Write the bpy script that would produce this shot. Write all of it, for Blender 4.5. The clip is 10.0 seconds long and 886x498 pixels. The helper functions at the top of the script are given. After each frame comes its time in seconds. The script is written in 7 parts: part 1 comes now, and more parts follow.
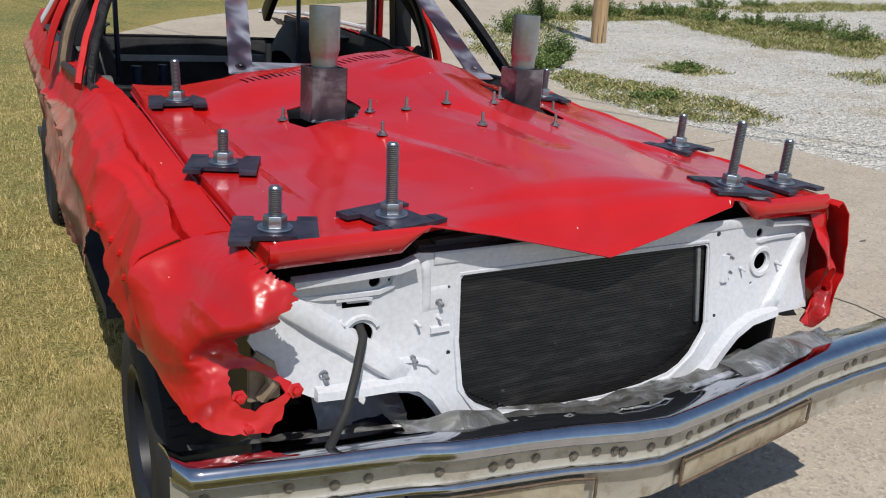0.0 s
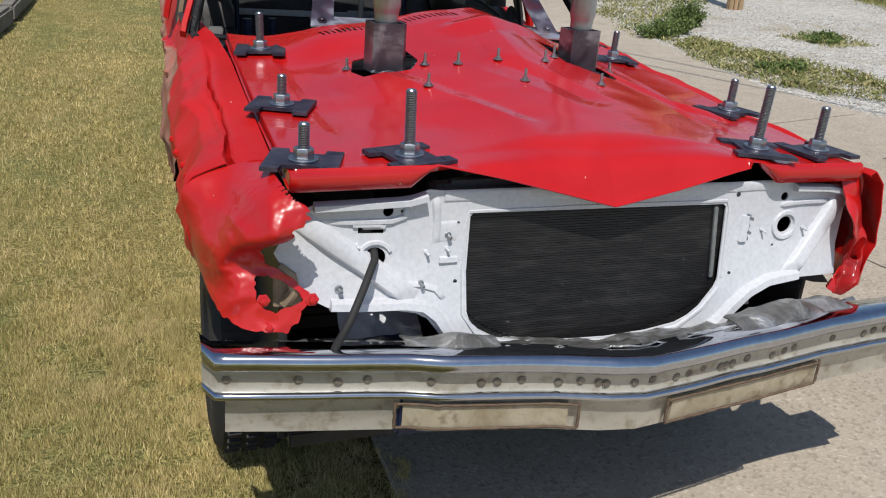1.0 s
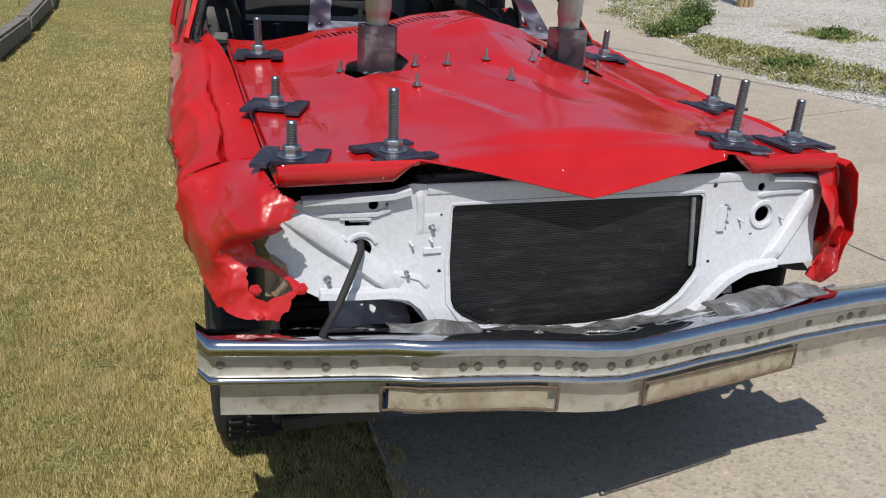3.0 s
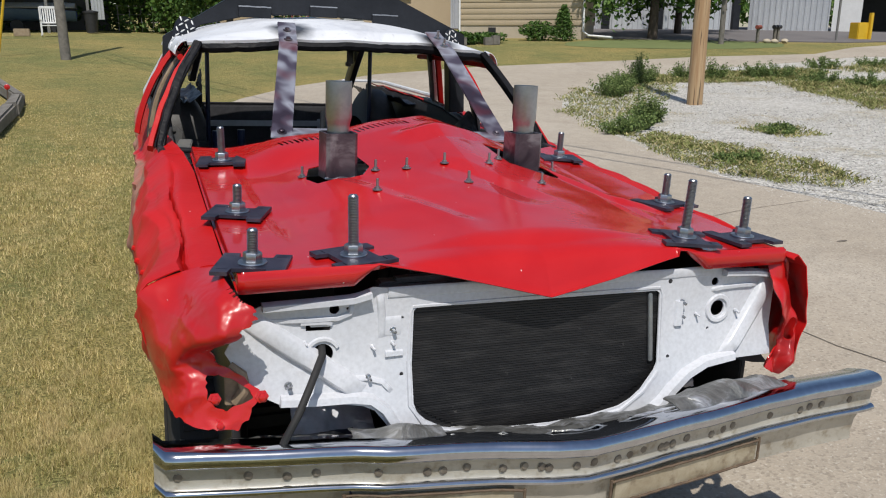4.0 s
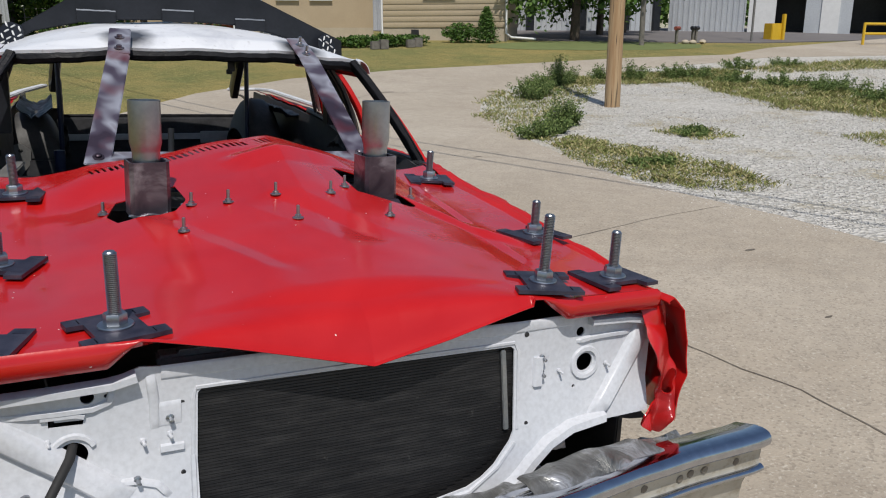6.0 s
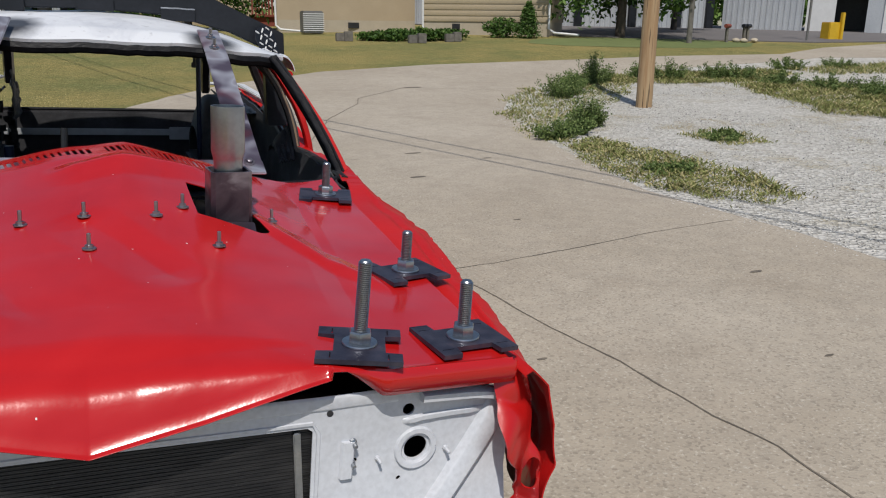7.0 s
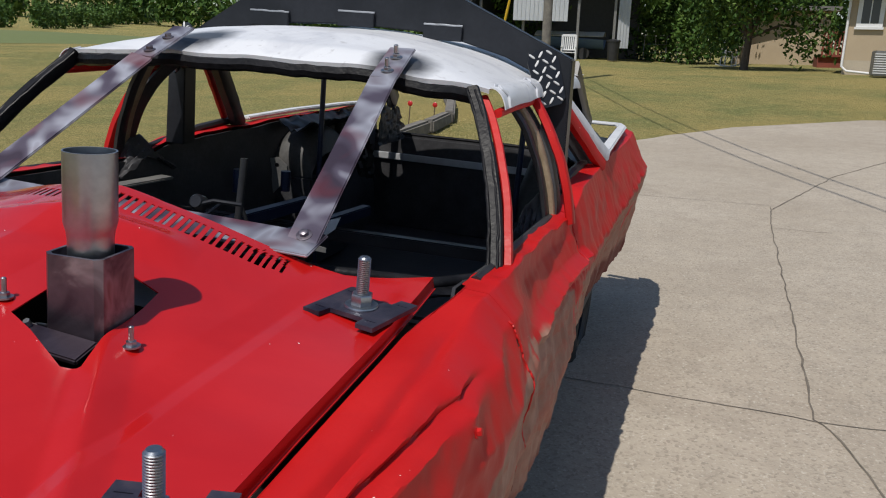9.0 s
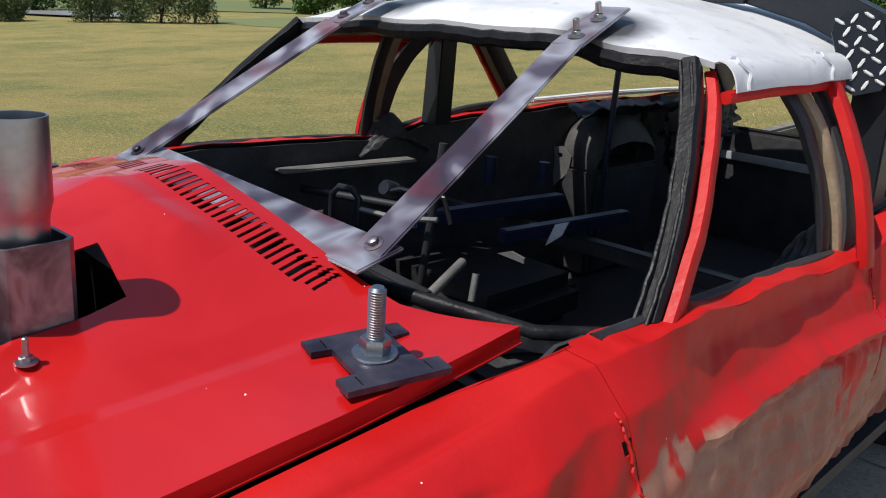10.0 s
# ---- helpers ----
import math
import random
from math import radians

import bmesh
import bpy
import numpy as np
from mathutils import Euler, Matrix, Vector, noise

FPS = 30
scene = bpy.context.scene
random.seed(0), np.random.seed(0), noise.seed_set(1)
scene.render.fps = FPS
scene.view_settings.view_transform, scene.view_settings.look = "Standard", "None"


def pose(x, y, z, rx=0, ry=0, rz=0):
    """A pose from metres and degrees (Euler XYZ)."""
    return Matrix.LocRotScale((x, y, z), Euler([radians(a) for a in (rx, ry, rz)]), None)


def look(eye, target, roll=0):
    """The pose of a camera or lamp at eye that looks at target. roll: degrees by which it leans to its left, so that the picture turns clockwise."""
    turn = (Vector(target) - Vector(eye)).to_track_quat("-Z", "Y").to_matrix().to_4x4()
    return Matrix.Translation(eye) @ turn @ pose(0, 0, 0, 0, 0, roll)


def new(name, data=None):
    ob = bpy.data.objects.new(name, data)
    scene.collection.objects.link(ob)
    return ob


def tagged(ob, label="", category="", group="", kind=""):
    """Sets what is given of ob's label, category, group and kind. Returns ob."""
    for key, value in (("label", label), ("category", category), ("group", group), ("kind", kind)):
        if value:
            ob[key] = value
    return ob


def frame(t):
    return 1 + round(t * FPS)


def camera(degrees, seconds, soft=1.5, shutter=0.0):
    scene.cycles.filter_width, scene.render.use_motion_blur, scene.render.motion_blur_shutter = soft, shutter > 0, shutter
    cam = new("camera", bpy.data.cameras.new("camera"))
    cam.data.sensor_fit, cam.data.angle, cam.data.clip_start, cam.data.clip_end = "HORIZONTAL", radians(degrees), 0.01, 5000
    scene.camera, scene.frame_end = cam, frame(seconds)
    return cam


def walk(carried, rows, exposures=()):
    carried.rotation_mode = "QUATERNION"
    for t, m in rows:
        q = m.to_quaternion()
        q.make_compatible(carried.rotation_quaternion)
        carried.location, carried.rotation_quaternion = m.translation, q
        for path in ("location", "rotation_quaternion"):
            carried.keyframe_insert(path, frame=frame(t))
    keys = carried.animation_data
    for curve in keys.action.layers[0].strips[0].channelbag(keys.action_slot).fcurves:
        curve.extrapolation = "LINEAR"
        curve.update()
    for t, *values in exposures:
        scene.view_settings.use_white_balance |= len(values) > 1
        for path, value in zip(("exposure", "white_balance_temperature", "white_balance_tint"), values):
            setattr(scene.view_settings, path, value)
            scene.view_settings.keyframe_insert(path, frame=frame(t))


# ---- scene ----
cam = camera(58.0, 10.0, 1.1)
PATH = [
    (0, (-1.1574, -1.4572, 1.6528), (-0.2452, 0.1907, 0.9805), 1.40),
    (0.5, (-1.0487, -1.539, 1.6706), (-0.2809, 0.1625, 0.9528), 2.13),
    (1, (-1.0004, -1.7574, 1.6705), (-0.3879, -0.0133, 0.907), 1.85),
    (1.5, (-0.9871, -1.8397, 1.6891), (-0.4694, -0.067, 0.9213), 1.42),
    (2, (-0.9716, -1.8652, 1.686), (-0.4269, -0.0973, 0.9257), 1.60),
    (3.3, (-0.9385, -1.8824, 1.6804), (-0.344, -0.1289, 0.9242), -0.13),
    (3.5, (-0.9314, -1.8896, 1.6835), (-0.2952, -0.1325, 0.9709), -0.07),
    (4, (-0.938, -1.894, 1.7049), (-0.2668, -0.0871, 1.1713), 0.08),
    (4.5, (-0.9437, -1.8903, 1.7304), (-0.2993, -0.0686, 1.2148), 0.30),
    (5, (-0.9078, -1.885, 1.7272), (-0.2832, -0.0559, 1.2131), 0.02),
    (5.5, (-0.768, -1.8193, 1.7037), (-0.0951, -0.0109, 1.1774), -0.22),
    (6, (-0.5178, -1.6305, 1.7215), (0.3014, 0.1154, 1.1917), -0.13),
    (6.2, (-0.3961, -1.5776, 1.7271), (0.48, 0.1411, 1.1993), -0.07),
    (7.3, (0.3359, -1.2989, 1.7172), (0.939, 0.5321, 1.1845), 1.45),
    (7.5, (0.4645, -1.1834, 1.7265), (0.9913, 0.676, 1.2117), 2.1),
    (8, (0.7865, -0.944, 1.7073), (0.9389, 0.9827, 1.1927), 1.74),
    (8.5, (1.0951, -0.6744, 1.7046), (0.7768, 1.2344, 1.1994), 0.67),
    (9, (1.351, -0.2827, 1.6804), (0.7751, 1.571, 1.1984), 1.88),
    (9.3, (1.5109, -0.0535, 1.6402), (0.7110, 1.7109, 1.1432), 1.77),
    (9.5, (1.5718, 0.1105, 1.6387), (0.5699, 1.764, 1.1267), 1.15),
    (10, (1.5777, 0.4756, 1.6289), (0.1915, 1.8147, 1.0949), 1.54),
]
walk(cam, [(t, look(eye, target, roll)) for t, eye, target, roll in PATH],
     [(0, 0.25), (2.2, 0.27), (4.5, 0.20), (6.2, 0.05), (7.3, -0.05), (8.5, -0.03), (9.0, 0.08), (9.5, 0.24), (10, 0.42)])

# ---- light ----
SUN_WAY = Vector((0.13, 0.45, -0.85)).normalized()      # the way the sunlight travels
world = bpy.data.worlds.new("sky")
scene.world = world
world.use_nodes = True
_wn = world.node_tree.nodes
_sky = _wn.new("ShaderNodeTexSky")
_sky.sky_type = "NISHITA"
_sky.sun_disc = False
_sky.sun_elevation = math.asin(-SUN_WAY.z)
_sky.sun_rotation = math.atan2(-SUN_WAY.x, -SUN_WAY.y)
_sky.dust_density = 0.6
world.node_tree.links.new(_sky.outputs[0], _wn["Background"].inputs[0])
_wn["Background"].inputs[1].default_value = 0.085
sun = new("sun", bpy.data.lights.new("sun", "SUN"))
sun.data.energy = 3.6
sun.data.angle = radians(0.55)
sun.data.color = (1.0, 0.955, 0.89)
sun.matrix_world = look((0, 0, 30), Vector((0, 0, 30)) + SUN_WAY)
scene.view_settings.exposure = 0.0


# ---- materials ----
class Nodes:
    """A short way to write node trees."""

    def __init__(self, name):
        self.mat = bpy.data.materials.new(name)
        self.mat.use_nodes = True
        self.t = self.mat.node_tree
        self.bsdf = self.t.nodes["Principled BSDF"]
        self.out = self.t.nodes["Material Output"]
        self.co = self.t.nodes.new("ShaderNodeTexCoord").outputs["Object"]

    def n(self, kind, **inputs):
        node = self.t.nodes.new("ShaderNode" + kind)
        for k, v in inputs.items():
            self.put(node.inputs[k.replace("_", " ")], v)
        return node

    def put(self, socket, v):
        if isinstance(v, bpy.types.NodeSocket):
            self.t.links.new(v, socket)
        else:
            socket.default_value = v

    def noise(self, scale, detail=3.0, rough=0.55, co=None, stretch=None, distort=0.0):
        co = co or self.co
        if stretch:
            m = self.n("Mapping", Vector=co)
            m.inputs["Scale"].default_value = stretch
            co = m.outputs[0]
        return self.n("TexNoise", Vector=co, Scale=scale, Detail=detail, Roughness=rough, Distortion=distort).outputs["Fac"]

    def ramp(self, fac, *stops):
        r = self.n("ValToRGB", Fac=fac)
        e = r.color_ramp.elements
        while len(e) < len(stops):
            e.new(0.5)
        for el, (p, c) in zip(e, stops):
            el.position = p
            el.color = (*c, 1) if not isinstance(c, (int, float)) else (c, c, c, 1)
        return r.outputs[0]

    def mix(self, fac, a, b):
        m = self.t.nodes.new("ShaderNodeMix")
        m.data_type = "RGBA"
        self.put(m.inputs[0], fac)
        for i, v in ((6, a), (7, b)):
            self.put(m.inputs[i], v if isinstance(v, bpy.types.NodeSocket) else (*v, 1))
        return m.outputs[2]

    def math(self, op, a, b=0.0, c=0.0):
        m = self.t.nodes.new("ShaderNodeMath")
        m.operation = op
        for i, v in enumerate((a, b, c)):
            self.put(m.inputs[i], v)
        return m.outputs[0]

    def axis(self, i):
        return self.n("SeparateXYZ", Vector=self.co).outputs[i]

    def between(self, v, a, b, lo=0.0, hi=1.0):
        m = self.n("MapRange", Value=v)
        m.inputs[1].default_value, m.inputs[2].default_value, m.inputs[3].default_value, m.inputs[4].default_value = a, b, lo, hi
        return m.outputs[0]

    def bump(self, h, strength=0.3, dist=0.01):
        b = self.n("Bump", Height=h)
        b.inputs["Strength"].default_value = strength
        b.inputs["Distance"].default_value = dist
        self.put(self.bsdf.inputs["Normal"], b.outputs[0])

    def done(self, color, rough=0.5, metal=0.0, coat=0.0, spec=0.5):
        self.put(self.bsdf.inputs["Base Color"], color if isinstance(color, bpy.types.NodeSocket) else (*color, 1))
        self.put(self.bsdf.inputs["Roughness"], rough)
        self.put(self.bsdf.inputs["Metallic"], metal)
        self.put(self.bsdf.inputs["Coat Weight"], coat)
        self.put(self.bsdf.inputs["Specular IOR Level"], spec)
        return self.mat


def plain(name, c1, c2, scale=8.0, rough=0.5, metal=0.0, bump=0.15, fine=120.0, coat=0.0, depth=0.004, spec=0.5):
    """A surface of one kind with two scales of variation."""
    k = Nodes(name)
    a = k.noise(scale, 5, 0.6)
    b = k.noise(fine, 2, 0.5)
    col = k.mix(k.between(a, 0.3, 0.7), c1, c2)
    col = k.mix(k.between(b, 0.35, 0.75, 0.0, 0.35), col, tuple(x * 0.6 for x in c1))
    r = k.between(a, 0.3, 0.7, rough * 0.85, min(1, rough * 1.15))
    if bump:
        k.bump(k.math("ADD", k.math("MULTIPLY", a, 0.6), k.math("MULTIPLY", b, 0.4)), bump, depth)
    return k.done(col, r, metal, coat, spec)


def red_paint(name, scuff=0.0, wavy=0.15, top=0.93, blot=0.66, rub=0.0):
    """Glossy brushed-on red over older coats; scuff: how much brown shows through."""
    k = Nodes(name)
    big = k.noise(3.0, 4, 0.6, distort=0.6)
    mid = k.noise(14.0, 4, 0.6)
    fine = k.noise(160.0, 2, 0.5)
    deep = 1.0 if scuff else 0.97
    col = k.mix(k.between(big, 0.3, 0.7), (0.43 * deep, 0.006, 0.006), (0.52 * deep, 0.011, 0.010))
    pink = k.between(k.noise(2.2, 5, 0.6, stretch=(1, 0.5, 1)), 0.55, 0.7, 0.0, 0.3)
    col = k.mix(pink, col, (0.52 * deep, 0.014, 0.018))
    if scuff:
        z = k.axis(2)
        y = k.axis(1)
        line = k.math("ADD", k.between(y, 0.2, 1.0, top - 0.17, top - 0.04), k.between(y, 1.0, 1.5, 0.0, 0.135))
        line = k.math("ADD", line, k.math("ADD", k.between(y, 1.5, 2.45, 0.0, -0.085), k.between(y, 2.5, 4.4, 0.0, 0.10)))
        line = k.math("ADD", line, k.math("MULTIPLY", k.math("SUBTRACT", k.noise(3.0, 5, 0.65, stretch=(1, 1, 0.3)), 0.5), 0.08))
        low = k.between(k.math("SUBTRACT", line, z), 0.0, 0.012)
        worn = k.math("MULTIPLY", low, k.between(k.noise(3.4, 5, 0.6, stretch=(1, 1, 0.45), distort=0.5), 0.385, 0.40))
        patch = k.between(k.noise(3.1, 6, 0.7, distort=1.2), blot, blot + 0.03, 0.0, 0.75)
        m = k.math("MULTIPLY", k.math("MAXIMUM", worn, patch), scuff)
        brown = k.mix(k.between(mid, 0.35, 0.65), (0.29, 0.135, 0.095), (0.39, 0.21, 0.155))
        brown = k.mix(k.between(k.noise(30, 4, 0.6, stretch=(1, 0.15, 1)), 0.5, 0.62, 0, 0.6), brown, (0.40, 0.11, 0.07))
        col = k.mix(m, col, brown)
        # darker red towards the bottom edge of every side panel
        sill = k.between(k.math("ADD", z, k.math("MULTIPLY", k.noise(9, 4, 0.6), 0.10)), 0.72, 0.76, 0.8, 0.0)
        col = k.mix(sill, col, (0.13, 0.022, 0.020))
        rough = k.math("ADD", k.between(big, 0.3, 0.7, 0.40, 0.52), k.math("MULTIPLY", m, 0.2))
    else:
        rough = k.between(big, 0.3, 0.7, 0.14 + rub, 0.24 + rub)
    chip = k.between(k.noise(90.0, 1, 0.3), 0.828, 0.84)
    col = k.mix(chip, col, (0.75, 0.70, 0.66))
    k.bump(k.math("ADD", k.math("MULTIPLY", mid, 0.9), k.math("MULTIPLY", fine, 0.05)), wavy, 0.02)
    return k.done(col, rough, 0.0, 0.0 if scuff else 0.35, 0.30 if scuff else 0.5)


RED = red_paint("red_paint_hood", 0.0, 0.05)
RED_NOSE = red_paint("red_paint_nose", 0.0, 0.06, rub=0.17)
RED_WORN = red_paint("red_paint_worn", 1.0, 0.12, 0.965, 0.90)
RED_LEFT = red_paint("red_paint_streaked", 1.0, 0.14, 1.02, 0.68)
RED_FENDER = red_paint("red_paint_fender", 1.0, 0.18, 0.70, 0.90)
WHITE = plain("white_paint", (0.60, 0.61, 0.64), (0.55, 0.57, 0.61), 6, 0.32, 0, 0.10, 90, 0.15)
_k = Nodes("white_paint_smudged")
_g = _k.between(_k.noise(3.2, 5, 0.65, distort=1.0), 0.52, 0.72, 0, 0.6)
_c = _k.mix(_g, (0.70, 0.71, 0.73), (0.40, 0.41, 0.46))
_c = _k.mix(_k.between(_k.noise(25, 4), 0.62, 0.75, 0, 0.5), _c, (0.25, 0.23, 0.22))
for _p in ((-0.272, 2.08, 1.70), (0.457, 2.02, 1.69)):          # black overspray round the bar ends
    _m = _k.n("Mapping", Vector=_k.co)
    _m.inputs["Location"].default_value = (-_p[0] * 1.3, -_p[1], -_p[2])
    _m.inputs["Scale"].default_value = (1.3, 1.0, 1.0)
    _l = _k.n("VectorMath", Vector=_m.outputs[0])
    _l.operation = "LENGTH"
    _d = _k.math("ADD", _l.outputs["Value"], _k.math("MULTIPLY", _k.noise(14, 4), 0.06))
    _c = _k.mix(_k.between(_d, 0.11, 0.20, 0.95, 0.0), _c, (0.02, 0.02, 0.022))
_k.bump(_k.noise(9, 4), 0.18, 0.02)
WHITE_ROOF = _k.done(_c, 0.38, 0, 0.1)
BLACK = plain("black_paint", (0.016, 0.016, 0.018), (0.034, 0.034, 0.038), 7, 0.42, 0, 0.2, 80)
INNER = plain("dull_black_inside", (0.030, 0.030, 0.033), (0.070, 0.070, 0.076), 7, 0.55, 0, 0.4, 60, 0, 0.006, 0.35)
BLACK_SATIN = plain("black_satin_steel", (0.010, 0.011, 0.015), (0.022, 0.024, 0.031), 4, 0.38, 0, 0.08, 60, 0.0, 0.004, 0.35)
CAULK = plain("black_seam_sealer", (0.007, 0.007, 0.008), (0.018, 0.018, 0.021), 18, 0.42, 0, 0.45, 60, 0, 0.008, 0.14)
RUBBER = plain("tyre_rubber", (0.012, 0.012, 0.013), (0.026, 0.025, 0.024), 12, 0.75, 0, 0.3, 150)
CHROME = plain("chrome", (0.56, 0.58, 0.62), (0.48, 0.50, 0.55), 5, 0.10, 1.0, 0.03, 40)
ZINC = plain("zinc_plated_steel", (0.46, 0.48, 0.51), (0.33, 0.35, 0.38), 40, 0.34, 1.0, 0.15, 200)
TUBE = plain("steel_tube", (0.43, 0.45, 0.49), (0.31, 0.335, 0.375), 9, 0.34, 1.0, 0.08, 70)
RUST = plain("rusty_edge", (0.075, 0.045, 0.028), (0.16, 0.115, 0.075), 30, 0.8, 0.0, 0.6, 200)
WORN_BOLT = plain("worn_bolt_heads", (0.15, 0.125, 0.10), (0.30, 0.27, 0.22), 40, 0.55, 0.4, 0.4, 160)
TAN_STEEL = plain("bare_inner_metal", (0.26, 0.19, 0.12), (0.40, 0.31, 0.21), 14, 0.6, 0.1, 0.2, 90)
GREY_METAL = plain("dull_grey_metal", (0.17, 0.17, 0.17), (0.28, 0.27, 0.25), 10, 0.5, 0.4, 0.3, 120)
DUSTY = plain("dusty_black_metal", (0.030, 0.030, 0.031), (0.085, 0.082, 0.078), 9, 0.6, 0.0, 0.3, 70)
BLUE_BAR = plain("dark_blue_painted_bar", (0.015, 0.022, 0.06), (0.03, 0.04, 0.085), 8, 0.35, 0.2, 0.1, 60)
# steel with heat tint and a smear of red; pale blotches paint in reflected sky
_k = Nodes("heat_tint_and_sheen_steel")
_a = _k.noise(7.5, 1.5, 0.5, distort=0.4)
_c = _k.ramp(_a, (0.33, (0.050, 0.036, 0.055)), (0.46, (0.12, 0.10, 0.135)), (0.60, (0.50, 0.50, 0.55)), (0.72, (0.20, 0.14, 0.16)))
_c = _k.mix(_k.between(_k.noise(6.5, 1.5, 0.5), 0.54, 0.68, 0, 0.6), _c, (0.20, 0.022, 0.028))
_k.bump(_k.noise(140, 2), 0.10, 0.003)
TINTED_SHEEN = _k.done(_c, _k.between(_a, 0.3, 0.7, 0.42, 0.30), 0.6)
_k = Nodes("heat_darkened_steel")
_a = _k.noise(8.0, 4, 0.55, distort=0.7)
_c = _k.ramp(_a, (0.3, (0.050, 0.036, 0.050)), (0.5, (0.115, 0.090, 0.110)), (0.64, (0.30, 0.28, 0.31)), (0.78, (0.15, 0.055, 0.055)))
_k.bump(_k.noise(140, 2), 0.10, 0.003)
STACK_STEEL = _k.done(_c, 0.36, 0.75)
_k = Nodes("blued_plate_steel")
_a = _k.noise(16.0, 4, 0.55)
_c = _k.ramp(_a, (0.30, (0.020, 0.020, 0.038)), (0.55, (0.062, 0.060, 0.088)), (0.75, (0.13, 0.10, 0.12)))
_k.bump(_k.noise(220, 2), 0.12, 0.003)
PLATE = _k.done(_c, 0.42, 0.55)
# bumper face: dull nickel with brown staining
_k = Nodes("stained_bumper_steel")
_c = _k.mix(_k.between(_k.noise(6, 5, 0.6, stretch=(1, 1, 2)), 0.35, 0.7), (0.40, 0.375, 0.32), (0.52, 0.495, 0.43))
_c = _k.mix(_k.between(_k.noise(22, 4, 0.65), 0.5, 0.72, 0, 0.7), _c, (0.20, 0.15, 0.085))
_k.bump(_k.noise(60, 3), 0.15, 0.004)
BUMPER_FACE = _k.done(_c, 0.42, 0.4)
_k = Nodes("welded_patch_steel")
_c = _k.mix(_k.between(_k.noise(7, 5, 0.65, distort=1.5), 0.35, 0.68), (0.46, 0.405, 0.30), (0.30, 0.245, 0.16))
_c = _k.mix(_k.between(_k.noise(18, 4, 0.65), 0.56, 0.7, 0, 0.6), _c, (0.11, 0.065, 0.035))
_k.bump(_k.noise(80, 3), 0.2, 0.004)
PATCH = _k.done(_c, 0.5, 0.25)
_k = Nodes("dented_grey_sheet")
_a = _k.noise(9, 5, 0.65, distort=1.0)
_c = _k.ramp(_a, (0.3, (0.10, 0.10, 0.095)), (0.5, (0.22, 0.22, 0.21)), (0.62, (0.45, 0.46, 0.48)), (0.72, (0.15, 0.14, 0.13)))
_k.bump(_a, 0.5, 0.02)
CRUMPLED = _k.done(_c, 0.36, 0.6)
# radiator: fine black fins, dusty
_k = Nodes("radiator_fins")
_w = _k.n("TexWave", Vector=_k.co, Scale=75.0, Distortion=1.5, Detail=1.0)
_w.bands_direction = "Z"
_d = _k.math("MULTIPLY", _k.noise(4.5, 6, 0.7, stretch=(1, 1, 2.5)), _k.noise(40, 3, 0.6, stretch=(0.25, 1, 1.6)))
_c = _k.mix(_k.between(_d, 0.22, 0.44), (0.006, 0.006, 0.007), (0.028, 0.027, 0.027))
_s = _k.math("MULTIPLY", _k.noise(2.6, 5, 0.65, distort=0.8), _k.noise(110, 2, 0.6, stretch=(0.07, 1, 1.0)))
_c = _k.mix(_k.between(_s, 0.27, 0.46, 0, 0.35), _c, (0.044, 0.043, 0.042))
_c = _k.mix(_k.between(_k.noise(17, 5, 0.7), 0.66, 0.76, 0, 0.7), _c, (0.17, 0.165, 0.155))
_k.bump(_w.outputs["Fac"], 0.2, 0.002)
FINS = _k.done(_c, 0.55)
# ground kinds
_k = Nodes("old_concrete")
_a = _k.noise(0.35, 5, 0.6)
_b = _k.noise(6, 5, 0.65)
_v = _k.n("TexVoronoi", Vector=_k.co, Scale=75.0)
_c = _k.mix(_k.between(_a, 0.35, 0.65), (0.365, 0.31, 0.24), (0.445, 0.388, 0.312))
_c = _k.mix(_k.between(_b, 0.4, 0.72, 0, 0.45), _c, (0.27, 0.235, 0.19))
_c = _k.mix(_k.between(_v.outputs["Color"], 0.60, 0.85, 0, 0.5), _c, (0.19, 0.16, 0.125))
_c = _k.mix(_k.between(_k.noise(0.9, 6, 0.7, distort=1.0), 0.50, 0.68, 0, 0.4), _c, (0.26, 0.215, 0.165))
_c = _k.mix(_k.between(_k.noise(60, 3), 0.58, 0.70, 0, 0.5), _c, (0.60, 0.555, 0.47))
_k.bump(_k.math("ADD", _k.noise(120, 3), _v.outputs["Distance"]), 0.35, 0.006)
CONCRETE = _k.done(_c, 0.86)
_k = Nodes("lawn_soil")
_a = _k.noise(0.30, 6, 0.68)
_b = _k.noise(1.4, 7, 0.72, stretch=(0.8, 1.0, 1))
_f = _k.noise(70, 3, 0.6)
_c = _k.mix(_k.between(_a, 0.40, 0.58), (0.47, 0.375, 0.145), (0.215, 0.245, 0.095))
_c = _k.mix(_k.between(_b, 0.42, 0.70, 0.0, 0.6), _c, (0.50, 0.385, 0.15))
_c = _k.mix(_k.between(_f, 0.39, 0.57, 0, 0.85), _c, (0.12, 0.112, 0.038))
_c = _k.mix(_k.between(_k.noise(19, 3, 0.7), 0.52, 0.66, 0, 0.5), _c, (0.60, 0.49, 0.22))
_k.bump(_k.math("ADD", _f, _k.noise(16, 4)), 0.8, 0.05)
LAWN = _k.done(_c, 0.95, spec=0.1)
_k = Nodes("dry_grass_blades")
_r = _k.n("NewGeometry").outputs["Random Per Island"]
_c = _k.ramp(_r, (0.0, (0.07, 0.055, 0.018)), (0.24, (0.40, 0.30, 0.11)), (0.55, (0.97, 0.78, 0.42)), (0.78, (0.46, 0.39, 0.13)), (1.0, (0.17, 0.20, 0.055)))
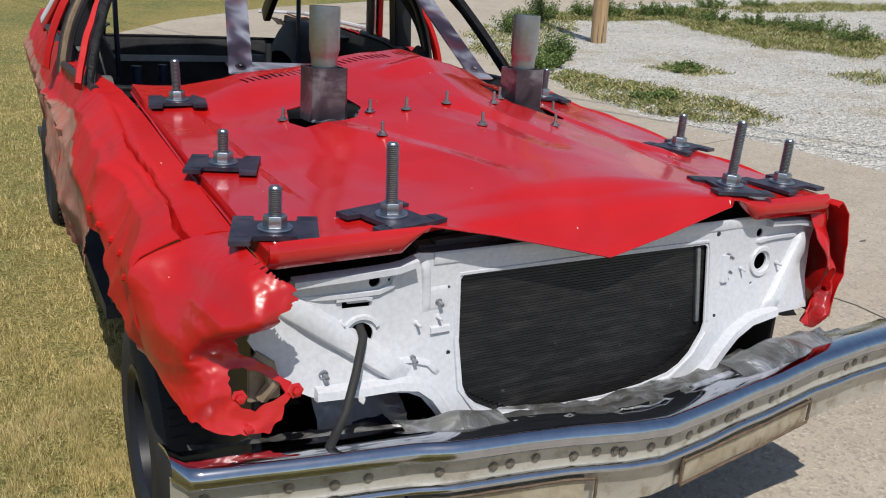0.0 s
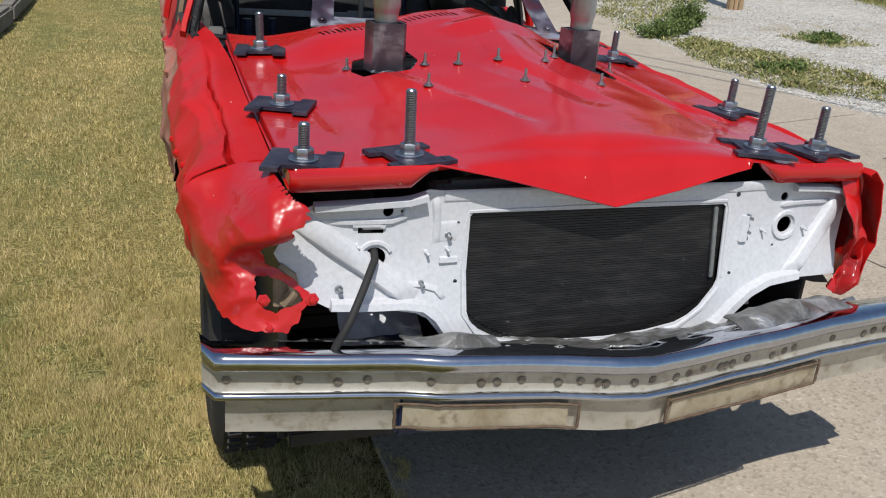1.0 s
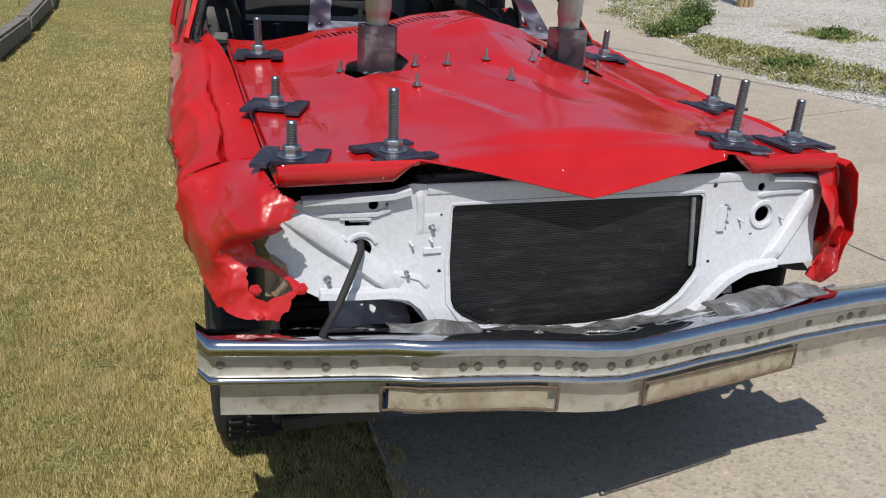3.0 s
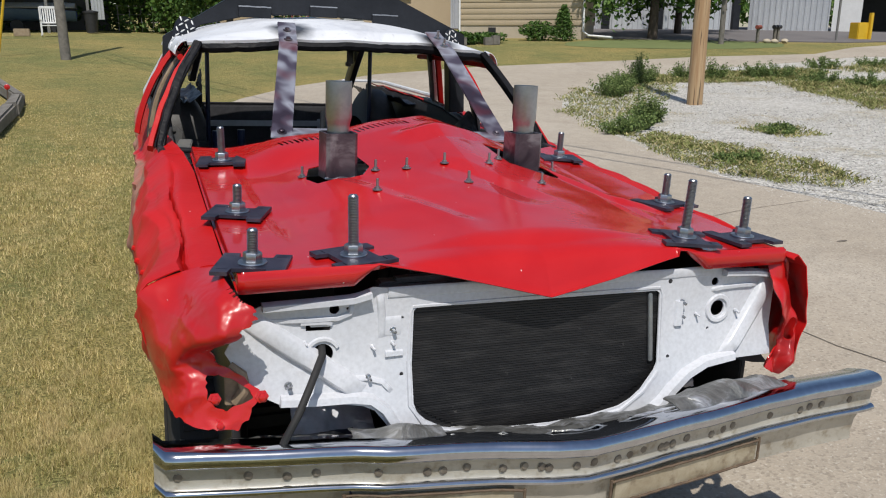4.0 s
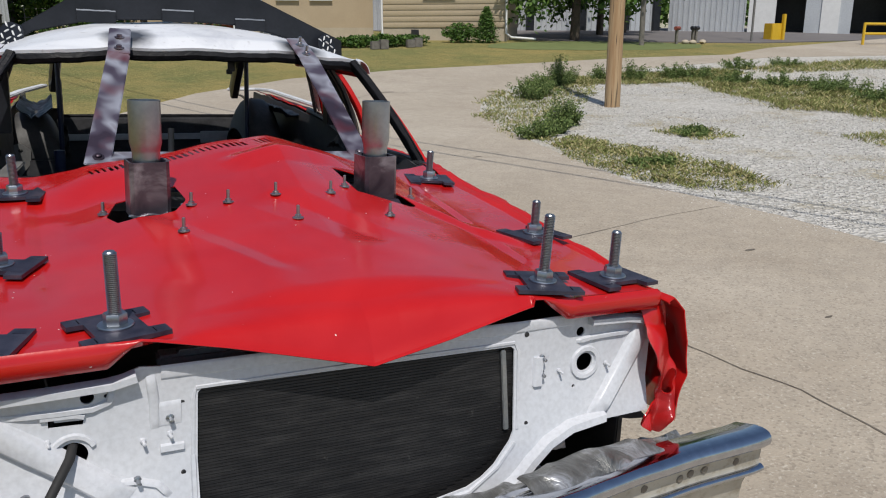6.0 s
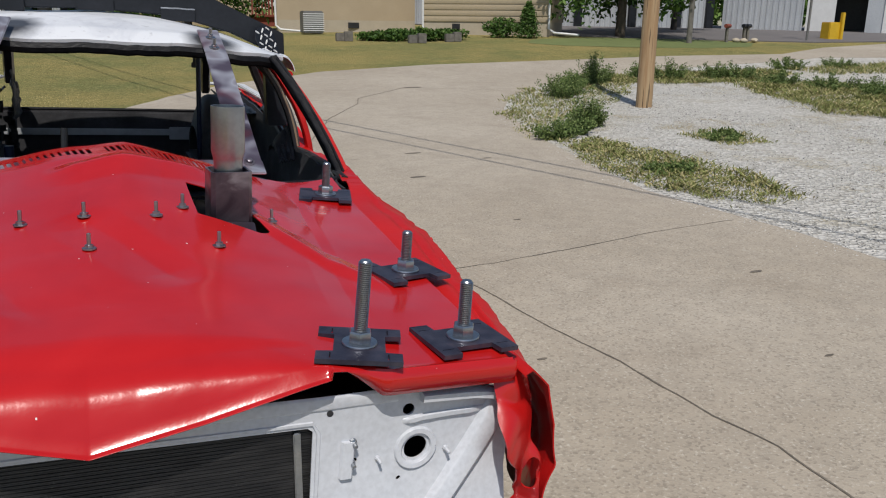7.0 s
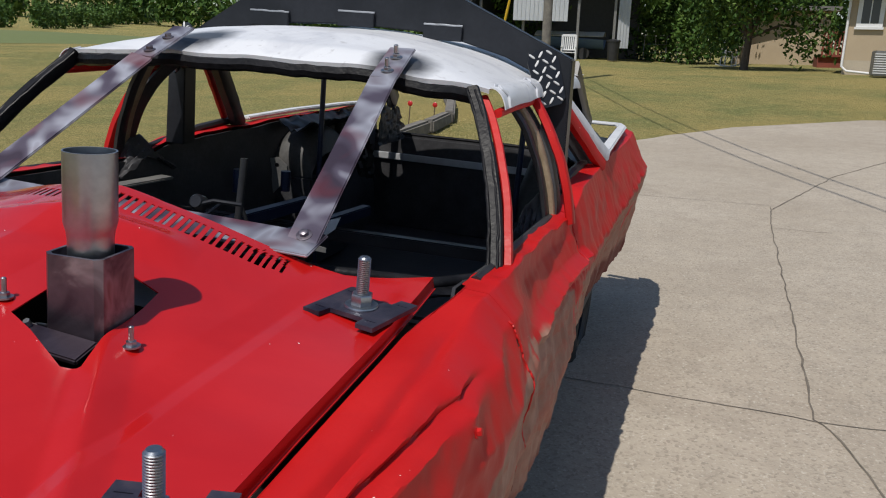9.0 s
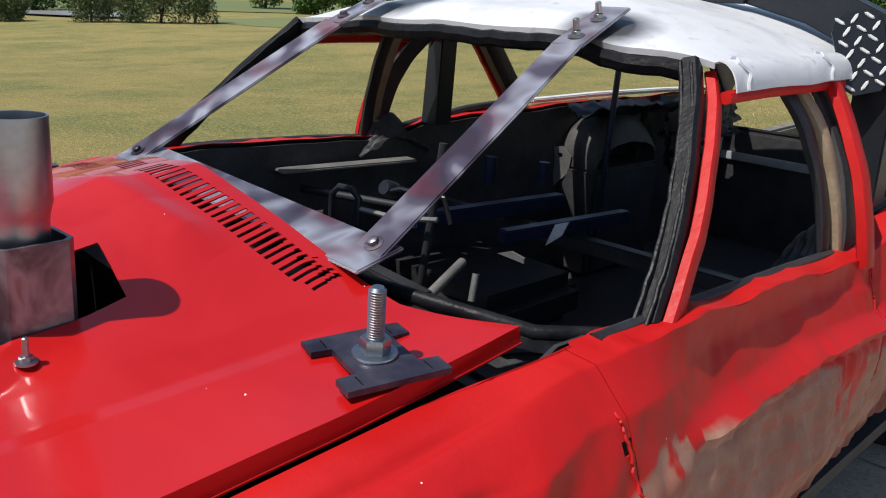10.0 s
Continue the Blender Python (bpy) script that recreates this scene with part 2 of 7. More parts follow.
_m = _k.noise(1.0, 3, 0.5, stretch=(2.4, 0.12, 1))                       # mown stripes along the drive
_c = _k.mix(_k.between(_m, 0.50, 0.62, 0, 0.38), _c, (0.74, 0.58, 0.25))
_c = _k.mix(_k.between(_m, 0.48, 0.36, 0, 0.35), _c, (0.20, 0.235, 0.075))
_c = _k.mix(_k.between(_k.noise(0.30, 6, 0.68), 0.44, 0.64, 0, 0.5), _c, (0.27, 0.28, 0.10))
_c = _k.mix(_k.between(_k.noise(2.3, 5, 0.65, stretch=(1.0, 0.55, 1)), 0.48, 0.66, 0, 0.45), _c, (0.22, 0.225, 0.085))
_c = _k.mix(_k.between(_k.noise(4.5, 3, 0.6), 0.50, 0.66, 0, 0.55), _c, (0.68, 0.54, 0.28))
BLADES = _k.done(_c, 0.8, spec=0.15)
_k = Nodes("green_leaves")
_r = _k.n("NewGeometry").outputs["Random Per Island"]
_c = _k.ramp(_r, (0.0, (0.030, 0.070, 0.012)), (0.6, (0.062, 0.125, 0.022)), (1.0, (0.12, 0.19, 0.04)))
LEAVES = _k.done(_c, 0.6, spec=0.25)
LEAVES.node_tree.nodes["Principled BSDF"].inputs["Transmission Weight"].default_value = 0.0
_k = Nodes("grey_green_leaves")
_r = _k.n("NewGeometry").outputs["Random Per Island"]
_c = _k.ramp(_r, (0.0, (0.125, 0.150, 0.040)), (0.50, (0.225, 0.245, 0.080)), (0.75, (0.36, 0.33, 0.15)), (1.0, (0.52, 0.43, 0.23)))
WEED_LEAVES = _k.done(_c, 0.7, spec=0.2)
_k = Nodes("willow_leaves")
_r = _k.n("NewGeometry").outputs["Random Per Island"]
_c = _k.ramp(_r, (0.0, (0.055, 0.080, 0.030)), (0.6, (0.115, 0.145, 0.060)), (1.0, (0.20, 0.225, 0.11)))
WILLOW = _k.done(_c, 0.7, spec=0.2)
_k = Nodes("weed_bush_leaves")
_r = _k.n("NewGeometry").outputs["Random Per Island"]
_c = _k.ramp(_r, (0.0, (0.060, 0.095, 0.026)), (0.6, (0.120, 0.175, 0.050)), (1.0, (0.23, 0.28, 0.10)))
WEED_BUSH = _k.done(_c, 0.65, spec=0.2)
_k = Nodes("gravel_bed")
_v = _k.n("TexVoronoi", Vector=_k.co, Scale=24.0)
_c = _k.mix(_k.between(_v.outputs["Color"], 0.2, 0.8), (0.62, 0.595, 0.55), (0.42, 0.395, 0.35))
_c = _k.mix(_k.between(_k.noise(1.3, 5, 0.65), 0.52, 0.68, 0, 0.75), _c, (0.36, 0.30, 0.18))
_k.bump(_v.outputs["Distance"], 1.0, 0.04)
GRAVEL = _k.done(_c, 0.9)
_k = Nodes("limestone_chips")
_r = _k.n("NewGeometry").outputs["Random Per Island"]
_c = _k.ramp(_r, (0.0, (0.17, 0.16, 0.15)), (0.12, (0.42, 0.405, 0.375)), (0.5, (0.56, 0.54, 0.50)), (1.0, (0.70, 0.68, 0.64)))
CHIPS = _k.done(_c, 0.85)
ASPHALT = plain("asphalt", (0.115, 0.105, 0.105), (0.17, 0.155, 0.15), 0.6, 0.9, 0, 0.3, 60)
TAR = plain("joint_filler", (0.10, 0.083, 0.065), (0.22, 0.19, 0.15), 9, 0.8, 0, 0.4, 80)
BARK = plain("bark", (0.055, 0.042, 0.032), (0.11, 0.085, 0.065), 9, 0.9, 0, 0.9, 40, 0, 0.03)
_k = Nodes("weathered_pole_wood")
_g = _k.noise(14, 5, 0.65, stretch=(1, 1, 0.06))
_c = _k.mix(_k.between(_g, 0.35, 0.7), (0.33, 0.20, 0.10), (0.46, 0.33, 0.19))
_c = _k.mix(_k.between(_k.noise(30, 3, 0.6, stretch=(1, 1, 0.03)), 0.60, 0.68), _c, (0.06, 0.04, 0.025))
_k.bump(_g, 0.6, 0.02)
POLE_WOOD = _k.done(_c, 0.85)
GREY_WOOD = plain("grey_weathered_wood", (0.11, 0.10, 0.088), (0.24, 0.22, 0.19), 7, 0.9, 0, 0.6, 50, 0, 0.02)
SIDING = plain("tan_siding_paint", (0.50, 0.40, 0.27), (0.56, 0.455, 0.315), 1.5, 0.7, 0, 0.15, 30)
BLOCK = plain("painted_foundation_block", (0.42, 0.36, 0.27), (0.50, 0.43, 0.33), 3, 0.85, 0, 0.4, 40)
STUCCO = plain("tan_stucco", (0.42, 0.33, 0.22), (0.48, 0.385, 0.265), 1, 0.9, 0, 0.3, 60)
HOUSE_WHITE = plain("white_trim_paint", (0.76, 0.76, 0.75), (0.68, 0.68, 0.67), 4, 0.5, 0, 0.05, 50)
SHINGLE = plain("roof_shingles", (0.16, 0.15, 0.14), (0.23, 0.22, 0.20), 3, 0.9, 0, 0.5, 40)
SHEET_METAL = plain("galvanised_sheet", (0.52, 0.54, 0.57), (0.60, 0.62, 0.64), 0.8, 0.45, 0.35, 0.08, 20)
YELLOW = plain("yellow_paint", (0.62, 0.38, 0.015), (0.70, 0.45, 0.03), 6, 0.5, 0, 0.1, 60)
RED_WOOD = plain("red_stained_wood", (0.20, 0.045, 0.03), (0.27, 0.07, 0.045), 6, 0.8, 0, 0.3, 50)
BLUE_COVER = plain("blue_boat_cover", (0.08, 0.14, 0.26), (0.13, 0.20, 0.33), 3, 0.7, 0, 0.3, 30)
DARK_CLOTH = plain("dark_seat_vinyl", (0.012, 0.012, 0.014), (0.03, 0.03, 0.034), 10, 0.5, 0, 0.4, 60)
_k = Nodes("window_glass")
GLASS = _k.done((0.03, 0.035, 0.045), 0.06, 0.0)
POND = plain("pale_pond_water", (0.30, 0.30, 0.30), (0.36, 0.35, 0.34), 0.1, 0.25, 0, 0.02, 3)
FAR_GREEN = plain("far_fairway", (0.12, 0.155, 0.045), (0.165, 0.185, 0.065), 0.05, 0.95, 0, 0.1, 2)


# ---- mesh helpers ----
FIT = Matrix()                                     # a slight correction of the plan while the car is built
def part(name, bm, material, parent=None, label="", angle=40):
    """Links a bmesh as ONE mesh object, under a thing or a part where one is given."""
    me = bpy.data.meshes.new(name)
    bm.to_mesh(me)
    bm.free()
    me.transform(FIT)
    me.materials.append(material)
    me.polygons.foreach_set("use_smooth", [True] * len(me.polygons))
    me.set_sharp_from_angle(angle=radians(angle))
    ob = new(name, me)
    ob.parent = parent
    return tagged(ob, label)


def raw(name, verts, faces, material, parent=None, label="", smooth=False):
    me = bpy.data.meshes.new(name)
    me.from_pydata(verts, [], faces)
    me.materials.append(material)
    if smooth:
        me.polygons.foreach_set("use_smooth", [True] * len(me.polygons))
    me.update()
    ob = new(name, me)
    ob.parent = parent
    return tagged(ob, label)


def tris(name, co, material, parent=None, label="", n=3):
    """Many loose faces of n corners from an array of corners, quickly."""
    co = np.asarray(co, dtype=np.float32).reshape(-1, 3)
    count = len(co) // n
    me = bpy.data.meshes.new(name)
    me.vertices.add(len(co))
    me.vertices.foreach_set("co", co.ravel())
    me.loops.add(len(co))
    me.loops.foreach_set("vertex_index", np.arange(len(co), dtype=np.int32))
    me.polygons.add(count)
    me.polygons.foreach_set("loop_start", np.arange(0, len(co), n, dtype=np.int32))
    me.update(calc_edges=True)
    me.materials.append(material)
    ob = new(name, me)
    ob.parent = parent
    return tagged(ob, label)


def box(bm, a, b, m=None, bevel=0.0):
    r = bmesh.ops.create_cube(bm, size=1.0)
    vs = r["verts"]
    c = (Vector(a) + Vector(b)) / 2
    d = Vector(b) - Vector(a)
    for v in vs:
        v.co = Vector((v.co.x * d.x, v.co.y * d.y, v.co.z * d.z)) + c
    if bevel:
        es = list({e for v in vs for e in v.link_edges})
        vs = list({v for f in bmesh.ops.bevel(bm, geom=es, offset=bevel, segments=2, affect="EDGES")["faces"] for v in f.verts} | {v for v in vs if v.is_valid})
    if m is not None:
        bmesh.ops.transform(bm, matrix=m, verts=[v for v in vs if v.is_valid])
    return vs


def bar(bm, a, b, w, h, up=(0, 0, 1), bevel=0.003):
    """A flat bar from a to b, w wide and h thick along up."""
    a, b = Vector(a), Vector(b)
    d = b - a
    x = d.normalized()
    y = Vector(up).cross(x).normalized()
    z = x.cross(y)
    m = Matrix((x, y, z)).transposed().to_4x4()
    m.translation = (a + b) / 2
    return box(bm, (-d.length / 2, -w / 2, -h / 2), (d.length / 2, w / 2, h / 2), m, bevel)


def tube(bm, pts, r, seg=12, cap=True, r2=None):
    """A round tube along points; r may change to r2."""
    pts = [Vector(p) for p in pts]
    rings = []
    n = len(pts)
    for i, p in enumerate(pts):
        d = (pts[min(i + 1, n - 1)] - pts[max(i - 1, 0)]).normalized()
        s = d.orthogonal().normalized() if i == 0 else (s - d * s.dot(d)).normalized()
        t = d.cross(s)
        rr = r if r2 is None else r + (r2 - r) * i / (n - 1)
        rings.append([bm.verts.new(p + (s * math.cos(k * math.tau / seg) + t * math.sin(k * math.tau / seg)) * rr) for k in range(seg)])
    for a, b in zip(rings, rings[1:]):
        for k in range(seg):
            bm.faces.new((a[k], a[(k + 1) % seg], b[(k + 1) % seg], b[k]))
    if cap:
        bm.faces.new(rings[0][::-1])
        bm.faces.new(rings[-1])


def lathe(bm, prof, seg=16, m=None, closed=False):
    """Turns (radius, height) pairs about z."""
    rings = []
    for r, z in prof:
        rings.append([bm.verts.new((r * math.cos(k * math.tau / seg), r * math.sin(k * math.tau / seg), z)) for k in range(seg)])
    made = [v for ring in rings for v in ring]
    for a, b in zip(rings, rings[1:]):
        for k in range(seg):
            bm.faces.new((a[k], a[(k + 1) % seg], b[(k + 1) % seg], b[k]))
    if not closed:
        bm.faces.new(rings[0][::-1])
        bm.faces.new(rings[-1])
    if m is not None:
        bmesh.ops.transform(bm, matrix=m, verts=made)
    return made


def sheet(bm, outline, holes, thick, place):
    """A flat sheet with holes; place(u, v, w) gives the point, w the depth."""
    loops = [outline, *holes]
    for lp in loops:
        vs = [bm.verts.new((u, v, 0)) for u, v in lp]
        for a, b in zip(vs, vs[1:] + vs[:1]):
            bm.edges.new((a, b))
    bmesh.ops.triangle_fill(bm, use_beauty=True, use_dissolve=False, edges=bm.edges[:])
    r = bmesh.ops.extrude_face_region(bm, geom=bm.faces[:])
    for v in r["geom"]:
        if isinstance(v, bmesh.types.BMVert):
            v.co.z = thick
    for v in bm.verts:
        v.co = Vector(place(v.co.x, v.co.y, v.co.z))
    bmesh.ops.recalc_face_normals(bm, faces=bm.faces[:])


def circle(u, v, r, n=18):
    return [(u + r * math.cos(k * math.tau / n), v + r * math.sin(k * math.tau / n)) for k in range(n)]


def thicken(bm, thick):
    """Gives a sheet its thickness: a second skin behind it and an edge all round."""
    bm.normal_update()
    bm.verts.index_update()
    front, rims = bm.faces[:], [e for e in bm.edges if len(e.link_faces) == 1]
    twin = [bm.verts.new(v.co - v.normal * thick) for v in bm.verts[:]]
    loops = [[v.index for v in f.verts] for f in front]
    edges = []
    for e in rims:
        l = e.link_loops[0]
        edges.append((l.vert, l.link_loop_next.vert, l.vert.index, l.link_loop_next.vert.index))
    for ids in loops:
        bm.faces.new([twin[i] for i in reversed(ids)])
    for a, b, i, j in edges:
        bm.faces.new((b, a, twin[i], twin[j]))
    bm.normal_update()


def grid(nu, nv, f, thick=0.0, keep=None, ease=0, snap=None):
    """A surface from f(u, v) with u and v from 0 to 1."""
    bm = bmesh.new()
    vs = [[bm.verts.new(f(i / nu, j / nv)) for i in range(nu + 1)] for j in range(nv + 1)]
    for j in range(nv):
        for i in range(nu):
            if keep is None or keep((i + 0.5) / nu, (j + 0.5) / nv):
                bm.faces.new((vs[j][i], vs[j][i + 1], vs[j + 1][i + 1], vs[j + 1][i]))
    bmesh.ops.delete(bm, geom=[v for v in bm.verts if not v.link_faces], context="VERTS")
    for _ in range(ease):                         # rounds the steps of a cut edge
        new_co = {}
        for v in bm.verts:
            near = [e.other_vert(v) for e in v.link_edges if len(e.link_faces) == 1]
            if len(near) == 2:
                new_co[v] = v.co * 0.5 + (near[0].co + near[1].co) * 0.25
        for v, co in new_co.items():
            v.co = co
    if snap:
        for v in bm.verts:
            if v.is_boundary:
                snap(v)
    if thick:
        thicken(bm, thick)
    bmesh.ops.recalc_face_normals(bm, faces=bm.faces[:])
    return bm


def along(xs, ys, x):
    return float(np.interp(x, xs, ys))


def inside(poly, x, y):
    hit = False
    for (x1, y1), (x2, y2) in zip(poly, poly[1:] + poly[:1]):
        if (y1 > y) != (y2 > y) and x < (x2 - x1) * (y - y1) / (y2 - y1) + x1:
            hit = not hit
    return hit


def ridged(x, y, z, f):
    """Creased metal: sharp folds between smooth hollows, about -0.5 to 0.5."""
    return 0.5 - abs(noise.noise(Vector((x, y, z)) * f)) * 1.8


def sm(a, b, x):
    t = min(max((x - a) / (b - a), 0.0), 1.0)
    return t * t * (3 - 2 * t)


rng = np.random.default_rng(7)


# ---- ground ----
def height(x, y):
    """The lie of the land: nearly level by the drive, rising gently behind it and towards the far fields."""
    q = -0.85 * x + 0.53 * y
    return (0.019 * min(max(x, 0), 15) + 0.02 * min(max(y, 0), 45) + 0.6 * sm(10, 28, y - 0.1 * x) + 0.035 * min(max(-x, 0), 3)
            + 0.02 * max(0, q - 45) + 0.03 * max(0, q - 110))


def spread(lo, hi, near, n):
    """Lines that lie close together near zero and far apart at the ends."""
    t = np.linspace(-1, 1, n)
    s = np.sign(t) * np.abs(t) ** 3
    return [float(v * hi if v > 0 else -v * lo) + float(k * near) for v, k in zip(s, t)]


_xs, _ys = spread(-700, 700, 12, 130), spread(-500, 800, 14, 130)
_vs = [(x, y, height(x, y) - 0.035) for y in _ys for x in _xs]
_n = len(_xs)
_fs = [(j * _n + i, j * _n + i + 1, (j + 1) * _n + i + 1, (j + 1) * _n + i) for j in range(len(_ys) - 1) for i in range(_n - 1)]
tagged(raw("ground", _vs, _fs, LAWN, smooth=True), "patchy lawn of dry and green mown grass", "lawn", kind="structure")


def band(name, left, right, material, lift, label, category, steps=8, cross=14):
    """A sheet between two edges, laid on the land."""
    L, R = [], []
    for a, out in ((left, L), (right, R)):
        t = np.linspace(0, len(a) - 1, (len(a) - 1) * steps + 1)
        for s in t:
            out.append((float(np.interp(s, range(len(a)), [p[0] for p in a])), float(np.interp(s, range(len(a)), [p[1] for p in a]))))
    bm = bmesh.new()
    rows = []
    for (x1, y1), (x2, y2) in zip(L, R):
        j = 0.05 * noise.noise(Vector((x1 * 1.7, y1 * 1.7, 3)))
        row = []
        for k in range(cross + 1):
            f = k / cross
            x, y = x1 + (x2 - x1) * f + (j if k == 0 else 0), y1 + (y2 - y1) * f
            row.append(bm.verts.new((x, y, height(x, y) + lift)))
        rows.append(row)
    for a, b in zip(rows, rows[1:]):
        for k in range(cross):
            bm.faces.new((a[k], a[k + 1], b[k + 1], b[k]))
    edge = [e for e in bm.edges if e.is_boundary]
    r = bmesh.ops.extrude_edge_only(bm, edges=edge)
    for v in r["geom"]:
        if isinstance(v, bmesh.types.BMVert):
            v.co.z -= 0.12
    bmesh.ops.recalc_face_normals(bm, faces=bm.faces[:])
    return tagged(part(name, bm, material), label, category, kind="structure")


DRIVE_L = [(-0.55, -14), (-0.5, -4), (-0.44, 0.15), (-0.35, 3), (-0.3, 8), (-0.15, 11.5), (0.05, 12.9), (0.9, 14.2), (1.95, 15.5), (4.4, 17.2), (7.4, 18.0), (12.4, 18.4), (20, 19.3), (24, 21.5), (40, 27)]
DRIVE_R = [(5.3, -14), (5.2, -4), (5.1, 0), (5.0, 3.25), (4.75, 4.9), (4.95, 6.4), (5.35, 8.5), (6.1, 10.95), (7.03, 12.6), (8.65, 14.05), (10.5, 15.25), (16.5, 16.8), (20.7, 18.3), (28.2, 18.3), (42, 20)]
drive = band("driveway", DRIVE_L, DRIVE_R, CONCRETE, 0.0, "worn tan concrete driveway with cracked joints", "driveway")
LOT_R = [(60, -14), (60, -8), (60, -5), (60, -2), (60, 0), (60, 2), (60, 4), (60, 6), (60, 8), (60, 10), (60, 12), (60, 14), (60, 16), (60, 18), (60, 20)]
band("gravel_lot", [(x - 0.15, y) for x, y in DRIVE_R], LOT_R, GRAVEL, -0.008, "white crushed limestone lot with weeds", "gravel lot", 6, 60)
band("parking_lot", [(15.2, 26.6), (17, 25.7), (21, 24.6), (26, 23.8), (45, 26.5), (80, 32)], [(14, 70), (25, 66), (40, 60), (50, 54), (70, 48), (100, 44)], ASPHALT, 0.0, "grey asphalt yard before the metal building", "parking lot", 8, 16)


# ---- the car ----
FIT = Matrix(((1.0136, -0.0077, 0.0115, -0.0092), (0.0000, 0.9878, 0.0258, -0.0212), (-0.0001, -0.0010, 1.0050, -0.0048), (0, 0, 0, 1)))
car = tagged(new("derby_car"), "battered red demolition derby car with white roof and bolted hood", "derby car")
car.matrix_world = Matrix.Translation((0, 0, 1)) @ pose(0, 0, 0, 0, 2.5, 0) @ Matrix.Translation((0, 0, -1))


def fold(x, y, p, q, amp, wa, wb):
    """A crease from p to q, wa wide on its left and wb on its right, fading past its ends."""
    dx, dy = q[0] - p[0], q[1] - p[1]
    n = math.hypot(dx, dy)
    t = ((x - p[0]) * dx + (y - p[1]) * dy) / (n * n)
    s = (dx * (y - p[1]) - dy * (x - p[0])) / n
    w = wa if s > 0 else wb
    return amp * max(0.0, 1 - abs(s) / w) * min(max(min((t + 0.25) * 4, (1.25 - t) * 4), 0.0), 1.0)


def hood_main(x, y):
    side = along((-0.12, 0.0, 0.45, 1.2, 1.5), (1.100, 1.108, 1.13, 1.188, 1.222), y)
    mid = along((-0.10, 0.08, 0.2, 0.47, 0.66, 1.06, 1.21, 1.45), (1.150, 1.165, 1.180, 1.222, 1.258, 1.340, 1.356, 1.340), y)
    k = abs(x - 0.05) / 0.66
    w = 0.5 + 0.5 * math.cos(math.pi * min(1.0, k * 0.93))
    z = side + (mid - side) * w
    z += 0.012 * max(0.0, 1 - abs(x - 0.07 - 0.03 * y) / 0.10) * sm(0.1, 1.0, y)          # the middle crease
    z += 0.009 * fold(x, y, (-0.40, 0.78), (-0.12, 0.16), 1.0, 0.045, 0.16) + 0.012 * fold(x, y, (0.44, 0.74), (0.64, 0.40), 1.0, 0.05, 0.04)
    z -= 0.006 * fold(x, y, (0.60, 1.06), (0.565, 0.30), 1.0, 0.03, 0.06) + 0.006 * fold(x, y, (-0.62, 1.05), (-0.60, 0.35), 1.0, 0.06, 0.03)
    z += 0.014 * fold(x, y, (0.30, 1.08), (-0.02, 0.98), 1.0, 0.10, 0.05) - 0.010 * fold(x, y, (0.02, 0.62), (0.18, 0.36), 1.0, 0.08, 0.10)
    z += 0.042 * math.exp(-((x + 0.46) / 0.17) ** 2) * sm(0.92, 1.16, y)                    # the buckled rear corner
    z += 0.005 * noise.noise(Vector((x * 3.1, y * 2.3, 1.0))) + 0.0018 * noise.noise(Vector((x * 9, y * 8, 4.0)))
    return z


def hood_z(x, y):
    """The hood surface; the bend of its folded front is rounded."""
    if y > 0.22:
        return hood_main(x, y)
    r = min(0.10, max(0.0, (y - hood_front(x)) * 0.95)) * (1 - sm(0.10, 0.22, y))
    return sum(hood_bent(x, y + r * k) for k in (-1, -0.75, -0.5, -0.25, 0, 0.25, 0.5, 0.75, 1)) / 9


def hood_bent(x, y):
    """The hood, its middle folded down in front along a bent line."""
    yr = along((-0.45, -0.40, -0.16, 0.10, 0.24, 0.36, 0.46), (-0.10, -0.090, -0.055, -0.040, -0.055, -0.075, -0.095), x)
    y0 = hood_front(x)
    if y0 < yr and y < yr:
        zf = along((-0.45, -0.44, -0.279, -0.124, 0.024, 0.209, 0.383, 0.465), (1.135, 1.135, 1.101, 1.062, 1.024, 1.057, 1.096, 1.112), x)
        f = (y - y0) / (yr - y0)
        return zf + (hood_main(x, yr) - zf) * f ** 0.9
    return hood_main(x, y)


def hood_front(x):
    """Where the front edge lies: two corners that stand out, the middle folded into a point."""
    return along((-0.80, -0.76, -0.46, -0.41, 0.02, 0.50, 0.545, 0.80, 0.84), (-0.10, -0.118, -0.105, -0.100, -0.118, -0.085, -0.100, -0.100, -0.08), x)


def hood_drop(x):
    """How far the front lip hangs."""
    return 0.055 if x < -0.50 or x > 0.53 else along((-0.50, -0.44, 0.46, 0.53), (0.055, 0.008, 0.008, 0.055), x)


HX0, HX1 = -0.772, 0.804


def hood_point(u, v):
    x = HX0 + (HX1 - HX0) * u
    y0 = hood_front(x)
    y1 = along((-0.8, -0.62, -0.5, 0.04, 0.5, 0.62, 0.8), (1.46, 1.34, 1.265, 1.190, 1.285, 1.30, 1.40), x)
    lip = 0.07
    if v < lip:                                   # rolled lip in front
        t = 1 - v / lip
        return Vector((x, y0 - 0.012 * math.sin(t * 2.6) + 0.010 * t * t, hood_z(x, y0) - hood_drop(x) * t))
    y = y0 + (y1 - y0) * (v - lip) / (1 - lip)
    x -= 0.22 * (y - 1.14) * sm(0.98, 1.06, y) * (1 - sm(1.22, 1.30, y)) * sm(0.75, 0.6, abs(x))
    z = hood_z(x, y)
    if u < 0.004 or u > 0.996:
        z -= 0.026
    return Vector((x, y, z))


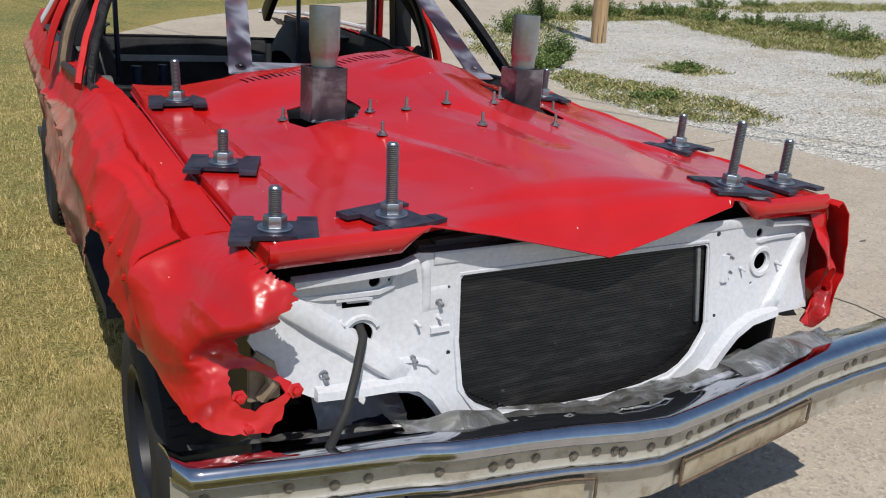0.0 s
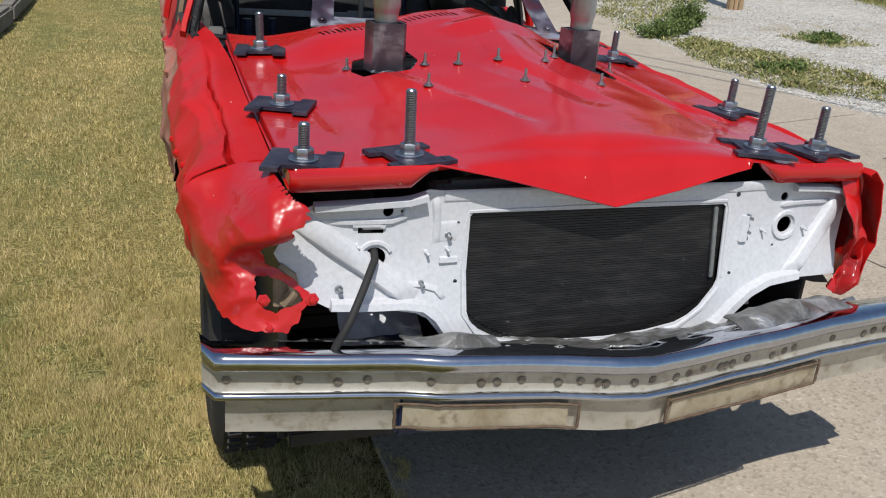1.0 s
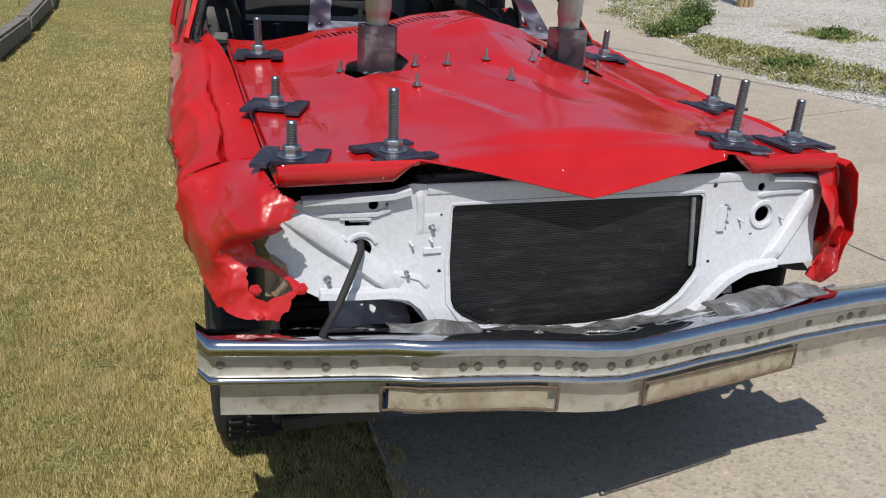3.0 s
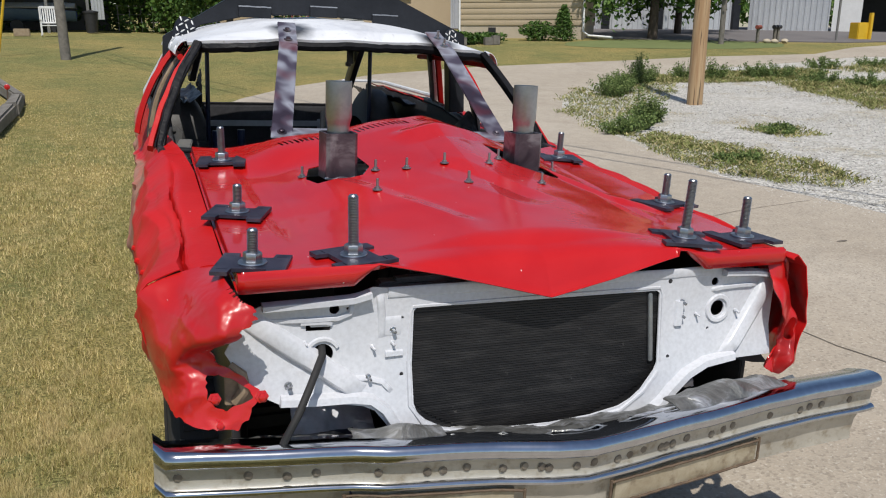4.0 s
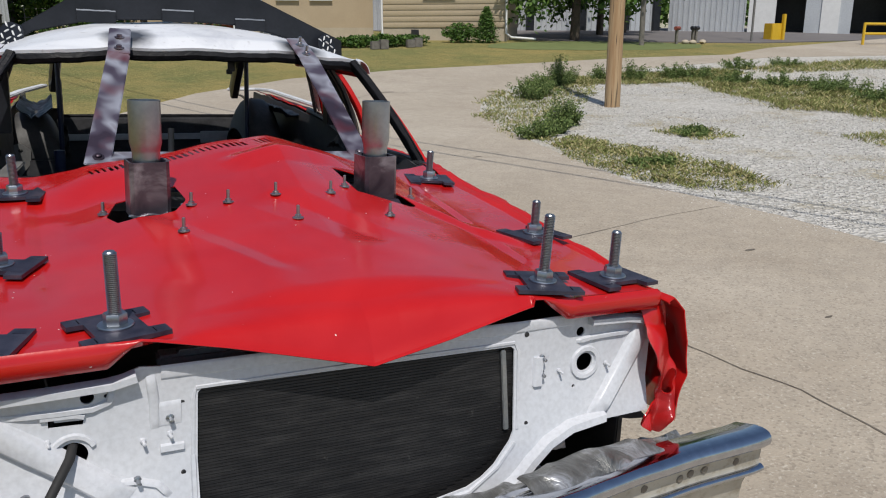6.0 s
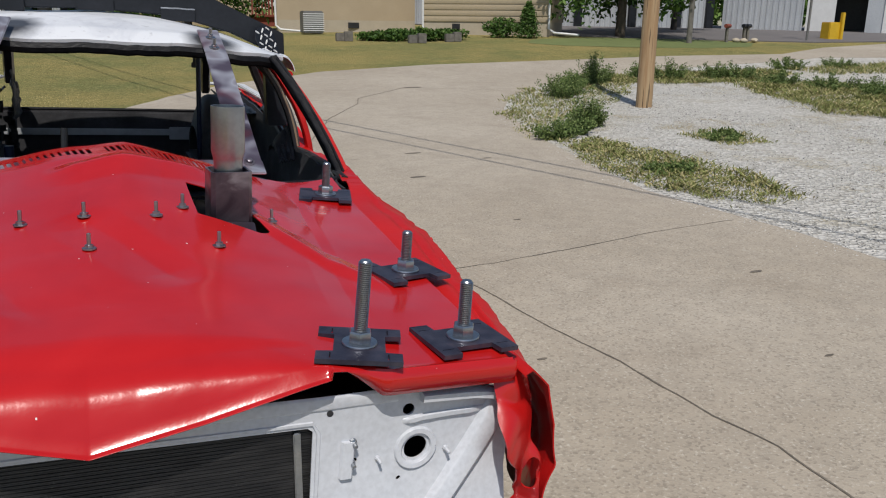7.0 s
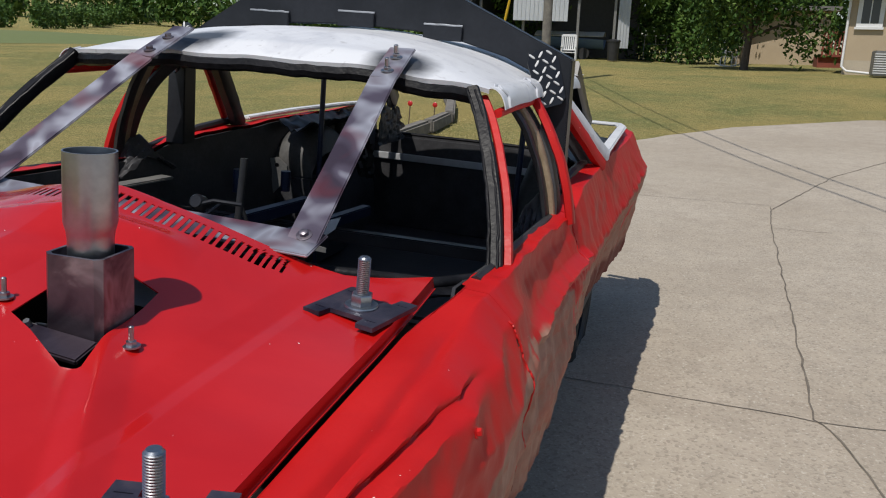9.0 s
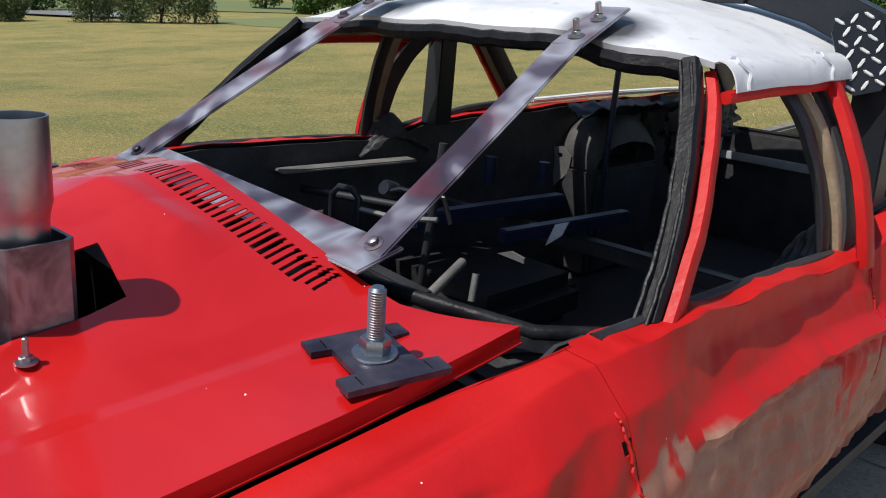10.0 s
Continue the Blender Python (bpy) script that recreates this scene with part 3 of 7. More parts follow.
HOLE_L = [(-0.445, 0.77), (-0.42, 0.70), (-0.27, 0.69), (-0.232, 0.75), (-0.245, 0.89), (-0.41, 0.90)]
HOLE_R = [(0.262, 0.945), (0.266, 0.85), (0.274, 0.712), (0.33, 0.695), (0.425, 0.652), (0.452, 0.664), (0.428, 0.75), (0.414, 0.87), (0.404, 0.93)]


def vent_slots():
    """The rows of slots along the rear edge of the hood, as (centre, direction) pairs."""
    out = []
    for (x1, y1), (x2, y2), n in (((-0.475, 1.165), (0.02, 1.125), 26), ((0.05, 1.125), (0.518, 1.228), 28)):
        for k in range(n):
            f = (k + 0.5) / n
            out.append((x1 + (x2 - x1) * f, y1 + (y2 - y1) * f))
    return out


SLOTS = vent_slots()


def hood_keep(u, v):
    p = hood_point(u, v)
    if v < 0.07:
        return True
    if inside(HOLE_L, p.x, p.y) or inside(HOLE_R, p.x, p.y):
        return False
    if 1.07 < p.y < 1.32:
        for x, y in SLOTS:
            if abs(p.y - y) < (0.034 if x > 0.03 else 0.028) and abs(p.x - x + (p.y - y) * 0.22) < 0.0044:
                return False
    return True


def hood_snap(v):
    """Draws the rim of a cut hole onto its outline."""
    for poly in (HOLE_L, HOLE_R):
        best = None
        for a, b in zip(poly, poly[1:] + poly[:1]):
            a, b, p = Vector(a), Vector(b), v.co.xy
            d = b - a
            q = a + d * min(max((p - a).dot(d) / d.dot(d), 0.0), 1.0)
            if best is None or (q - p).length < (best - p).length:
                best = q
        if (best - v.co.xy).length < 0.013:
            v.co = Vector((best.x, best.y, hood_z(best.x, best.y)))


bm = grid(430, 128, hood_point, 0.003, hood_keep, 0, hood_snap)
hood = part("hood", bm, RED, car, "glossy red hood folded down to a point in front", 50)

# slots need a dark tray below, as the cowl has
bm = bmesh.new()
box(bm, (-0.60, 1.06, 1.12), (0.62, 1.36, 1.15))
part("cowl_tray", bm, BLACK, car)

# --- sheet sides ---
ST_Y = (-0.13, 0.10, 0.60, 1.20, 1.45, 1.70, 2.10, 2.50, 2.75, 3.20, 3.50, 4.00, 4.50, 5.05)
ST_X = ((0.790, 0.790, 0.800, 0.810, 0.850, 0.880, 0.890, 0.890, 0.890, 0.890, 0.890, 0.900, 0.90, 0.89),   # inner edge
        (0.830, 0.850, 0.880, 0.900, 0.920, 0.950, 0.955, 0.960, 0.955, 0.960, 0.960, 0.980, 0.99, 0.97),
        (0.880, 0.910, 0.950, 0.985, 0.985, 0.985, 0.990, 1.000, 0.990, 0.995, 1.000, 1.030, 1.04, 1.02),
        (0.915, 0.940, 0.980, 1.020, 1.025, 1.020, 1.010, 1.020, 1.030, 1.040, 1.050, 1.080, 1.10, 1.07),
        (0.925, 0.950, 0.985, 1.030, 1.045, 1.050, 1.040, 1.020, 1.000, 0.985, 0.975, 1.020, 1.06, 1.05),
        (0.910, 0.930, 0.970, 1.010, 1.025, 1.030, 1.010, 0.990, 0.960, 0.940, 0.930, 0.960, 1.02, 1.01))
ST_Z = ((1.085, 1.095, 1.125, 1.165, 1.190, 1.200, 1.190, 1.175, 1.235, 1.255, 1.265, 1.280, 1.295, 1.295),
        (1.090, 1.100, 1.130, 1.165, 1.185, 1.200, 1.185, 1.165, 1.235, 1.250, 1.260, 1.270, 1.270, 1.265),
        (1.050, 1.060, 1.085, 1.110, 1.125, 1.120, 1.110, 1.100, 1.130, 1.145, 1.160, 1.170, 1.175, 1.170),
        (0.960, 0.970, 0.990, 1.000, 1.010, 1.000, 1.000, 1.000, 1.010, 1.020, 1.030, 1.060, 1.08, 1.08),
        (0.860, 0.870, 0.880, 0.850, 0.820, 0.820, 0.820, 0.820, 0.830, 0.840, 0.850, 0.860, 0.88, 0.90),
        (0.740, 0.720, 0.700, 0.690, 0.680, 0.670, 0.665, 0.660, 0.640, 0.600, 0.570, 0.550, 0.60, 0.70))


def side_point(sign, y, w, seed):
    k = w * 5
    i = min(int(k), 4)
    f = k - i
    f = f * f * (3 - 2 * f) * 0.4 + f * 0.6
    x = along(ST_Y, ST_X[i], y) * (1 - f) + along(ST_Y, ST_X[i + 1], y) * f
    z = along(ST_Y, ST_Z[i], y) * (1 - f) + along(ST_Y, ST_Z[i + 1], y) * f
    if sign < 0:
        x -= along((0.3, 1.2, 1.7, 2.5, 3.5, 4.5), (0.0, 0.05, 0.055, 0.055, 0.10, 0.16), y)
        z -= 0.01 * sm(2.4, 3.0, y) * (1 - w)
        x += (0.055 - 0.075 * abs(w - 0.45)) * (1 - sm(-0.1, 0.5, y)) * sm(0.1, 0.35, w)
    else:
        x += (0.022 * sm(0.0, 0.4, y) - 0.022 * (1 - sm(-0.1, 0.25, y))) * (1 - sm(1.1, 1.6, y)) * sm(0.1, 0.4, w)
    if y < 1.45:                                # the gap beside the hood
        edge = (0.779 if sign < 0 else 0.815) + 0.05 * sm(1.15, 1.45, y) * (1 if sign > 0 else 0.3)
        x = edge + (x - edge) * sm(0.0, 0.16, w) if w < 0.16 else x
        z -= (0.009 if sign > 0 else 0.006) * (1 - sm(0.0, 0.25, w)) * (1 - sm(1.2, 1.45, y))
    out = sm(0.08, 0.45, w)
    calm = 1 - 0.55 * sm(1.3, 1.6, y)
    d = calm * (0.030 * ridged(seed, y * 1.3, z * 2.0, 1.6) + 0.016 * ridged(seed + 5, y * 1.2, z * 1.5, 4.0)) + 0.004 * ridged(seed, y * 1.5, z, 12.0)
    x += d * out
    if y > 1.4:                                 # upright wrinkles in the lower sheet
        x += (0.016 * ridged(seed + 7, y * 2.6, z * 0.5, 2.0) + 0.010 * ridged(seed + 8, y * 3.0, z * 0.8, 5.0) + 0.005 * ridged(seed + 9, y * 2.0, z * 1.2, 11.0)) * sm(0.50, 0.62, w)
    if abs(y - 2.53) < 0.05:
        x -= 0.012 * (1 - abs(y - 2.53) / 0.05) * out
    # long fold along the fender top
    if y < 1.4:
        g = (w - 0.20 - 0.02 * math.sin(y * 5 + seed)) / 0.035
        z -= 0.016 * math.exp(-g * g) * sm(-0.05, 0.1, y) * (1 - sm(1.1, 1.35, y))
        if sign < 0:                            # a torn overlap along the fold
            g = (w - 0.215 - 0.012 * math.sin(y * 9) - 0.006 * math.sin(y * 31)) / 0.017
            z -= 0.040 * max(0.0, 1 - abs(g)) * sm(0.0, 0.12, y) * (1 - sm(0.75, 1.0, y))
        g = (w - 0.33 - 0.10 * (y - 0.6)) / 0.05
        x -= (0.030 if sign > 0 else 0.010) * max(0.0, 1 - abs(g)) * sm(0.15, 0.3, y) * (1 - sm(1.0, 1.25, y))
        z += 0.010 * ridged(seed + 9, y, x, 3.0) * sm(0.0, 0.25, w)
    elif y > 1.5:
        z += 0.010 * ridged(seed + 3, y * 1.4, 0.0, 2.4) * (1 - sm(0.0, 0.5, w))
    if 1.55 < y < 2.6:                          # scooped hollow below the belt of the door
        g = math.exp(-((w - 0.36) / 0.16) ** 2) * sm(1.5, 1.8, y) * (1 - sm(2.4, 2.6, y))
        x -= 0.040 * g
        x += (0.026 + 0.008 * noise.noise(Vector((y * 7, seed, 1)))) * max(0.0, 1 - abs(w - 0.545 - 0.012 * noise.noise(Vector((y * 5, seed, 4)))) / 0.045) * sm(1.55, 1.7, y)
        z += 0.012 * ridged(seed + 4, y * 2.2, w, 3.0) * max(0.0, 1 - abs(w - 0.16) / 0.08)
    return Vector((sign * x, y, z))


WHEEL_F, WHEEL_R = 0.66, 4.05
NOSE_Y = 0.10                                    # where the crumpled front of the fender begins


def side_panel(name, sign, y0, y1, material, seed, label):
    nv = int((y1 - y0) / 0.012)

    def f(u, v):
        return side_point(sign, y0 + (y1 - y0) * v, u, seed)

    def keep(u, v):
        p = f(u, v)
        if sign < 0 and p.y < 0.55 and p.z < 0.833 + 0.2 * (p.y - 0.1):
            return False
        if sign > 0 and ((p.y - 1.417) / 0.013) ** 2 + ((p.z - 1.087) / 0.008) ** 2 < 1 + 0.5 * noise.noise(p * 60):
            return False
        for c, r, h in ((WHEEL_F, 0.56, 0.47), (4.72, 0.17, 0.42)):
            if ((p.y - c) / r) ** 2 + ((p.z - (0.46 if c < 2 else 0.55)) / h) ** 2 < 1 + 0.12 * noise.noise(Vector((p.y * 9, p.z * 9, seed))):
                return False
        return True

    return part(name, grid(64, nv, f, 0.003, keep), material, car, label, 38)


for sign, seed in ((-1, 11.0), (1, 23.0)):
    side = "dented red front fender with worn brown patches"
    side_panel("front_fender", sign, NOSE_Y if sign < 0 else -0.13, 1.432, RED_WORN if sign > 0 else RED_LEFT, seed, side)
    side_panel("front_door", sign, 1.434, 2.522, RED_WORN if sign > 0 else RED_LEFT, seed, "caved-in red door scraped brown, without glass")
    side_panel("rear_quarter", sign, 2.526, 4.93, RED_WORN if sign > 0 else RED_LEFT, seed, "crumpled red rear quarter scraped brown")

for y0, w0, w1, lean in ((1.425, 0.36, 0.96, 0.03), (2.515, 0.30, 0.95, 0.0)):      # painted weld along the seams
    bm = bmesh.new()
    tube(bm, [side_point(1, y0 + lean * (k / 60 - 0.3) + 0.006 * noise.noise(Vector((k * 0.9, y0, 3.0))), w0 + (w1 - w0) * k / 60, 23.0) + Vector((0.0005 + 0.0025 * noise.noise(Vector((k * 1.3, y0, 8.0))), 0, 0)) for k in range(61)], 0.0032, 6)
    part("weld_seam", bm, RED_FENDER, car)
# sections of the crumpled corner, each from the fender round to its torn inner edge
NOSE_L = ((0.00, (-0.792, -0.02, 1.098), (-0.783, -0.100, 1.090), (-0.768, -0.140, 1.078), (-0.748, -0.156, 1.062)),
          (0.20, (-0.862, 0.00, 1.062), (-0.842, -0.090, 1.058), (-0.795, -0.158, 1.055), (-0.730, -0.168, 1.046)),
          (0.45, (-0.900, 0.00, 1.005), (-0.880, -0.080, 0.998), (-0.838, -0.168, 0.998), (-0.768, -0.172, 1.000)),
          (0.62, (-0.930, 0.00, 0.940), (-0.912, -0.058, 0.912), (-0.868, -0.072, 0.932), (-0.822, -0.082, 0.930)),
          (0.74, (-0.935, 0.00, 0.875), (-0.898, -0.078, 0.862), (-0.825, -0.098, 0.850), (-0.704, -0.104, 0.822)),
          (0.84, (-0.928, -0.02, 0.800), (-0.905, -0.085, 0.775), (-0.855, -0.120, 0.752), (-0.775, -0.128, 0.744)))


def smooth_pick(rows, t):
    """A point on the smooth curve through rows, t from 0 to 1."""
    k = t * (len(rows) - 1)
    i = min(int(k), len(rows) - 2)
    f = k - i
    p0, p1, p2, p3 = (rows[min(max(i + j, 0), len(rows) - 1)] for j in (-1, 0, 1, 2))
    return p1 + ((p2 - p0) * f + (p0 * 2 - p1 * 5 + p2 * 4 - p3) * f * f + (p1 * 3 - p0 - p2 * 3 + p3) * f ** 3) * 0.5


def left_nose(seed=3.0):
    rows = [[side_point(-1, NOSE_Y + 0.004, w, 11.0)] + [Vector(p) for p in pts] for w, *pts in NOSE_L]
    spin = [[None] * 73 for _ in range(len(rows))]
    for r, row in enumerate(rows):
        spin[r] = [smooth_pick(row, k / 72) for k in range(73)]

    def f(u, v):
        p = smooth_pick([col[round(u * 72)] for col in spin], v)
        k = sm(0.0, 0.22, u)
        d = 0.019 * ridged(p.x * 1.4, p.z * 1.5, seed, 6.5) + 0.008 * ridged(p.x, p.z, seed + 2, 16.0) + 0.0016 * noise.noise(p * 70)
        return p + Vector((-0.25, -0.85, 0.35)) * (d * k)

    def keep(u, v):
        tear = 0.94 + 0.07 * noise.noise(Vector((v * 19, 1.0, seed))) + 0.03 * noise.noise(Vector((v * 60, 4.0, seed)))
        if u > tear or (v > 0.965 + 0.035 * noise.noise(Vector((u * 14, 2.0, seed)))):
            return False
        if v < 0.05 and u > 0.5 and noise.noise(Vector((u * 25, 7.0, seed))) > 0.1:
            return False
        e = Vector(((u - 0.80) / 0.10, (v - 0.80) / 0.075))                # the torn hole beside the lamp
        return e.length > 1 + 0.35 * noise.noise(Vector((e.x * 2, e.y * 2, seed)))

    part("fender_nose", grid(72, 96, f, 0.004, keep, 2), RED_NOSE, car, "torn crumpled red sheet at the headlight", 26)


left_nose()
NOSE_R = [(0.785, 1.098), (0.825, 1.092), (0.866, 1.0), (0.850, 0.93), (0.868, 0.90), (0.874, 0.78), (0.852, 0.700), (0.825, 0.710), (0.782, 0.735), (0.785, 0.77), (0.818, 0.80), (0.802, 0.88), (0.772, 0.92), (0.760, 0.98)]


def right_nose(poly, seed, hole):
    xs, zs = [p[0] for p in poly], [p[1] for p in poly]
    x0, x1, z0, z1 = min(xs), max(xs), min(zs), max(zs)

    def f(u, v):
        x, z = x0 + (x1 - x0) * u, z0 + (z1 - z0) * v
        a = (abs(x) - 0.70) / 0.27
        y = -0.125 + 0.05 * max(0, a) ** 2 + 0.020 * ridged(x * 1.6, z * 1.4, seed, 5.0) + 0.008 * ridged(x, z, seed + 2, 13.0)
        y += 0.055 * ridged(x * 3, z * 0.7, seed + 4, 4.0) + 0.03 * sm(0.95, 1.1, z)
        return Vector((x + 0.010 * noise.noise(Vector((x * 12, z * 12, seed))), y, z))

    def keep(u, v):
        x, z = x0 + (x1 - x0) * u, z0 + (z1 - z0) * v
        if ((x - hole[0]) / 0.022) ** 2 + ((z - hole[1]) / 0.038) ** 2 < 1:
            return False
        return inside(poly, x + 0.012 * noise.noise(Vector((x * 28, z * 28, seed))), z)

    bm = grid(int((x1 - x0) / 0.0036), int((z1 - z0) / 0.0036), f, 0.004, keep, 5)
    part("fender_nose", bm, RED_NOSE, car, "torn crumpled red sheet at the headlight", 32)


right_nose(NOSE_R, 8.0, (0.845, 0.86))
bm = bmesh.new()
sheet(bm, [(0.60, 0.772), (0.80, 0.775), (0.86, 0.715), (0.80, 0.722)], [], 0.004, lambda u, v, w: (u, -0.035 + w, v))
part("torn_apron", bm, BLACK, car, "black torn sheet under the lamp opening")
for x0, x1, y, z0, z1 in ((-0.62, -0.40, 0.02, 0.60, 0.735), (0.47, 0.66, 0.05, 0.62, 0.74)):         # painted inner arches
    part("inner_apron", grid(24, 14, lambda u, v: Vector((x0 + (x1 - x0) * u, y + 0.10 * v * v + 0.015 * ridged(u * 2, v * 2, x0, 2.5), z0 + (z1 - z0) * v * (1 - 0.45 * u * u))), 0.004), WHITE, car, "white painted inner arch behind the bumper", 60)
bm = bmesh.new()
tube(bm, [(-0.775, -0.070, 0.80), (-0.755, -0.082, 0.835), (-0.762, -0.078, 0.87), (-0.79, -0.066, 0.89)], 0.014, 8)
box(bm, (-0.80, -0.066, 0.79), (-0.735, -0.058, 0.87), None, 0.003)
part("headlight_bracket", bm, TAN_STEEL, car)
for sign, ys in ((-1, (0.22, 0.36, 0.47, 0.58, 0.70)), (1, (0.30, 0.42, 0.53, 0.625, 0.98))):
    for y in ys:
        p = side_point(sign, y, 0.60 if sign < 0 else 0.47, 11.0 if sign < 0 else 23.0)
        bm = bmesh.new()
        lathe(bm, [(0.013, 0), (0.013, 0.003), (0.008, 0.004), (0.008, 0.012), (0.004, 0.013)], 6, Matrix.Translation(p) @ pose(0, 0, 0, 0, 70 * sign, 0))
        part("fender_bolt", bm, RED_FENDER, car)
for x, y, z in ((-0.827, -0.100, 0.826), (-0.818, -0.122, 0.772), (-0.720, -0.112, 0.826)):
    bm = bmesh.new()
    lathe(bm, [(0.016, 0), (0.016, 0.004), (0.009, 0.005), (0.009, 0.018), (0.004, 0.020)], 6, Matrix.Translation((x, y, z)) @ pose(0, 0, 0, 75, 0, 0))
    part("nose_bolt", bm, RED, car)

# --- core support and radiator ---
CORE_Y = -0.062
OUT = [(-0.80, 0.934), (-0.748, 1.030), (-0.70, 1.047), (-0.67, 1.050), (-0.537, 1.051), (-0.482, 1.058), (-0.448, 1.070), (-0.412, 1.066), (-0.37, 1.058), (-0.131, 1.064), (0.13, 1.064), (0.402, 1.060), (0.467, 1.060),
       (0.662, 1.052), (0.765, 1.043), (0.80, 1.022), (0.79, 0.976), (0.79, 0.87), (0.81, 0.772), (0.68, 0.770), (0.640, 0.764), (0.56, 0.755), (0.52, 0.742), (0.49, 0.720), (0.453, 0.684), (0.412, 0.636), (0.36, 0.605),
       (0.25, 0.580), (0.0, 0.575), (-0.2, 0.580), (-0.33, 0.610), (-0.372, 0.645), (-0.395, 0.681), (-0.41, 0.705), (-0.438, 0.742), (-0.467, 0.758), (-0.511, 0.768), (-0.561, 0.777), (-0.678, 0.790), (-0.737, 0.826), (-0.768, 0.873)]
RAD = [(-0.342, 1.000), (-0.335, 1.008), (0.376, 1.003), (0.386, 0.995), (0.401, 0.785), (0.393, 0.761), (0.354, 0.706), (0.322, 0.68), (0.284, 0.662), (0.194, 0.647), (0.069, 0.640), (-0.07, 0.645), (-0.17, 0.652),
       (-0.252, 0.670), (-0.300, 0.698), (-0.325, 0.722), (-0.335, 0.75), (-0.343, 0.858)]
SLOT = [(-0.612, 0.970), (-0.553, 0.968), (-0.551, 0.978), (-0.60, 0.980), (-0.603, 0.985), (-0.612, 0.985)]
HOLES = [RAD, circle(-0.543, 1.021, 0.0125), circle(-0.572, 0.908, 0.027, 24), SLOT, circle(0.592, 0.935, 0.0235, 24), circle(0.573, 1.017, 0.012), 
         circle(-0.51, 1.020, 0.004, 8), circle(0.47, 0.952, 0.005, 8), circle(0.47, 0.925, 0.006, 8), circle(0.565, 0.875, 0.005, 8),
         circle(-0.655, 1.030, 0.005, 8), circle(-0.545, 0.865, 0.006, 8)]


def core_place(u, v, w):
    lean = -0.075 * sm(1.0, 0.6, v)
    y = CORE_Y + lean + 0.05 * sm(0.55, 0.95, abs(u)) * 0.3
    k = 1 + (y + 0.09) * 0.55                    # keeps the plan where it shows
    return (-0.9 + (u + 0.9) * k, y + w, 1.67 + (v - 1.67) * k)


bm = bmesh.new()
sheet(bm, OUT, HOLES, 0.005, core_place)
core = part("core_support", bm, WHITE, car, "white painted radiator support panel", 35)


def core_rib(pts, w, h, name="pressed_rib"):
    """A raised rounded rib pressed into the panel."""
    bm = bmesh.new()
    rows = []
    if name == "pressed_rib":
        pts = [tuple(Vector(a).lerp(Vector(b), k / 8)) for a, b in zip(pts, pts[1:]) for k in range(8)] + [pts[-1]]
    n = len(pts)
    for i, (u, v) in enumerate(pts):
        a, b = Vector(pts[max(i - 1, 0)]), Vector(pts[min(i + 1, n - 1)])
        d = (b - a).normalized()
        nrm = Vector((-d.y, d.x))
        row = []
        for s, e in ((-1, 0), (-0.78, 0.80), (-0.60, 1), (0.60, 1), (0.78, 0.80), (1, 0)):
            q = Vector((u, v)) + nrm * (w / 2 * s)
            x, y, z = core_place(q.x, q.y, 0)
            t = min(i, n - 1 - i) / max(1, n - 1)
            fade = min(1.0, 0.15 + t * 6) if name == "pressed_rib" else 1.0
            row.append(bm.verts.new((x, y - h * e * fade + 0.001, z)))
        rows.append(row)
    for a, b in zip(rows, rows[1:]):
        for k in range(5):
            bm.faces.new((a[k], a[k + 1], b[k + 1], b[k]))
    bm.faces.new(rows[0])
    bm.faces.new(rows[-1][::-1])
    bmesh.ops.recalc_face_normals(bm, faces=bm.faces[:])
    part(name, bm, WHITE, core, "", 40)


def arc(cx, cz, r, a0, a1, n=12, sz=1.0):
    return [(cx + r * math.cos(radians(a0 + (a1 - a0) * k / n)), cz + sz * r * math.sin(radians(a0 + (a1 - a0) * k / n))) for k in range(n + 1)]


core_rib([(-0.750, 1.015), (-0.60, 0.900), (-0.475, 0.800)], 0.056, 0.020)
core_rib([(-0.715, 1.004), (-0.60, 0.999), (-0.535, 0.998), (-0.505, 1.008), (-0.498, 1.034)], 0.014, 0.009)
core_rib([(0.765, 1.015), (0.70, 0.90), (0.635, 0.785)], 0.056, 0.020)
core_rib([(0.735, 1.000), (0.66, 1.000), (0.60, 0.998), (0.560, 0.992)], 0.014, 0.009)
core_rib([(-0.715, 1.040), (-0.60, 1.042), (-0.50, 1.045), (-0.455, 1.055)], 0.022, 0.026, "top_flange")
core_rib([(0.595, 1.044), (0.70, 1.040), (0.775, 1.028)], 0.022, 0.024, "top_flange")
core_rib([(-0.41, 1.052), (-0.2, 1.052), (0.1, 1.050), (0.40, 1.048), (0.55, 1.050)], 0.030, 0.004, "top_flange")
core_rib([(-0.352, 0.86), (-0.351, 0.99), (-0.345, 1.012), (0.0, 1.014), (0.385, 1.012), (0.397, 0.99), (0.410, 0.79)], 0.009, 0.004, "radiator_bead")
core_rib([(-0.352, 0.87), (-0.345, 0.745), (-0.308, 0.690), (-0.256, 0.660), (-0.17, 0.642), (-0.07, 0.634), (0.069, 0.629), (0.196, 0.636), (0.290, 0.650), (0.362, 0.700), (0.405, 0.757)], 0.012, 0.006, "radiator_bead")
core_rib([(-0.675, 0.800), (-0.58, 0.792), (-0.50, 0.789), (-0.45, 0.778), (-0.415, 0.748), (-0.385, 0.70), (-0.35, 0.645)], 0.030, 0.024, "arch_flange")
core_rib([(0.66, 0.785), (0.56, 0.772), (0.50, 0.742), (0.455, 0.70), (0.415, 0.655), (0.36, 0.620), (0.25, 0.600)], 0.034, 0.026, "arch_flange")
core_rib(arc(0.592, 0.935, 0.036, 0, 360, 24), 0.016, 0.008, "hole_bead")
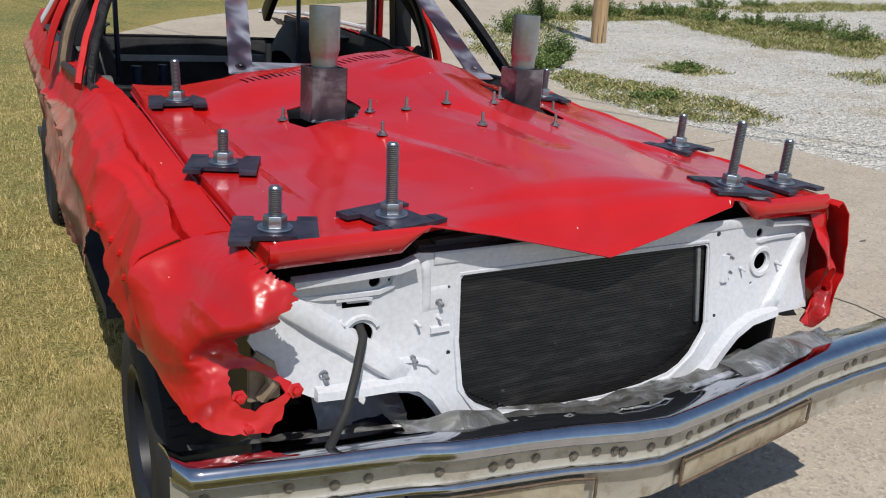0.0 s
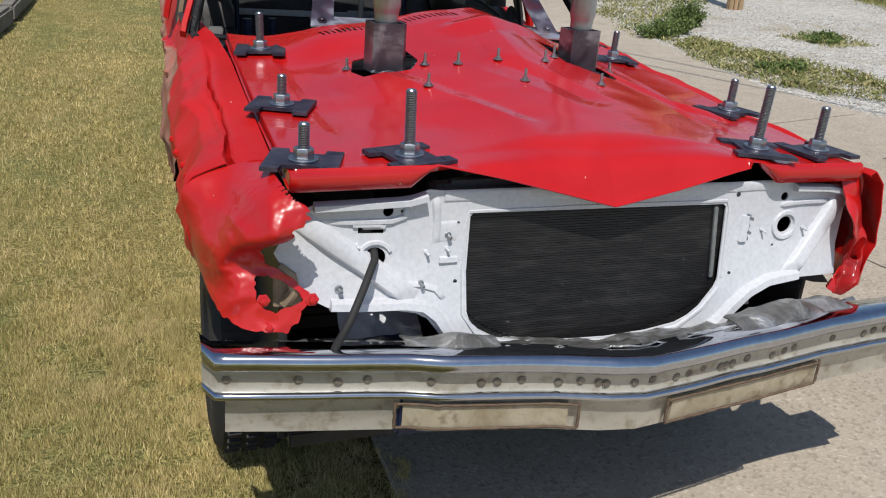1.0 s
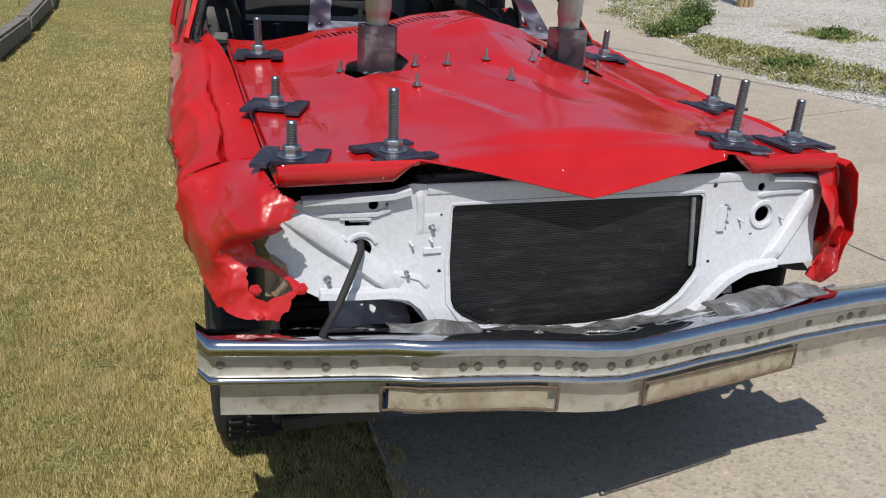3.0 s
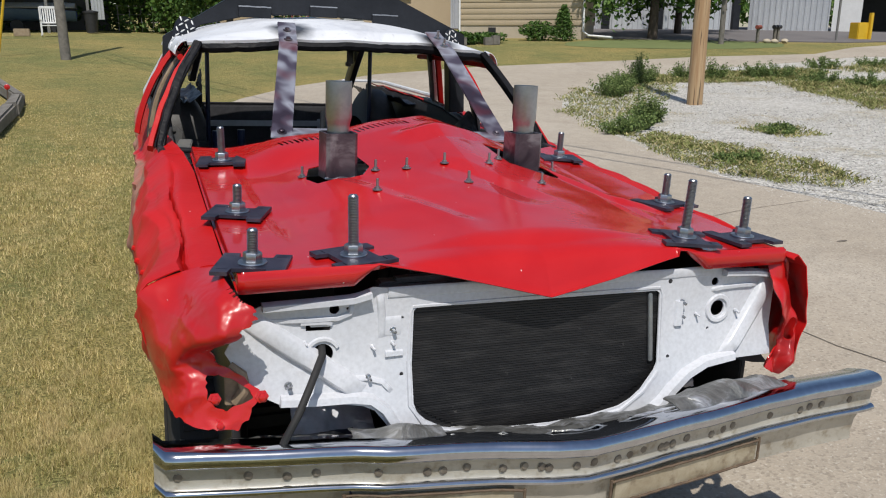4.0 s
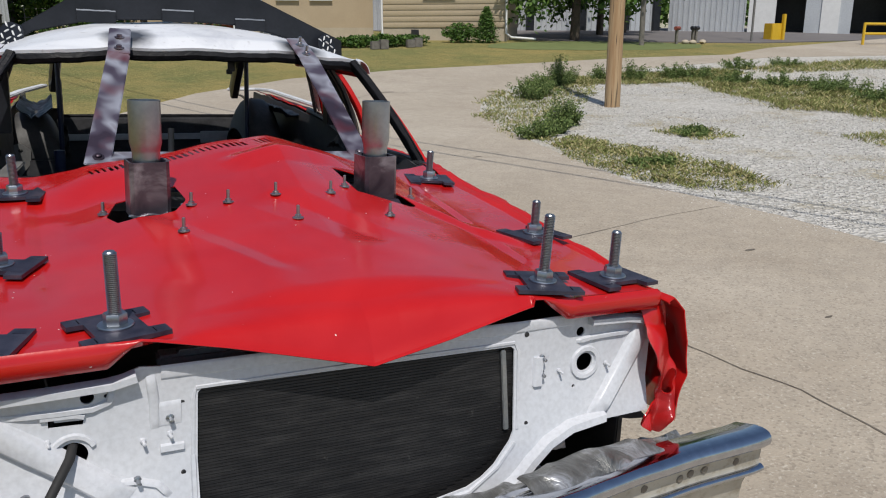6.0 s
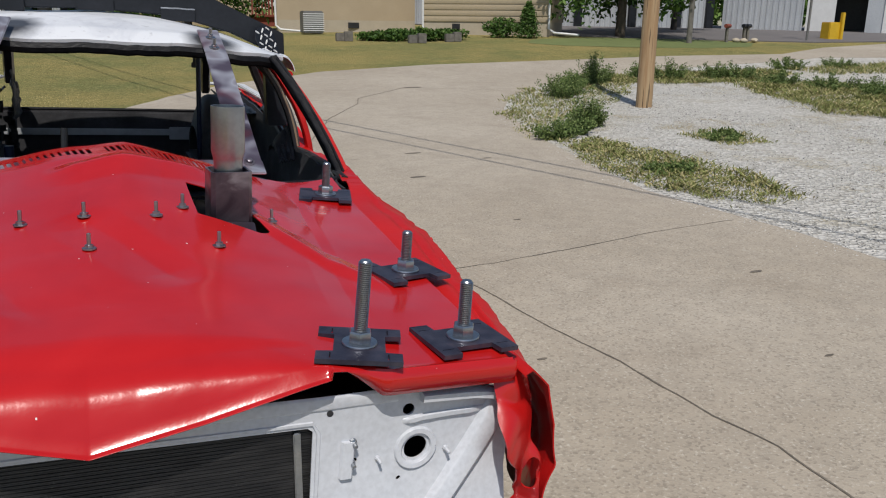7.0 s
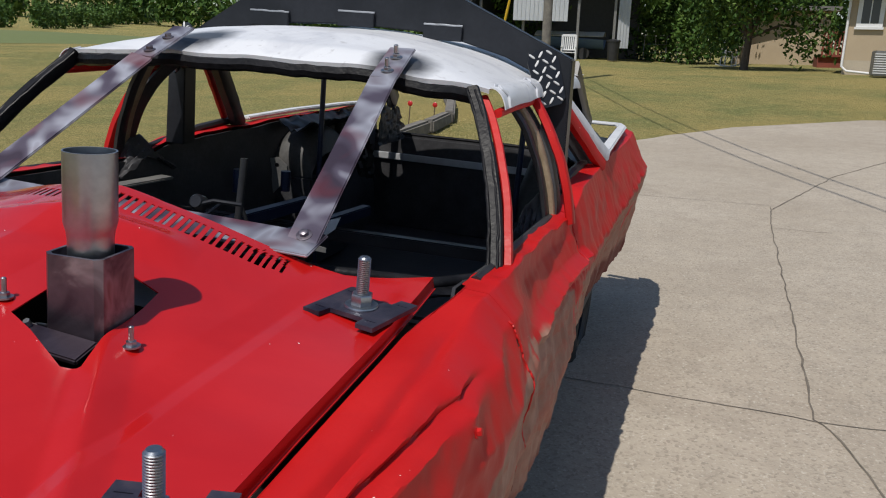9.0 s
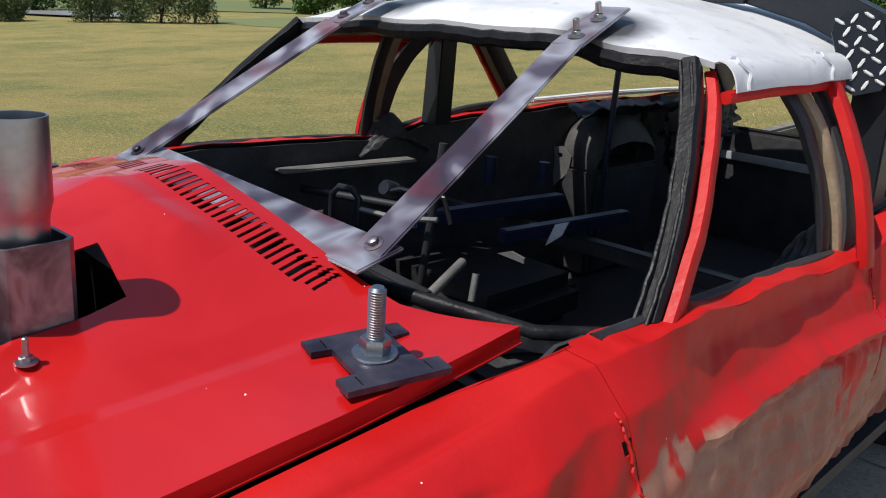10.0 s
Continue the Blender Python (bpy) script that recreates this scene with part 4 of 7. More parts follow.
core_rib(arc(-0.572, 0.908, 0.040, 25, 175, 12), 0.012, 0.008, "hole_bead")
core_rib([(-0.625, 0.992), (-0.565, 0.990), (-0.55, 0.985)], 0.012, 0.008, "hole_bead")
core_rib([(0.455, 0.895), (0.455, 0.968)], 0.030, 0.012, "stay_plate")
core_rib([(-0.425, 0.965), (-0.375, 0.965)], 0.060, 0.006, "stay_plate")
core_rib([(-0.415, 0.895), (-0.370, 0.895)], 0.020, 0.010, "stay_plate")
core_rib([(-0.43, 1.05), (-0.425, 1.00), (-0.425, 0.93)], 0.022, 0.008)
core_rib([(-0.52, 0.838), (-0.46, 0.835), (-0.42, 0.82), (-0.395, 0.79)], 0.016, 0.008)
for x, z, r in ((-0.397, 0.958, 0.009), (-0.398, 0.925, 0.006), (-0.448, 0.918, 0.006), (-0.458, 0.838, 0.008), (-0.655, 0.838, 0.010), (-0.615, 0.945, 0.005), (0.463, 0.965, 0.008), (0.463, 0.925, 0.008), (0.515, 0.925, 0.005), (0.655, 0.925, 0.006)):
    bm = bmesh.new()
    q = core_place(x, z, 0)
    lathe(bm, [(r, 0), (r, 0.006), (r * 0.6, 0.008), (r * 0.55, 0.02), (r * 0.3, 0.021)], 8, Matrix.Translation(q) @ pose(0, 0, 0, 100, 0, 8))
    part("clip_stud", bm, ZINC if r > 0.007 else WHITE, core)
# thin black discs laid on the panel as the shade of small holes
for x, z, r in ((0.418, 1.028, 0.0065), (-0.372, 0.985, 0.005), (-0.370, 0.835, 0.005), (0.435, 0.80, 0.005)):
    bm = bmesh.new()
    lathe(bm, [(r, -0.002), (r, 0.0012), (r * 0.8, 0.0016)], 12, Matrix.Translation(core_place(x, z, 0)) @ pose(0, 0, 0, 95, 0, 0))
    part("hole_shade_disc", bm, BLACK, core)

bm = bmesh.new()
box(bm, (-0.37, -0.044, 0.57), (0.43, 0.011, 1.03))
for v in bm.verts:
    v.co.y -= 0.075 * sm(1.0, 0.6, v.co.z) * 0.8
radiator = part("radiator", bm, FINS, car, "dusty black radiator core")
for k in range(56):                              # fin rows stand a little proud
    z = 0.645 + k * 0.0066
    bm = bmesh.new()
    x0, x1 = -0.345, 0.405
    if z < 0.78:
        f = (0.78 - z) / 0.135
        x0, x1 = -0.345 + 0.20 * f * f, 0.405 - 0.28 * f * f
    dy = -0.075 * 0.8 * (1.03 - z) / 0.43
    box(bm, (x0, -0.0446 + dy, z), (x1, -0.040 + dy, z + 0.0058))
    part("fin", bm, FINS, radiator)
bm = bmesh.new()
bar(bm, (0.380, -0.084, 0.79), (0.376, -0.056, 0.985), 0.014, 0.012, (0, 1, 0), 0.002)
part("side_channel", bm, ZINC, radiator)
bm = bmesh.new()
tube(bm, [(-0.560, -0.02, 0.925), (-0.575, -0.10, 0.908), (-0.615, -0.16, 0.86), (-0.652, -0.205, 0.81), (-0.685, -0.215, 0.755), (-0.70, -0.20, 0.70)], 0.0092, 12)
part("drain_hose", bm, RUBBER, car, "black rod through the support panel")

# engine bay: dark well below the hood
for a, b, nm in (((-0.76, -0.06, 0.40), (0.77, 1.34, 0.44), "bay_floor"), ((-0.78, -0.02, 0.40), (-0.76, 1.34, 1.06), "inner_fender"),
                 ((0.77, -0.02, 0.40), (0.79, 1.34, 1.06), "inner_fender"), ((-0.80, 1.30, 0.40), (0.80, 1.33, 1.13), "bay_bulkhead")):
    bm = bmesh.new()
    box(bm, a, b, None, 0.004)
    part(nm, bm, BLACK, car)
bm = bmesh.new()
box(bm, (-0.40, 0.02, 1.012), (0.30, 0.07, 1.045), None, 0.006)
bar(bm, (-0.36, 0.03, 1.05), (0.28, 0.06, 1.05), 0.03, 0.012)
tube(bm, [(-0.30, 0.10, 1.06), (-0.05, 0.12, 1.075), (0.2, 0.11, 1.05)], 0.018, 8)
part("radiator_brace", bm, GREY_METAL, car)
bm = bmesh.new()
box(bm, (-0.30, 0.35, 0.6), (0.35, 1.0, 1.02), None, 0.03)
part("engine_block", bm, BLACK, car)

# --- bumper ---
BUMP = [(-0.965, -0.150), (-0.95, -0.195), (-0.80, -0.220), (-0.53, -0.262), (-0.46, -0.285), (-0.20, -0.325), (-0.06, -0.362), (0.03, -0.372), (0.12, -0.362), (0.42, -0.325), (0.62, -0.295), (0.80, -0.285), (1.0, -0.285), (1.03, -0.283), (1.045, -0.280)]
BUMP_Z = [(-1.0, 0.012), (-0.5, 0.0), (0.03, -0.012), (0.6, -0.004), (1.05, 0.010)]


def bumper_path(n=90):
    xs = np.linspace(-0.965, 1.045, n)
    px, py = [p[0] for p in BUMP], [p[1] for p in BUMP]
    return [(float(x), along(px, py, x), along([p[0] for p in BUMP_Z], [p[1] for p in BUMP_Z], x)) for x in xs]


def bumper_strip(name, prof, material, parent, label="", x0=-2, x1=2, thick=0.004):
    path = [p for p in bumper_path() if x0 <= p[0] <= x1]

    def f(u, v):
        x, y, dz = path[round(v * (len(path) - 1))]
        k = u * (len(prof) - 1)
        i = min(int(k), len(prof) - 2)
        o, z = (prof[i][j] + (prof[i + 1][j] - prof[i][j]) * (k - i) for j in (0, 1))
        d = 0.002 * noise.noise(Vector((x * 8, z * 10, 2)))
        return Vector((x, y - o + d, z + dz + 0.002 * noise.noise(Vector((x * 5, 1, 7)))))

    return part(name, grid(len(prof) - 1, len(path) - 1, f, thick), material, parent, label, 60)


_cap = [(-0.105, 0.722), (-0.07, 0.734), (-0.04, 0.744), (-0.015, 0.748)] + [(0.0 + 0.022 * math.sin(radians(a)), 0.726 + 0.022 * math.cos(radians(a))) for a in range(0, 181, 18)] + [(-0.006, 0.702)]
bumper = bumper_strip("bumper", _cap, CHROME, car, "chromed steel front bumper bent to a shallow point")
bumper_strip("bolt_band", [(-0.008, 0.704), (-0.005, 0.700), (-0.007, 0.690), (-0.010, 0.656), (-0.006, 0.650)], BUMPER_FACE, bumper, "dull bolted face")
bumper_strip("lower_bead", [(-0.008, 0.650)] + [(-0.004 + 0.014 * math.sin(radians(a)), 0.641 + 0.010 * math.cos(radians(a))) for a in range(0, 181, 22)] + [(-0.008, 0.630)], CHROME, bumper)
bumper_strip("skirt", [(-0.010, 0.632), (-0.012, 0.620), (-0.020, 0.600), (-0.026, 0.560), (-0.024, 0.536), (-0.035, 0.532)], BUMPER_FACE, bumper, "stained lower skirt", -0.93, 1.0)
bumper_strip("welded_plate", [(-0.004, 0.618), (-0.004, 0.614), (-0.006, 0.560), (-0.006, 0.555), (-0.02, 0.553)], PATCH, bumper, "brown stained plate welded on", -0.555, -0.13, 0.008)
bumper_strip("welded_plate", [(-0.004, 0.616), (-0.004, 0.612), (-0.006, 0.556), (-0.006, 0.551), (-0.02, 0.549)], PATCH, bumper, "brown stained plate welded on", 0.10, 0.62, 0.008)


def on_bumper(x, o, z):
    px, py = [p[0] for p in BUMP], [p[1] for p in BUMP]
    return Vector((x, along(px, py, x) - o, z + along([p[0] for p in BUMP_Z], [p[1] for p in BUMP_Z], x)))


for x0 in (-0.555, -0.13, 0.10, 0.62):           # weld seams
    bm = bmesh.new()
    tube(bm, [on_bumper(x0 + 0.003 * noise.noise(Vector((k, x0, 1))), 0.001, 0.622 - k * 0.0065) for k in range(11)], 0.0042, 6)
    part("weld_seam", bm, RUST, bumper)
for x0, x1, z in ((-0.555, -0.13, 0.556), (0.10, 0.62, 0.552), (-0.555, -0.13, 0.618), (0.10, 0.62, 0.614)):
    bm = bmesh.new()
    tube(bm, [on_bumper(x0 + (x1 - x0) * k / 40, 0.0, z + 0.002 * noise.noise(Vector((k * 0.9, x0, z)))) for k in range(41)], 0.0036, 6)
    part("weld_seam", bm, RUST, bumper)
for x in (-0.915, -0.765, -0.680, -0.615, -0.475, -0.362, -0.325, -0.268, -0.180, -0.130, -0.088, -0.070, 0.000, 0.045, 0.118, 0.155, 0.198, 0.258, 0.275, 0.297, 0.345, 0.432, 0.475, 0.510, 0.655, 0.770, 0.805, 0.850, 0.955):
    bm = bmesh.new()
    m = Matrix.Translation(on_bumper(x, -0.010, 0.676 + 0.004 * math.sin(x * 40))) @ pose(0, 0, 0, 90, 0, 0)
    lathe(bm, [(0.0125, 0), (0.0125, 0.002), (0.0095, 0.0025), (0.0090, 0.0045), (0.004, 0.005)], 8, m)
    part("face_bolt", bm, WORN_BOLT, bumper)


def crumple(u, v, x0, x1):
    x = x0 + (x1 - x0) * u
    h = math.sin(u * math.pi) ** 0.7
    y = along([p[0] for p in BUMP], [p[1] for p in BUMP], x) + (0.03 if x0 < 0 else 0.008) + (0.09 if x0 < 0 else 0.112) * v
    z = 0.732 + ((0.012 if x0 < 0 else 0.030) * h + 0.018 * ridged(x * 2, y * 2, x0, 5.0)) * math.sin(v * 2.6) ** 0.8
    return Vector((x, y, z))


for x0, x1 in ((-0.52, -0.30), (0.34, 0.77)):
    part("crumpled_bracket", grid(50, 20, lambda u, v: crumple(u, v, x0, x1), 0.004), CRUMPLED, bumper, "torn grey sheet metal behind the bumper", 60)
part("top_filler", grid(120, 8, lambda u, v: Vector((-0.9 + 1.85 * u, along([p[0] for p in BUMP], [p[1] for p in BUMP], -0.9 + 1.85 * u) + 0.07 + 0.16 * v, 0.722 - 0.06 * v + 0.02 * ridged(u * 3, v, 3, 5.0))), 0.004), CRUMPLED, bumper, "", 60)

# frame horns and lower body below the bumper
for sx in (-0.50, 0.48):
    bm = bmesh.new()
    box(bm, (sx - 0.05, -0.25, 0.52), (sx + 0.05, 1.2, 0.64), None, 0.01)
    part("frame_rail", bm, WHITE if sx > 0 else BLUE_BAR, car)
bm = bmesh.new()
box(bm, (-0.72, 0.5, 0.36), (0.72, 0.75, 0.50), None, 0.02)
part("crossmember", bm, BLACK, car)
bm = bmesh.new()
box(bm, (-0.90, 1.35, 0.42), (0.92, 4.9, 0.47))
part("floor_pan", bm, INNER, car)

# --- wheels ---
for sx in (-1, 1):
    for wy in (WHEEL_F, WHEEL_R):
        c = (sx * 0.80, wy, 0.335)
        bm = bmesh.new()
        pr = [(0.20, -0.10), (0.26, -0.115), (0.315, -0.105), (0.338, -0.085), (0.342, 0.0), (0.338, 0.085), (0.315, 0.105), (0.26, 0.115), (0.20, 0.10)]
        lathe(bm, pr, 40, Matrix.Translation(c) @ pose(0, 0, 0, 0, 90, 0), True)
        wheel = part("wheel", bm, RUBBER, car, "black road tyre")
        for k in range(48):                       # tread blocks
            a = k * math.tau / 48
            bm = bmesh.new()
            for o in (-0.055, 0.0, 0.055):
                box(bm, (-0.008, o - 0.02, 0.338), (0.008, o + 0.02, 0.350), Matrix.Translation(c) @ Matrix.Rotation(a + o, 4, "X") @ pose(0, 0, 0, 0, 0, 90))
            part("tread_block", bm, RUBBER, wheel)
        bm = bmesh.new()
        lathe(bm, [(0.03, 0.06), (0.06, 0.055), (0.09, 0.03), (0.15, 0.035), (0.185, 0.06), (0.205, 0.095), (0.21, 0.105), (0.20, 0.108), (0.18, 0.09), (0.175, -0.09), (0.205, -0.10)], 32, Matrix.Translation(c) @ pose(0, 0, 0, 0, 90 * sx, 0), True)
        part("rim", bm, BLACK_SATIN, wheel, "black steel rim")


# --- upper body ---
def roof_z(x, y):
    k = abs(x) / 0.74
    crown = along((1.95, 2.05, 2.3, 2.8, 3.5, 4.3), (1.640, 1.690, 1.735, 1.755, 1.745, 1.690), y)
    edge = along((1.95, 2.3, 2.9, 3.6, 4.3), (1.605, 1.615, 1.625, 1.62, 1.60), y)
    z = edge + (crown - edge) * (1 - k ** 2.6)
    return z + 0.010 * ridged(x * 1.2, y, 5, 2.2) * (1 - k) + 0.006 * noise.noise(Vector((x * 4, y * 4, 2)))


def roof_front(x):
    return 1.955 + 0.05 * (abs(x) / 0.72) ** 2 - 0.03 * sm(0.35, 0.5, abs(x - 0.05)) * (1 - sm(0.55, 0.7, abs(x)))


def roof_point(u, v):
    x = -0.735 + 1.47 * u
    y0 = roof_front(x)
    left = 0.20 * sm(3.0, 4.5, 2.0 + 2.5 * v)
    if v < 0.05:
        t = 1 - v / 0.05
        return Vector((x, y0 + 0.004 * t, roof_z(x, y0) - 0.014 * t))
    y = y0 + (4.50 - y0) * (v - 0.05) / 0.95
    z = roof_z(x, y)
    return Vector((x * (1 - 0.35 * left) + left * 0.2 * (1 - u), y, z))


roof = part("roof", grid(70, 150, roof_point, 0.004), WHITE_ROOF, car, "white painted roof with dents and overspray", 50)
for sx in (-1, 1):                                # rolled side flanges, as bolted patches
    def flange(u, v, sx=sx):
        y = 2.02 + 1.60 * v
        a = u * 1.3
        return Vector((sx * (0.735 + 0.055 * math.sin(a)), y, roof_z(0.735, y) + 0.004 - 0.060 * (1 - math.cos(a)) / 0.73 + 0.002 * noise.noise(Vector((y * 9, u, sx)))))
    part("roof_side_flange", grid(8, 70, flange, 0.003), WHITE_ROOF, roof, "", 50)
    bm = bmesh.new()
    tube(bm, [(sx * 0.765, 2.02 + 0.2 * k, roof_z(0.735, 2.02 + 0.2 * k) - 0.068) for k in range(7)], 0.014, 8)
    part("drip_rail", bm, RED_FENDER, roof, "red drip rail")
    for y in (2.07, 2.50):
        bm = bmesh.new()
        tube(bm, [(sx * (0.735 + 0.058 * math.sin(a)), y + 0.01 * math.sin(a * 9), roof_z(0.735, y) + 0.007 - 0.060 * (1 - math.cos(a)) / 0.73) for a in np.linspace(0, 1.3, 9)], 0.004, 6)
        part("weld_bead", bm, WHITE, roof)


def windscreen_seal():
    bm = bmesh.new()
    pts = []
    for k in range(41):
        x = -0.70 + 1.40 * k / 40
        y = roof_front(x) + 0.012
        pts.append((x, y, roof_z(x, y) - 0.036 + 0.006 * noise.noise(Vector((x * 20, 1, 1)))))
    tube(bm, pts, 0.022, 8)
    return part("windscreen_header", bm, CAULK, roof, "ragged black sealer along the roof edge")


windscreen_seal()


def pillar(name, a, b, w, d, material, label="", mid=None, parent=None):
    """A box-section pillar, w across and d deep, rough along its edges."""
    pts = [Vector(a), Vector(mid) if mid else (Vector(a) + Vector(b)) / 2, Vector(b)]
    bm = bmesh.new()
    rings = []
    n = 14
    for k in range(n + 1):
        t = k / n
        p = pts[0] * (1 - t) ** 2 + (pts[1] * 2 - (pts[0] + pts[2]) * 0.5) * 2 * t * (1 - t) + pts[2] * t * t
        dirn = (pts[2] - pts[0]).normalized()
        sx = Vector((1, 0, 0))
        sx = (sx - dirn * sx.dot(dirn)).normalized()
        sy = dirn.cross(sx)
        j = 0.003 * noise.noise(p * 14)
        ring = []
        for cu, cv in ((-1, -0.7), (-0.7, -1), (0.7, -1), (1, -0.7), (1, 0.7), (0.7, 1), (-0.7, 1), (-1, 0.7)):
            ring.append(bm.verts.new(p + sx * (cu * w / 2 + j) + sy * (cv * d / 2 + j)))
        rings.append(ring)
    for r, s in zip(rings, rings[1:]):
        for k in range(8):
            bm.faces.new((r[k], r[(k + 1) % 8], s[(k + 1) % 8], s[k]))
    bm.faces.new(rings[0][::-1])
    bm.faces.new(rings[-1])
    bmesh.ops.recalc_face_normals(bm, faces=bm.faces[:])
    return part(name, bm, material, parent or car, label, 50)


def sealer(sx, off, r):
    """A run of sealer laid along a windscreen pillar."""
    a, c = Vector((sx * 0.885, 1.635 if sx > 0 else 1.60, 1.19)), Vector((sx * 0.690, 2.00, 1.60))
    b = Vector((sx * 0.806, 1.835 if sx > 0 else 1.81, 1.40))
    pts = []
    for k in range(25):
        t = k / 24
        p = a * (1 - t) ** 2 + (b * 2 - (a + c) * 0.5) * 2 * t * (1 - t) + c * t * t
        pts.append(p + Vector((-sx * off, -0.024, 0.004)) + Vector((0.004 * noise.noise(p * 22), 0.004 * noise.noise(p * 31), 0)))
    bm = bmesh.new()
    tube(bm, pts, r, 7)
    return bm


for sx in (-1, 1):
    a = pillar("windscreen_pillar", (sx * (0.890 if sx > 0 else 0.875), 1.64 if sx > 0 else 1.60, 1.18), (sx * 0.690, 2.00, 1.60), 0.036, 0.046, CAULK, "black windscreen pillar with rough sealer", (sx * 0.806, 1.835 if sx > 0 else 1.81, 1.40))
    pillar("pillar_skin", (sx * 0.915, 1.66 if sx > 0 else 1.60, 1.185), (sx * 0.716, 2.045 if sx > 0 else 2.0, 1.575), 0.024, 0.036, RED_FENDER, "red outer skin of the pillar", (sx * 0.832, 1.872 if sx > 0 else 1.82, 1.395), a)
    for off, r in ((0.012, 0.0045), (-0.012, 0.0035)):
        part("sealer_bead", sealer(sx, off, r), CAULK, a)
    b = pillar("centre_pillar", (sx * 0.957, 2.49, 1.145), (sx * 0.735, 2.565, 1.600), 0.030, 0.056, RED_FENDER, "red centre pillar leaning forward", (sx * 0.885, 2.505, 1.38))
    pillar("pillar_inner", (sx * 0.895, 2.49, 1.12), (sx * 0.715, 2.44, 1.57), 0.026, 0.042, TAN_STEEL, "bare tan inner pillar", (sx * 0.840, 2.475, 1.36), b)
    pillar("pillar_trim", (sx * 0.878, 2.44, 1.12), (sx * 0.705, 2.39, 1.57), 0.020, 0.050, BLACK, "", (sx * 0.826, 2.425, 1.36), b)
    q = 0.06 if sx < 0 else 0.0
    pillar("rear_pillar", (sx * (0.962 - q), 3.30, 1.255), (sx * 0.765, 2.87, 1.59), 0.035 if sx > 0 else 0.020, 0.055 if sx > 0 else 0.040, RED_FENDER, "red rear pillar, white above")
    pillar("white_rear_pillar", (sx * (0.962 - q), 3.40, 1.285), (sx * 0.755, 2.97, 1.60), 0.040 if sx > 0 else 0.020, 0.055 if sx > 0 else 0.040, WHITE_ROOF, "white rear pillar with chipped edges")
    pillar("tail_pillar", (0.70, 4.80, 1.29) if sx > 0 else (-0.54, 4.72, 1.33), (0.655, 4.24, 1.63) if sx > 0 else (-0.50, 4.30, 1.63), 0.060, 0.110, BLACK_SATIN, "black tail pillar")
    pillar("pillar_lining", (sx * (0.925 - q), 3.36, 1.24), (sx * 0.725, 2.91, 1.59), 0.020 if sx > 0 else 0.05, 0.14 if sx > 0 else 0.085, INNER)
    pillar("pillar_lining", (sx * 0.905, 2.52, 1.12), (sx * 0.700, 2.57, 1.57), 0.016, 0.085, INNER, "", (sx * 0.850, 2.53, 1.37))
    # window ledge of the doors, black lining and inner skins
    bm = bmesh.new()
    tube(bm, [(sx * 0.872, 1.50, 1.185), (sx * 0.885, 1.8, 1.188), (sx * 0.890, 2.2, 1.178), (sx * 0.888, 2.45, 1.165)], 0.016, 8)
    part("window_ledge", bm, BLACK, car)

    def lining(u, v, sx=sx):
        y = 1.40 + 3.50 * v
        p = side_point(sx, y, 0.0, 11.0 if sx < 0 else 23.0)
        return Vector((p.x - sx * (0.012 + 0.05 * u + 0.02 * ridged(y * 1.5, u * 2, sx, 3.0) * sm(0.05, 0.3, u)), y, (p.z - 0.012) * (1 - u) + 0.45 * u))
    part("inner_skin", grid(16, 70, lining, 0.008), INNER, car)
    bm = bmesh.new()
    tube(bm, [(sx * 0.86, 2.62, 1.20), (sx * 0.875, 3.0, 1.25), (sx * 0.89, 3.4, 1.27)], 0.020, 8)
    part("rear_ledge", bm, BLACK, car)

# base of the windscreen
bm = bmesh.new()
tube(bm, [(-0.875, 1.60, 1.18), (-0.72, 1.53, 1.18), (-0.45, 1.42, 1.20), (0, 1.36, 1.20), (0.45, 1.36, 1.19), (0.78, 1.46, 1.178), (0.88, 1.59, 1.175)], 0.015, 10)
part("windscreen_base", bm, CAULK, car, "black sealer along the windscreen base")


def cowl(u, v):
    x = -0.88 + 1.77 * u
    y = along((-0.875, -0.72, -0.45, 0, 0.45, 0.78, 0.88), (1.60, 1.53, 1.42, 1.36, 1.36, 1.46, 1.59), x) - 0.075 + 0.09 * v
    z = along((-0.875, -0.45, 0, 0.45, 0.88), (1.180, 1.195, 1.200, 1.190, 1.178), x)
    return Vector((x, y, z + 0.012 * v - 0.02 + 0.010 * ridged(x * 3, y * 3, 6.0, 4.0)))


part("cowl_strip", grid(110, 8, cowl, 0.006), CAULK, car, "crumpled black cowl below the windscreen", 60)

# --- roll hoop over the roof ---
HOOP_OUT = [(-0.825, 1.22), (-0.812, 1.625), (-0.40, 1.885), (0.36, 1.920), (0.865, 1.700), (0.885, 1.25)]
HOOP_IN = [(0.790, 1.25), (0.770, 1.625), (0.62, 1.690), (0.36, 1.755), (0.0, 1.768), (-0.36, 1.752), (-0.62, 1.690), (-0.735, 1.600), (-0.735, 1.22)]
bm = bmesh.new()
sheet(bm, HOOP_OUT + HOOP_IN, [], 0.085, lambda u, v, w: (u, 2.690 + w, v))
bmesh.ops.bevel(bm, geom=[e for e in bm.edges if len(e.link_faces) == 2 and e.calc_face_angle(0) > 0.5], offset=0.004, segments=2, affect="EDGES")
hoop = part("roll_hoop", bm, BLACK_SATIN, car, "black welded steel hoop over the roof", 30)
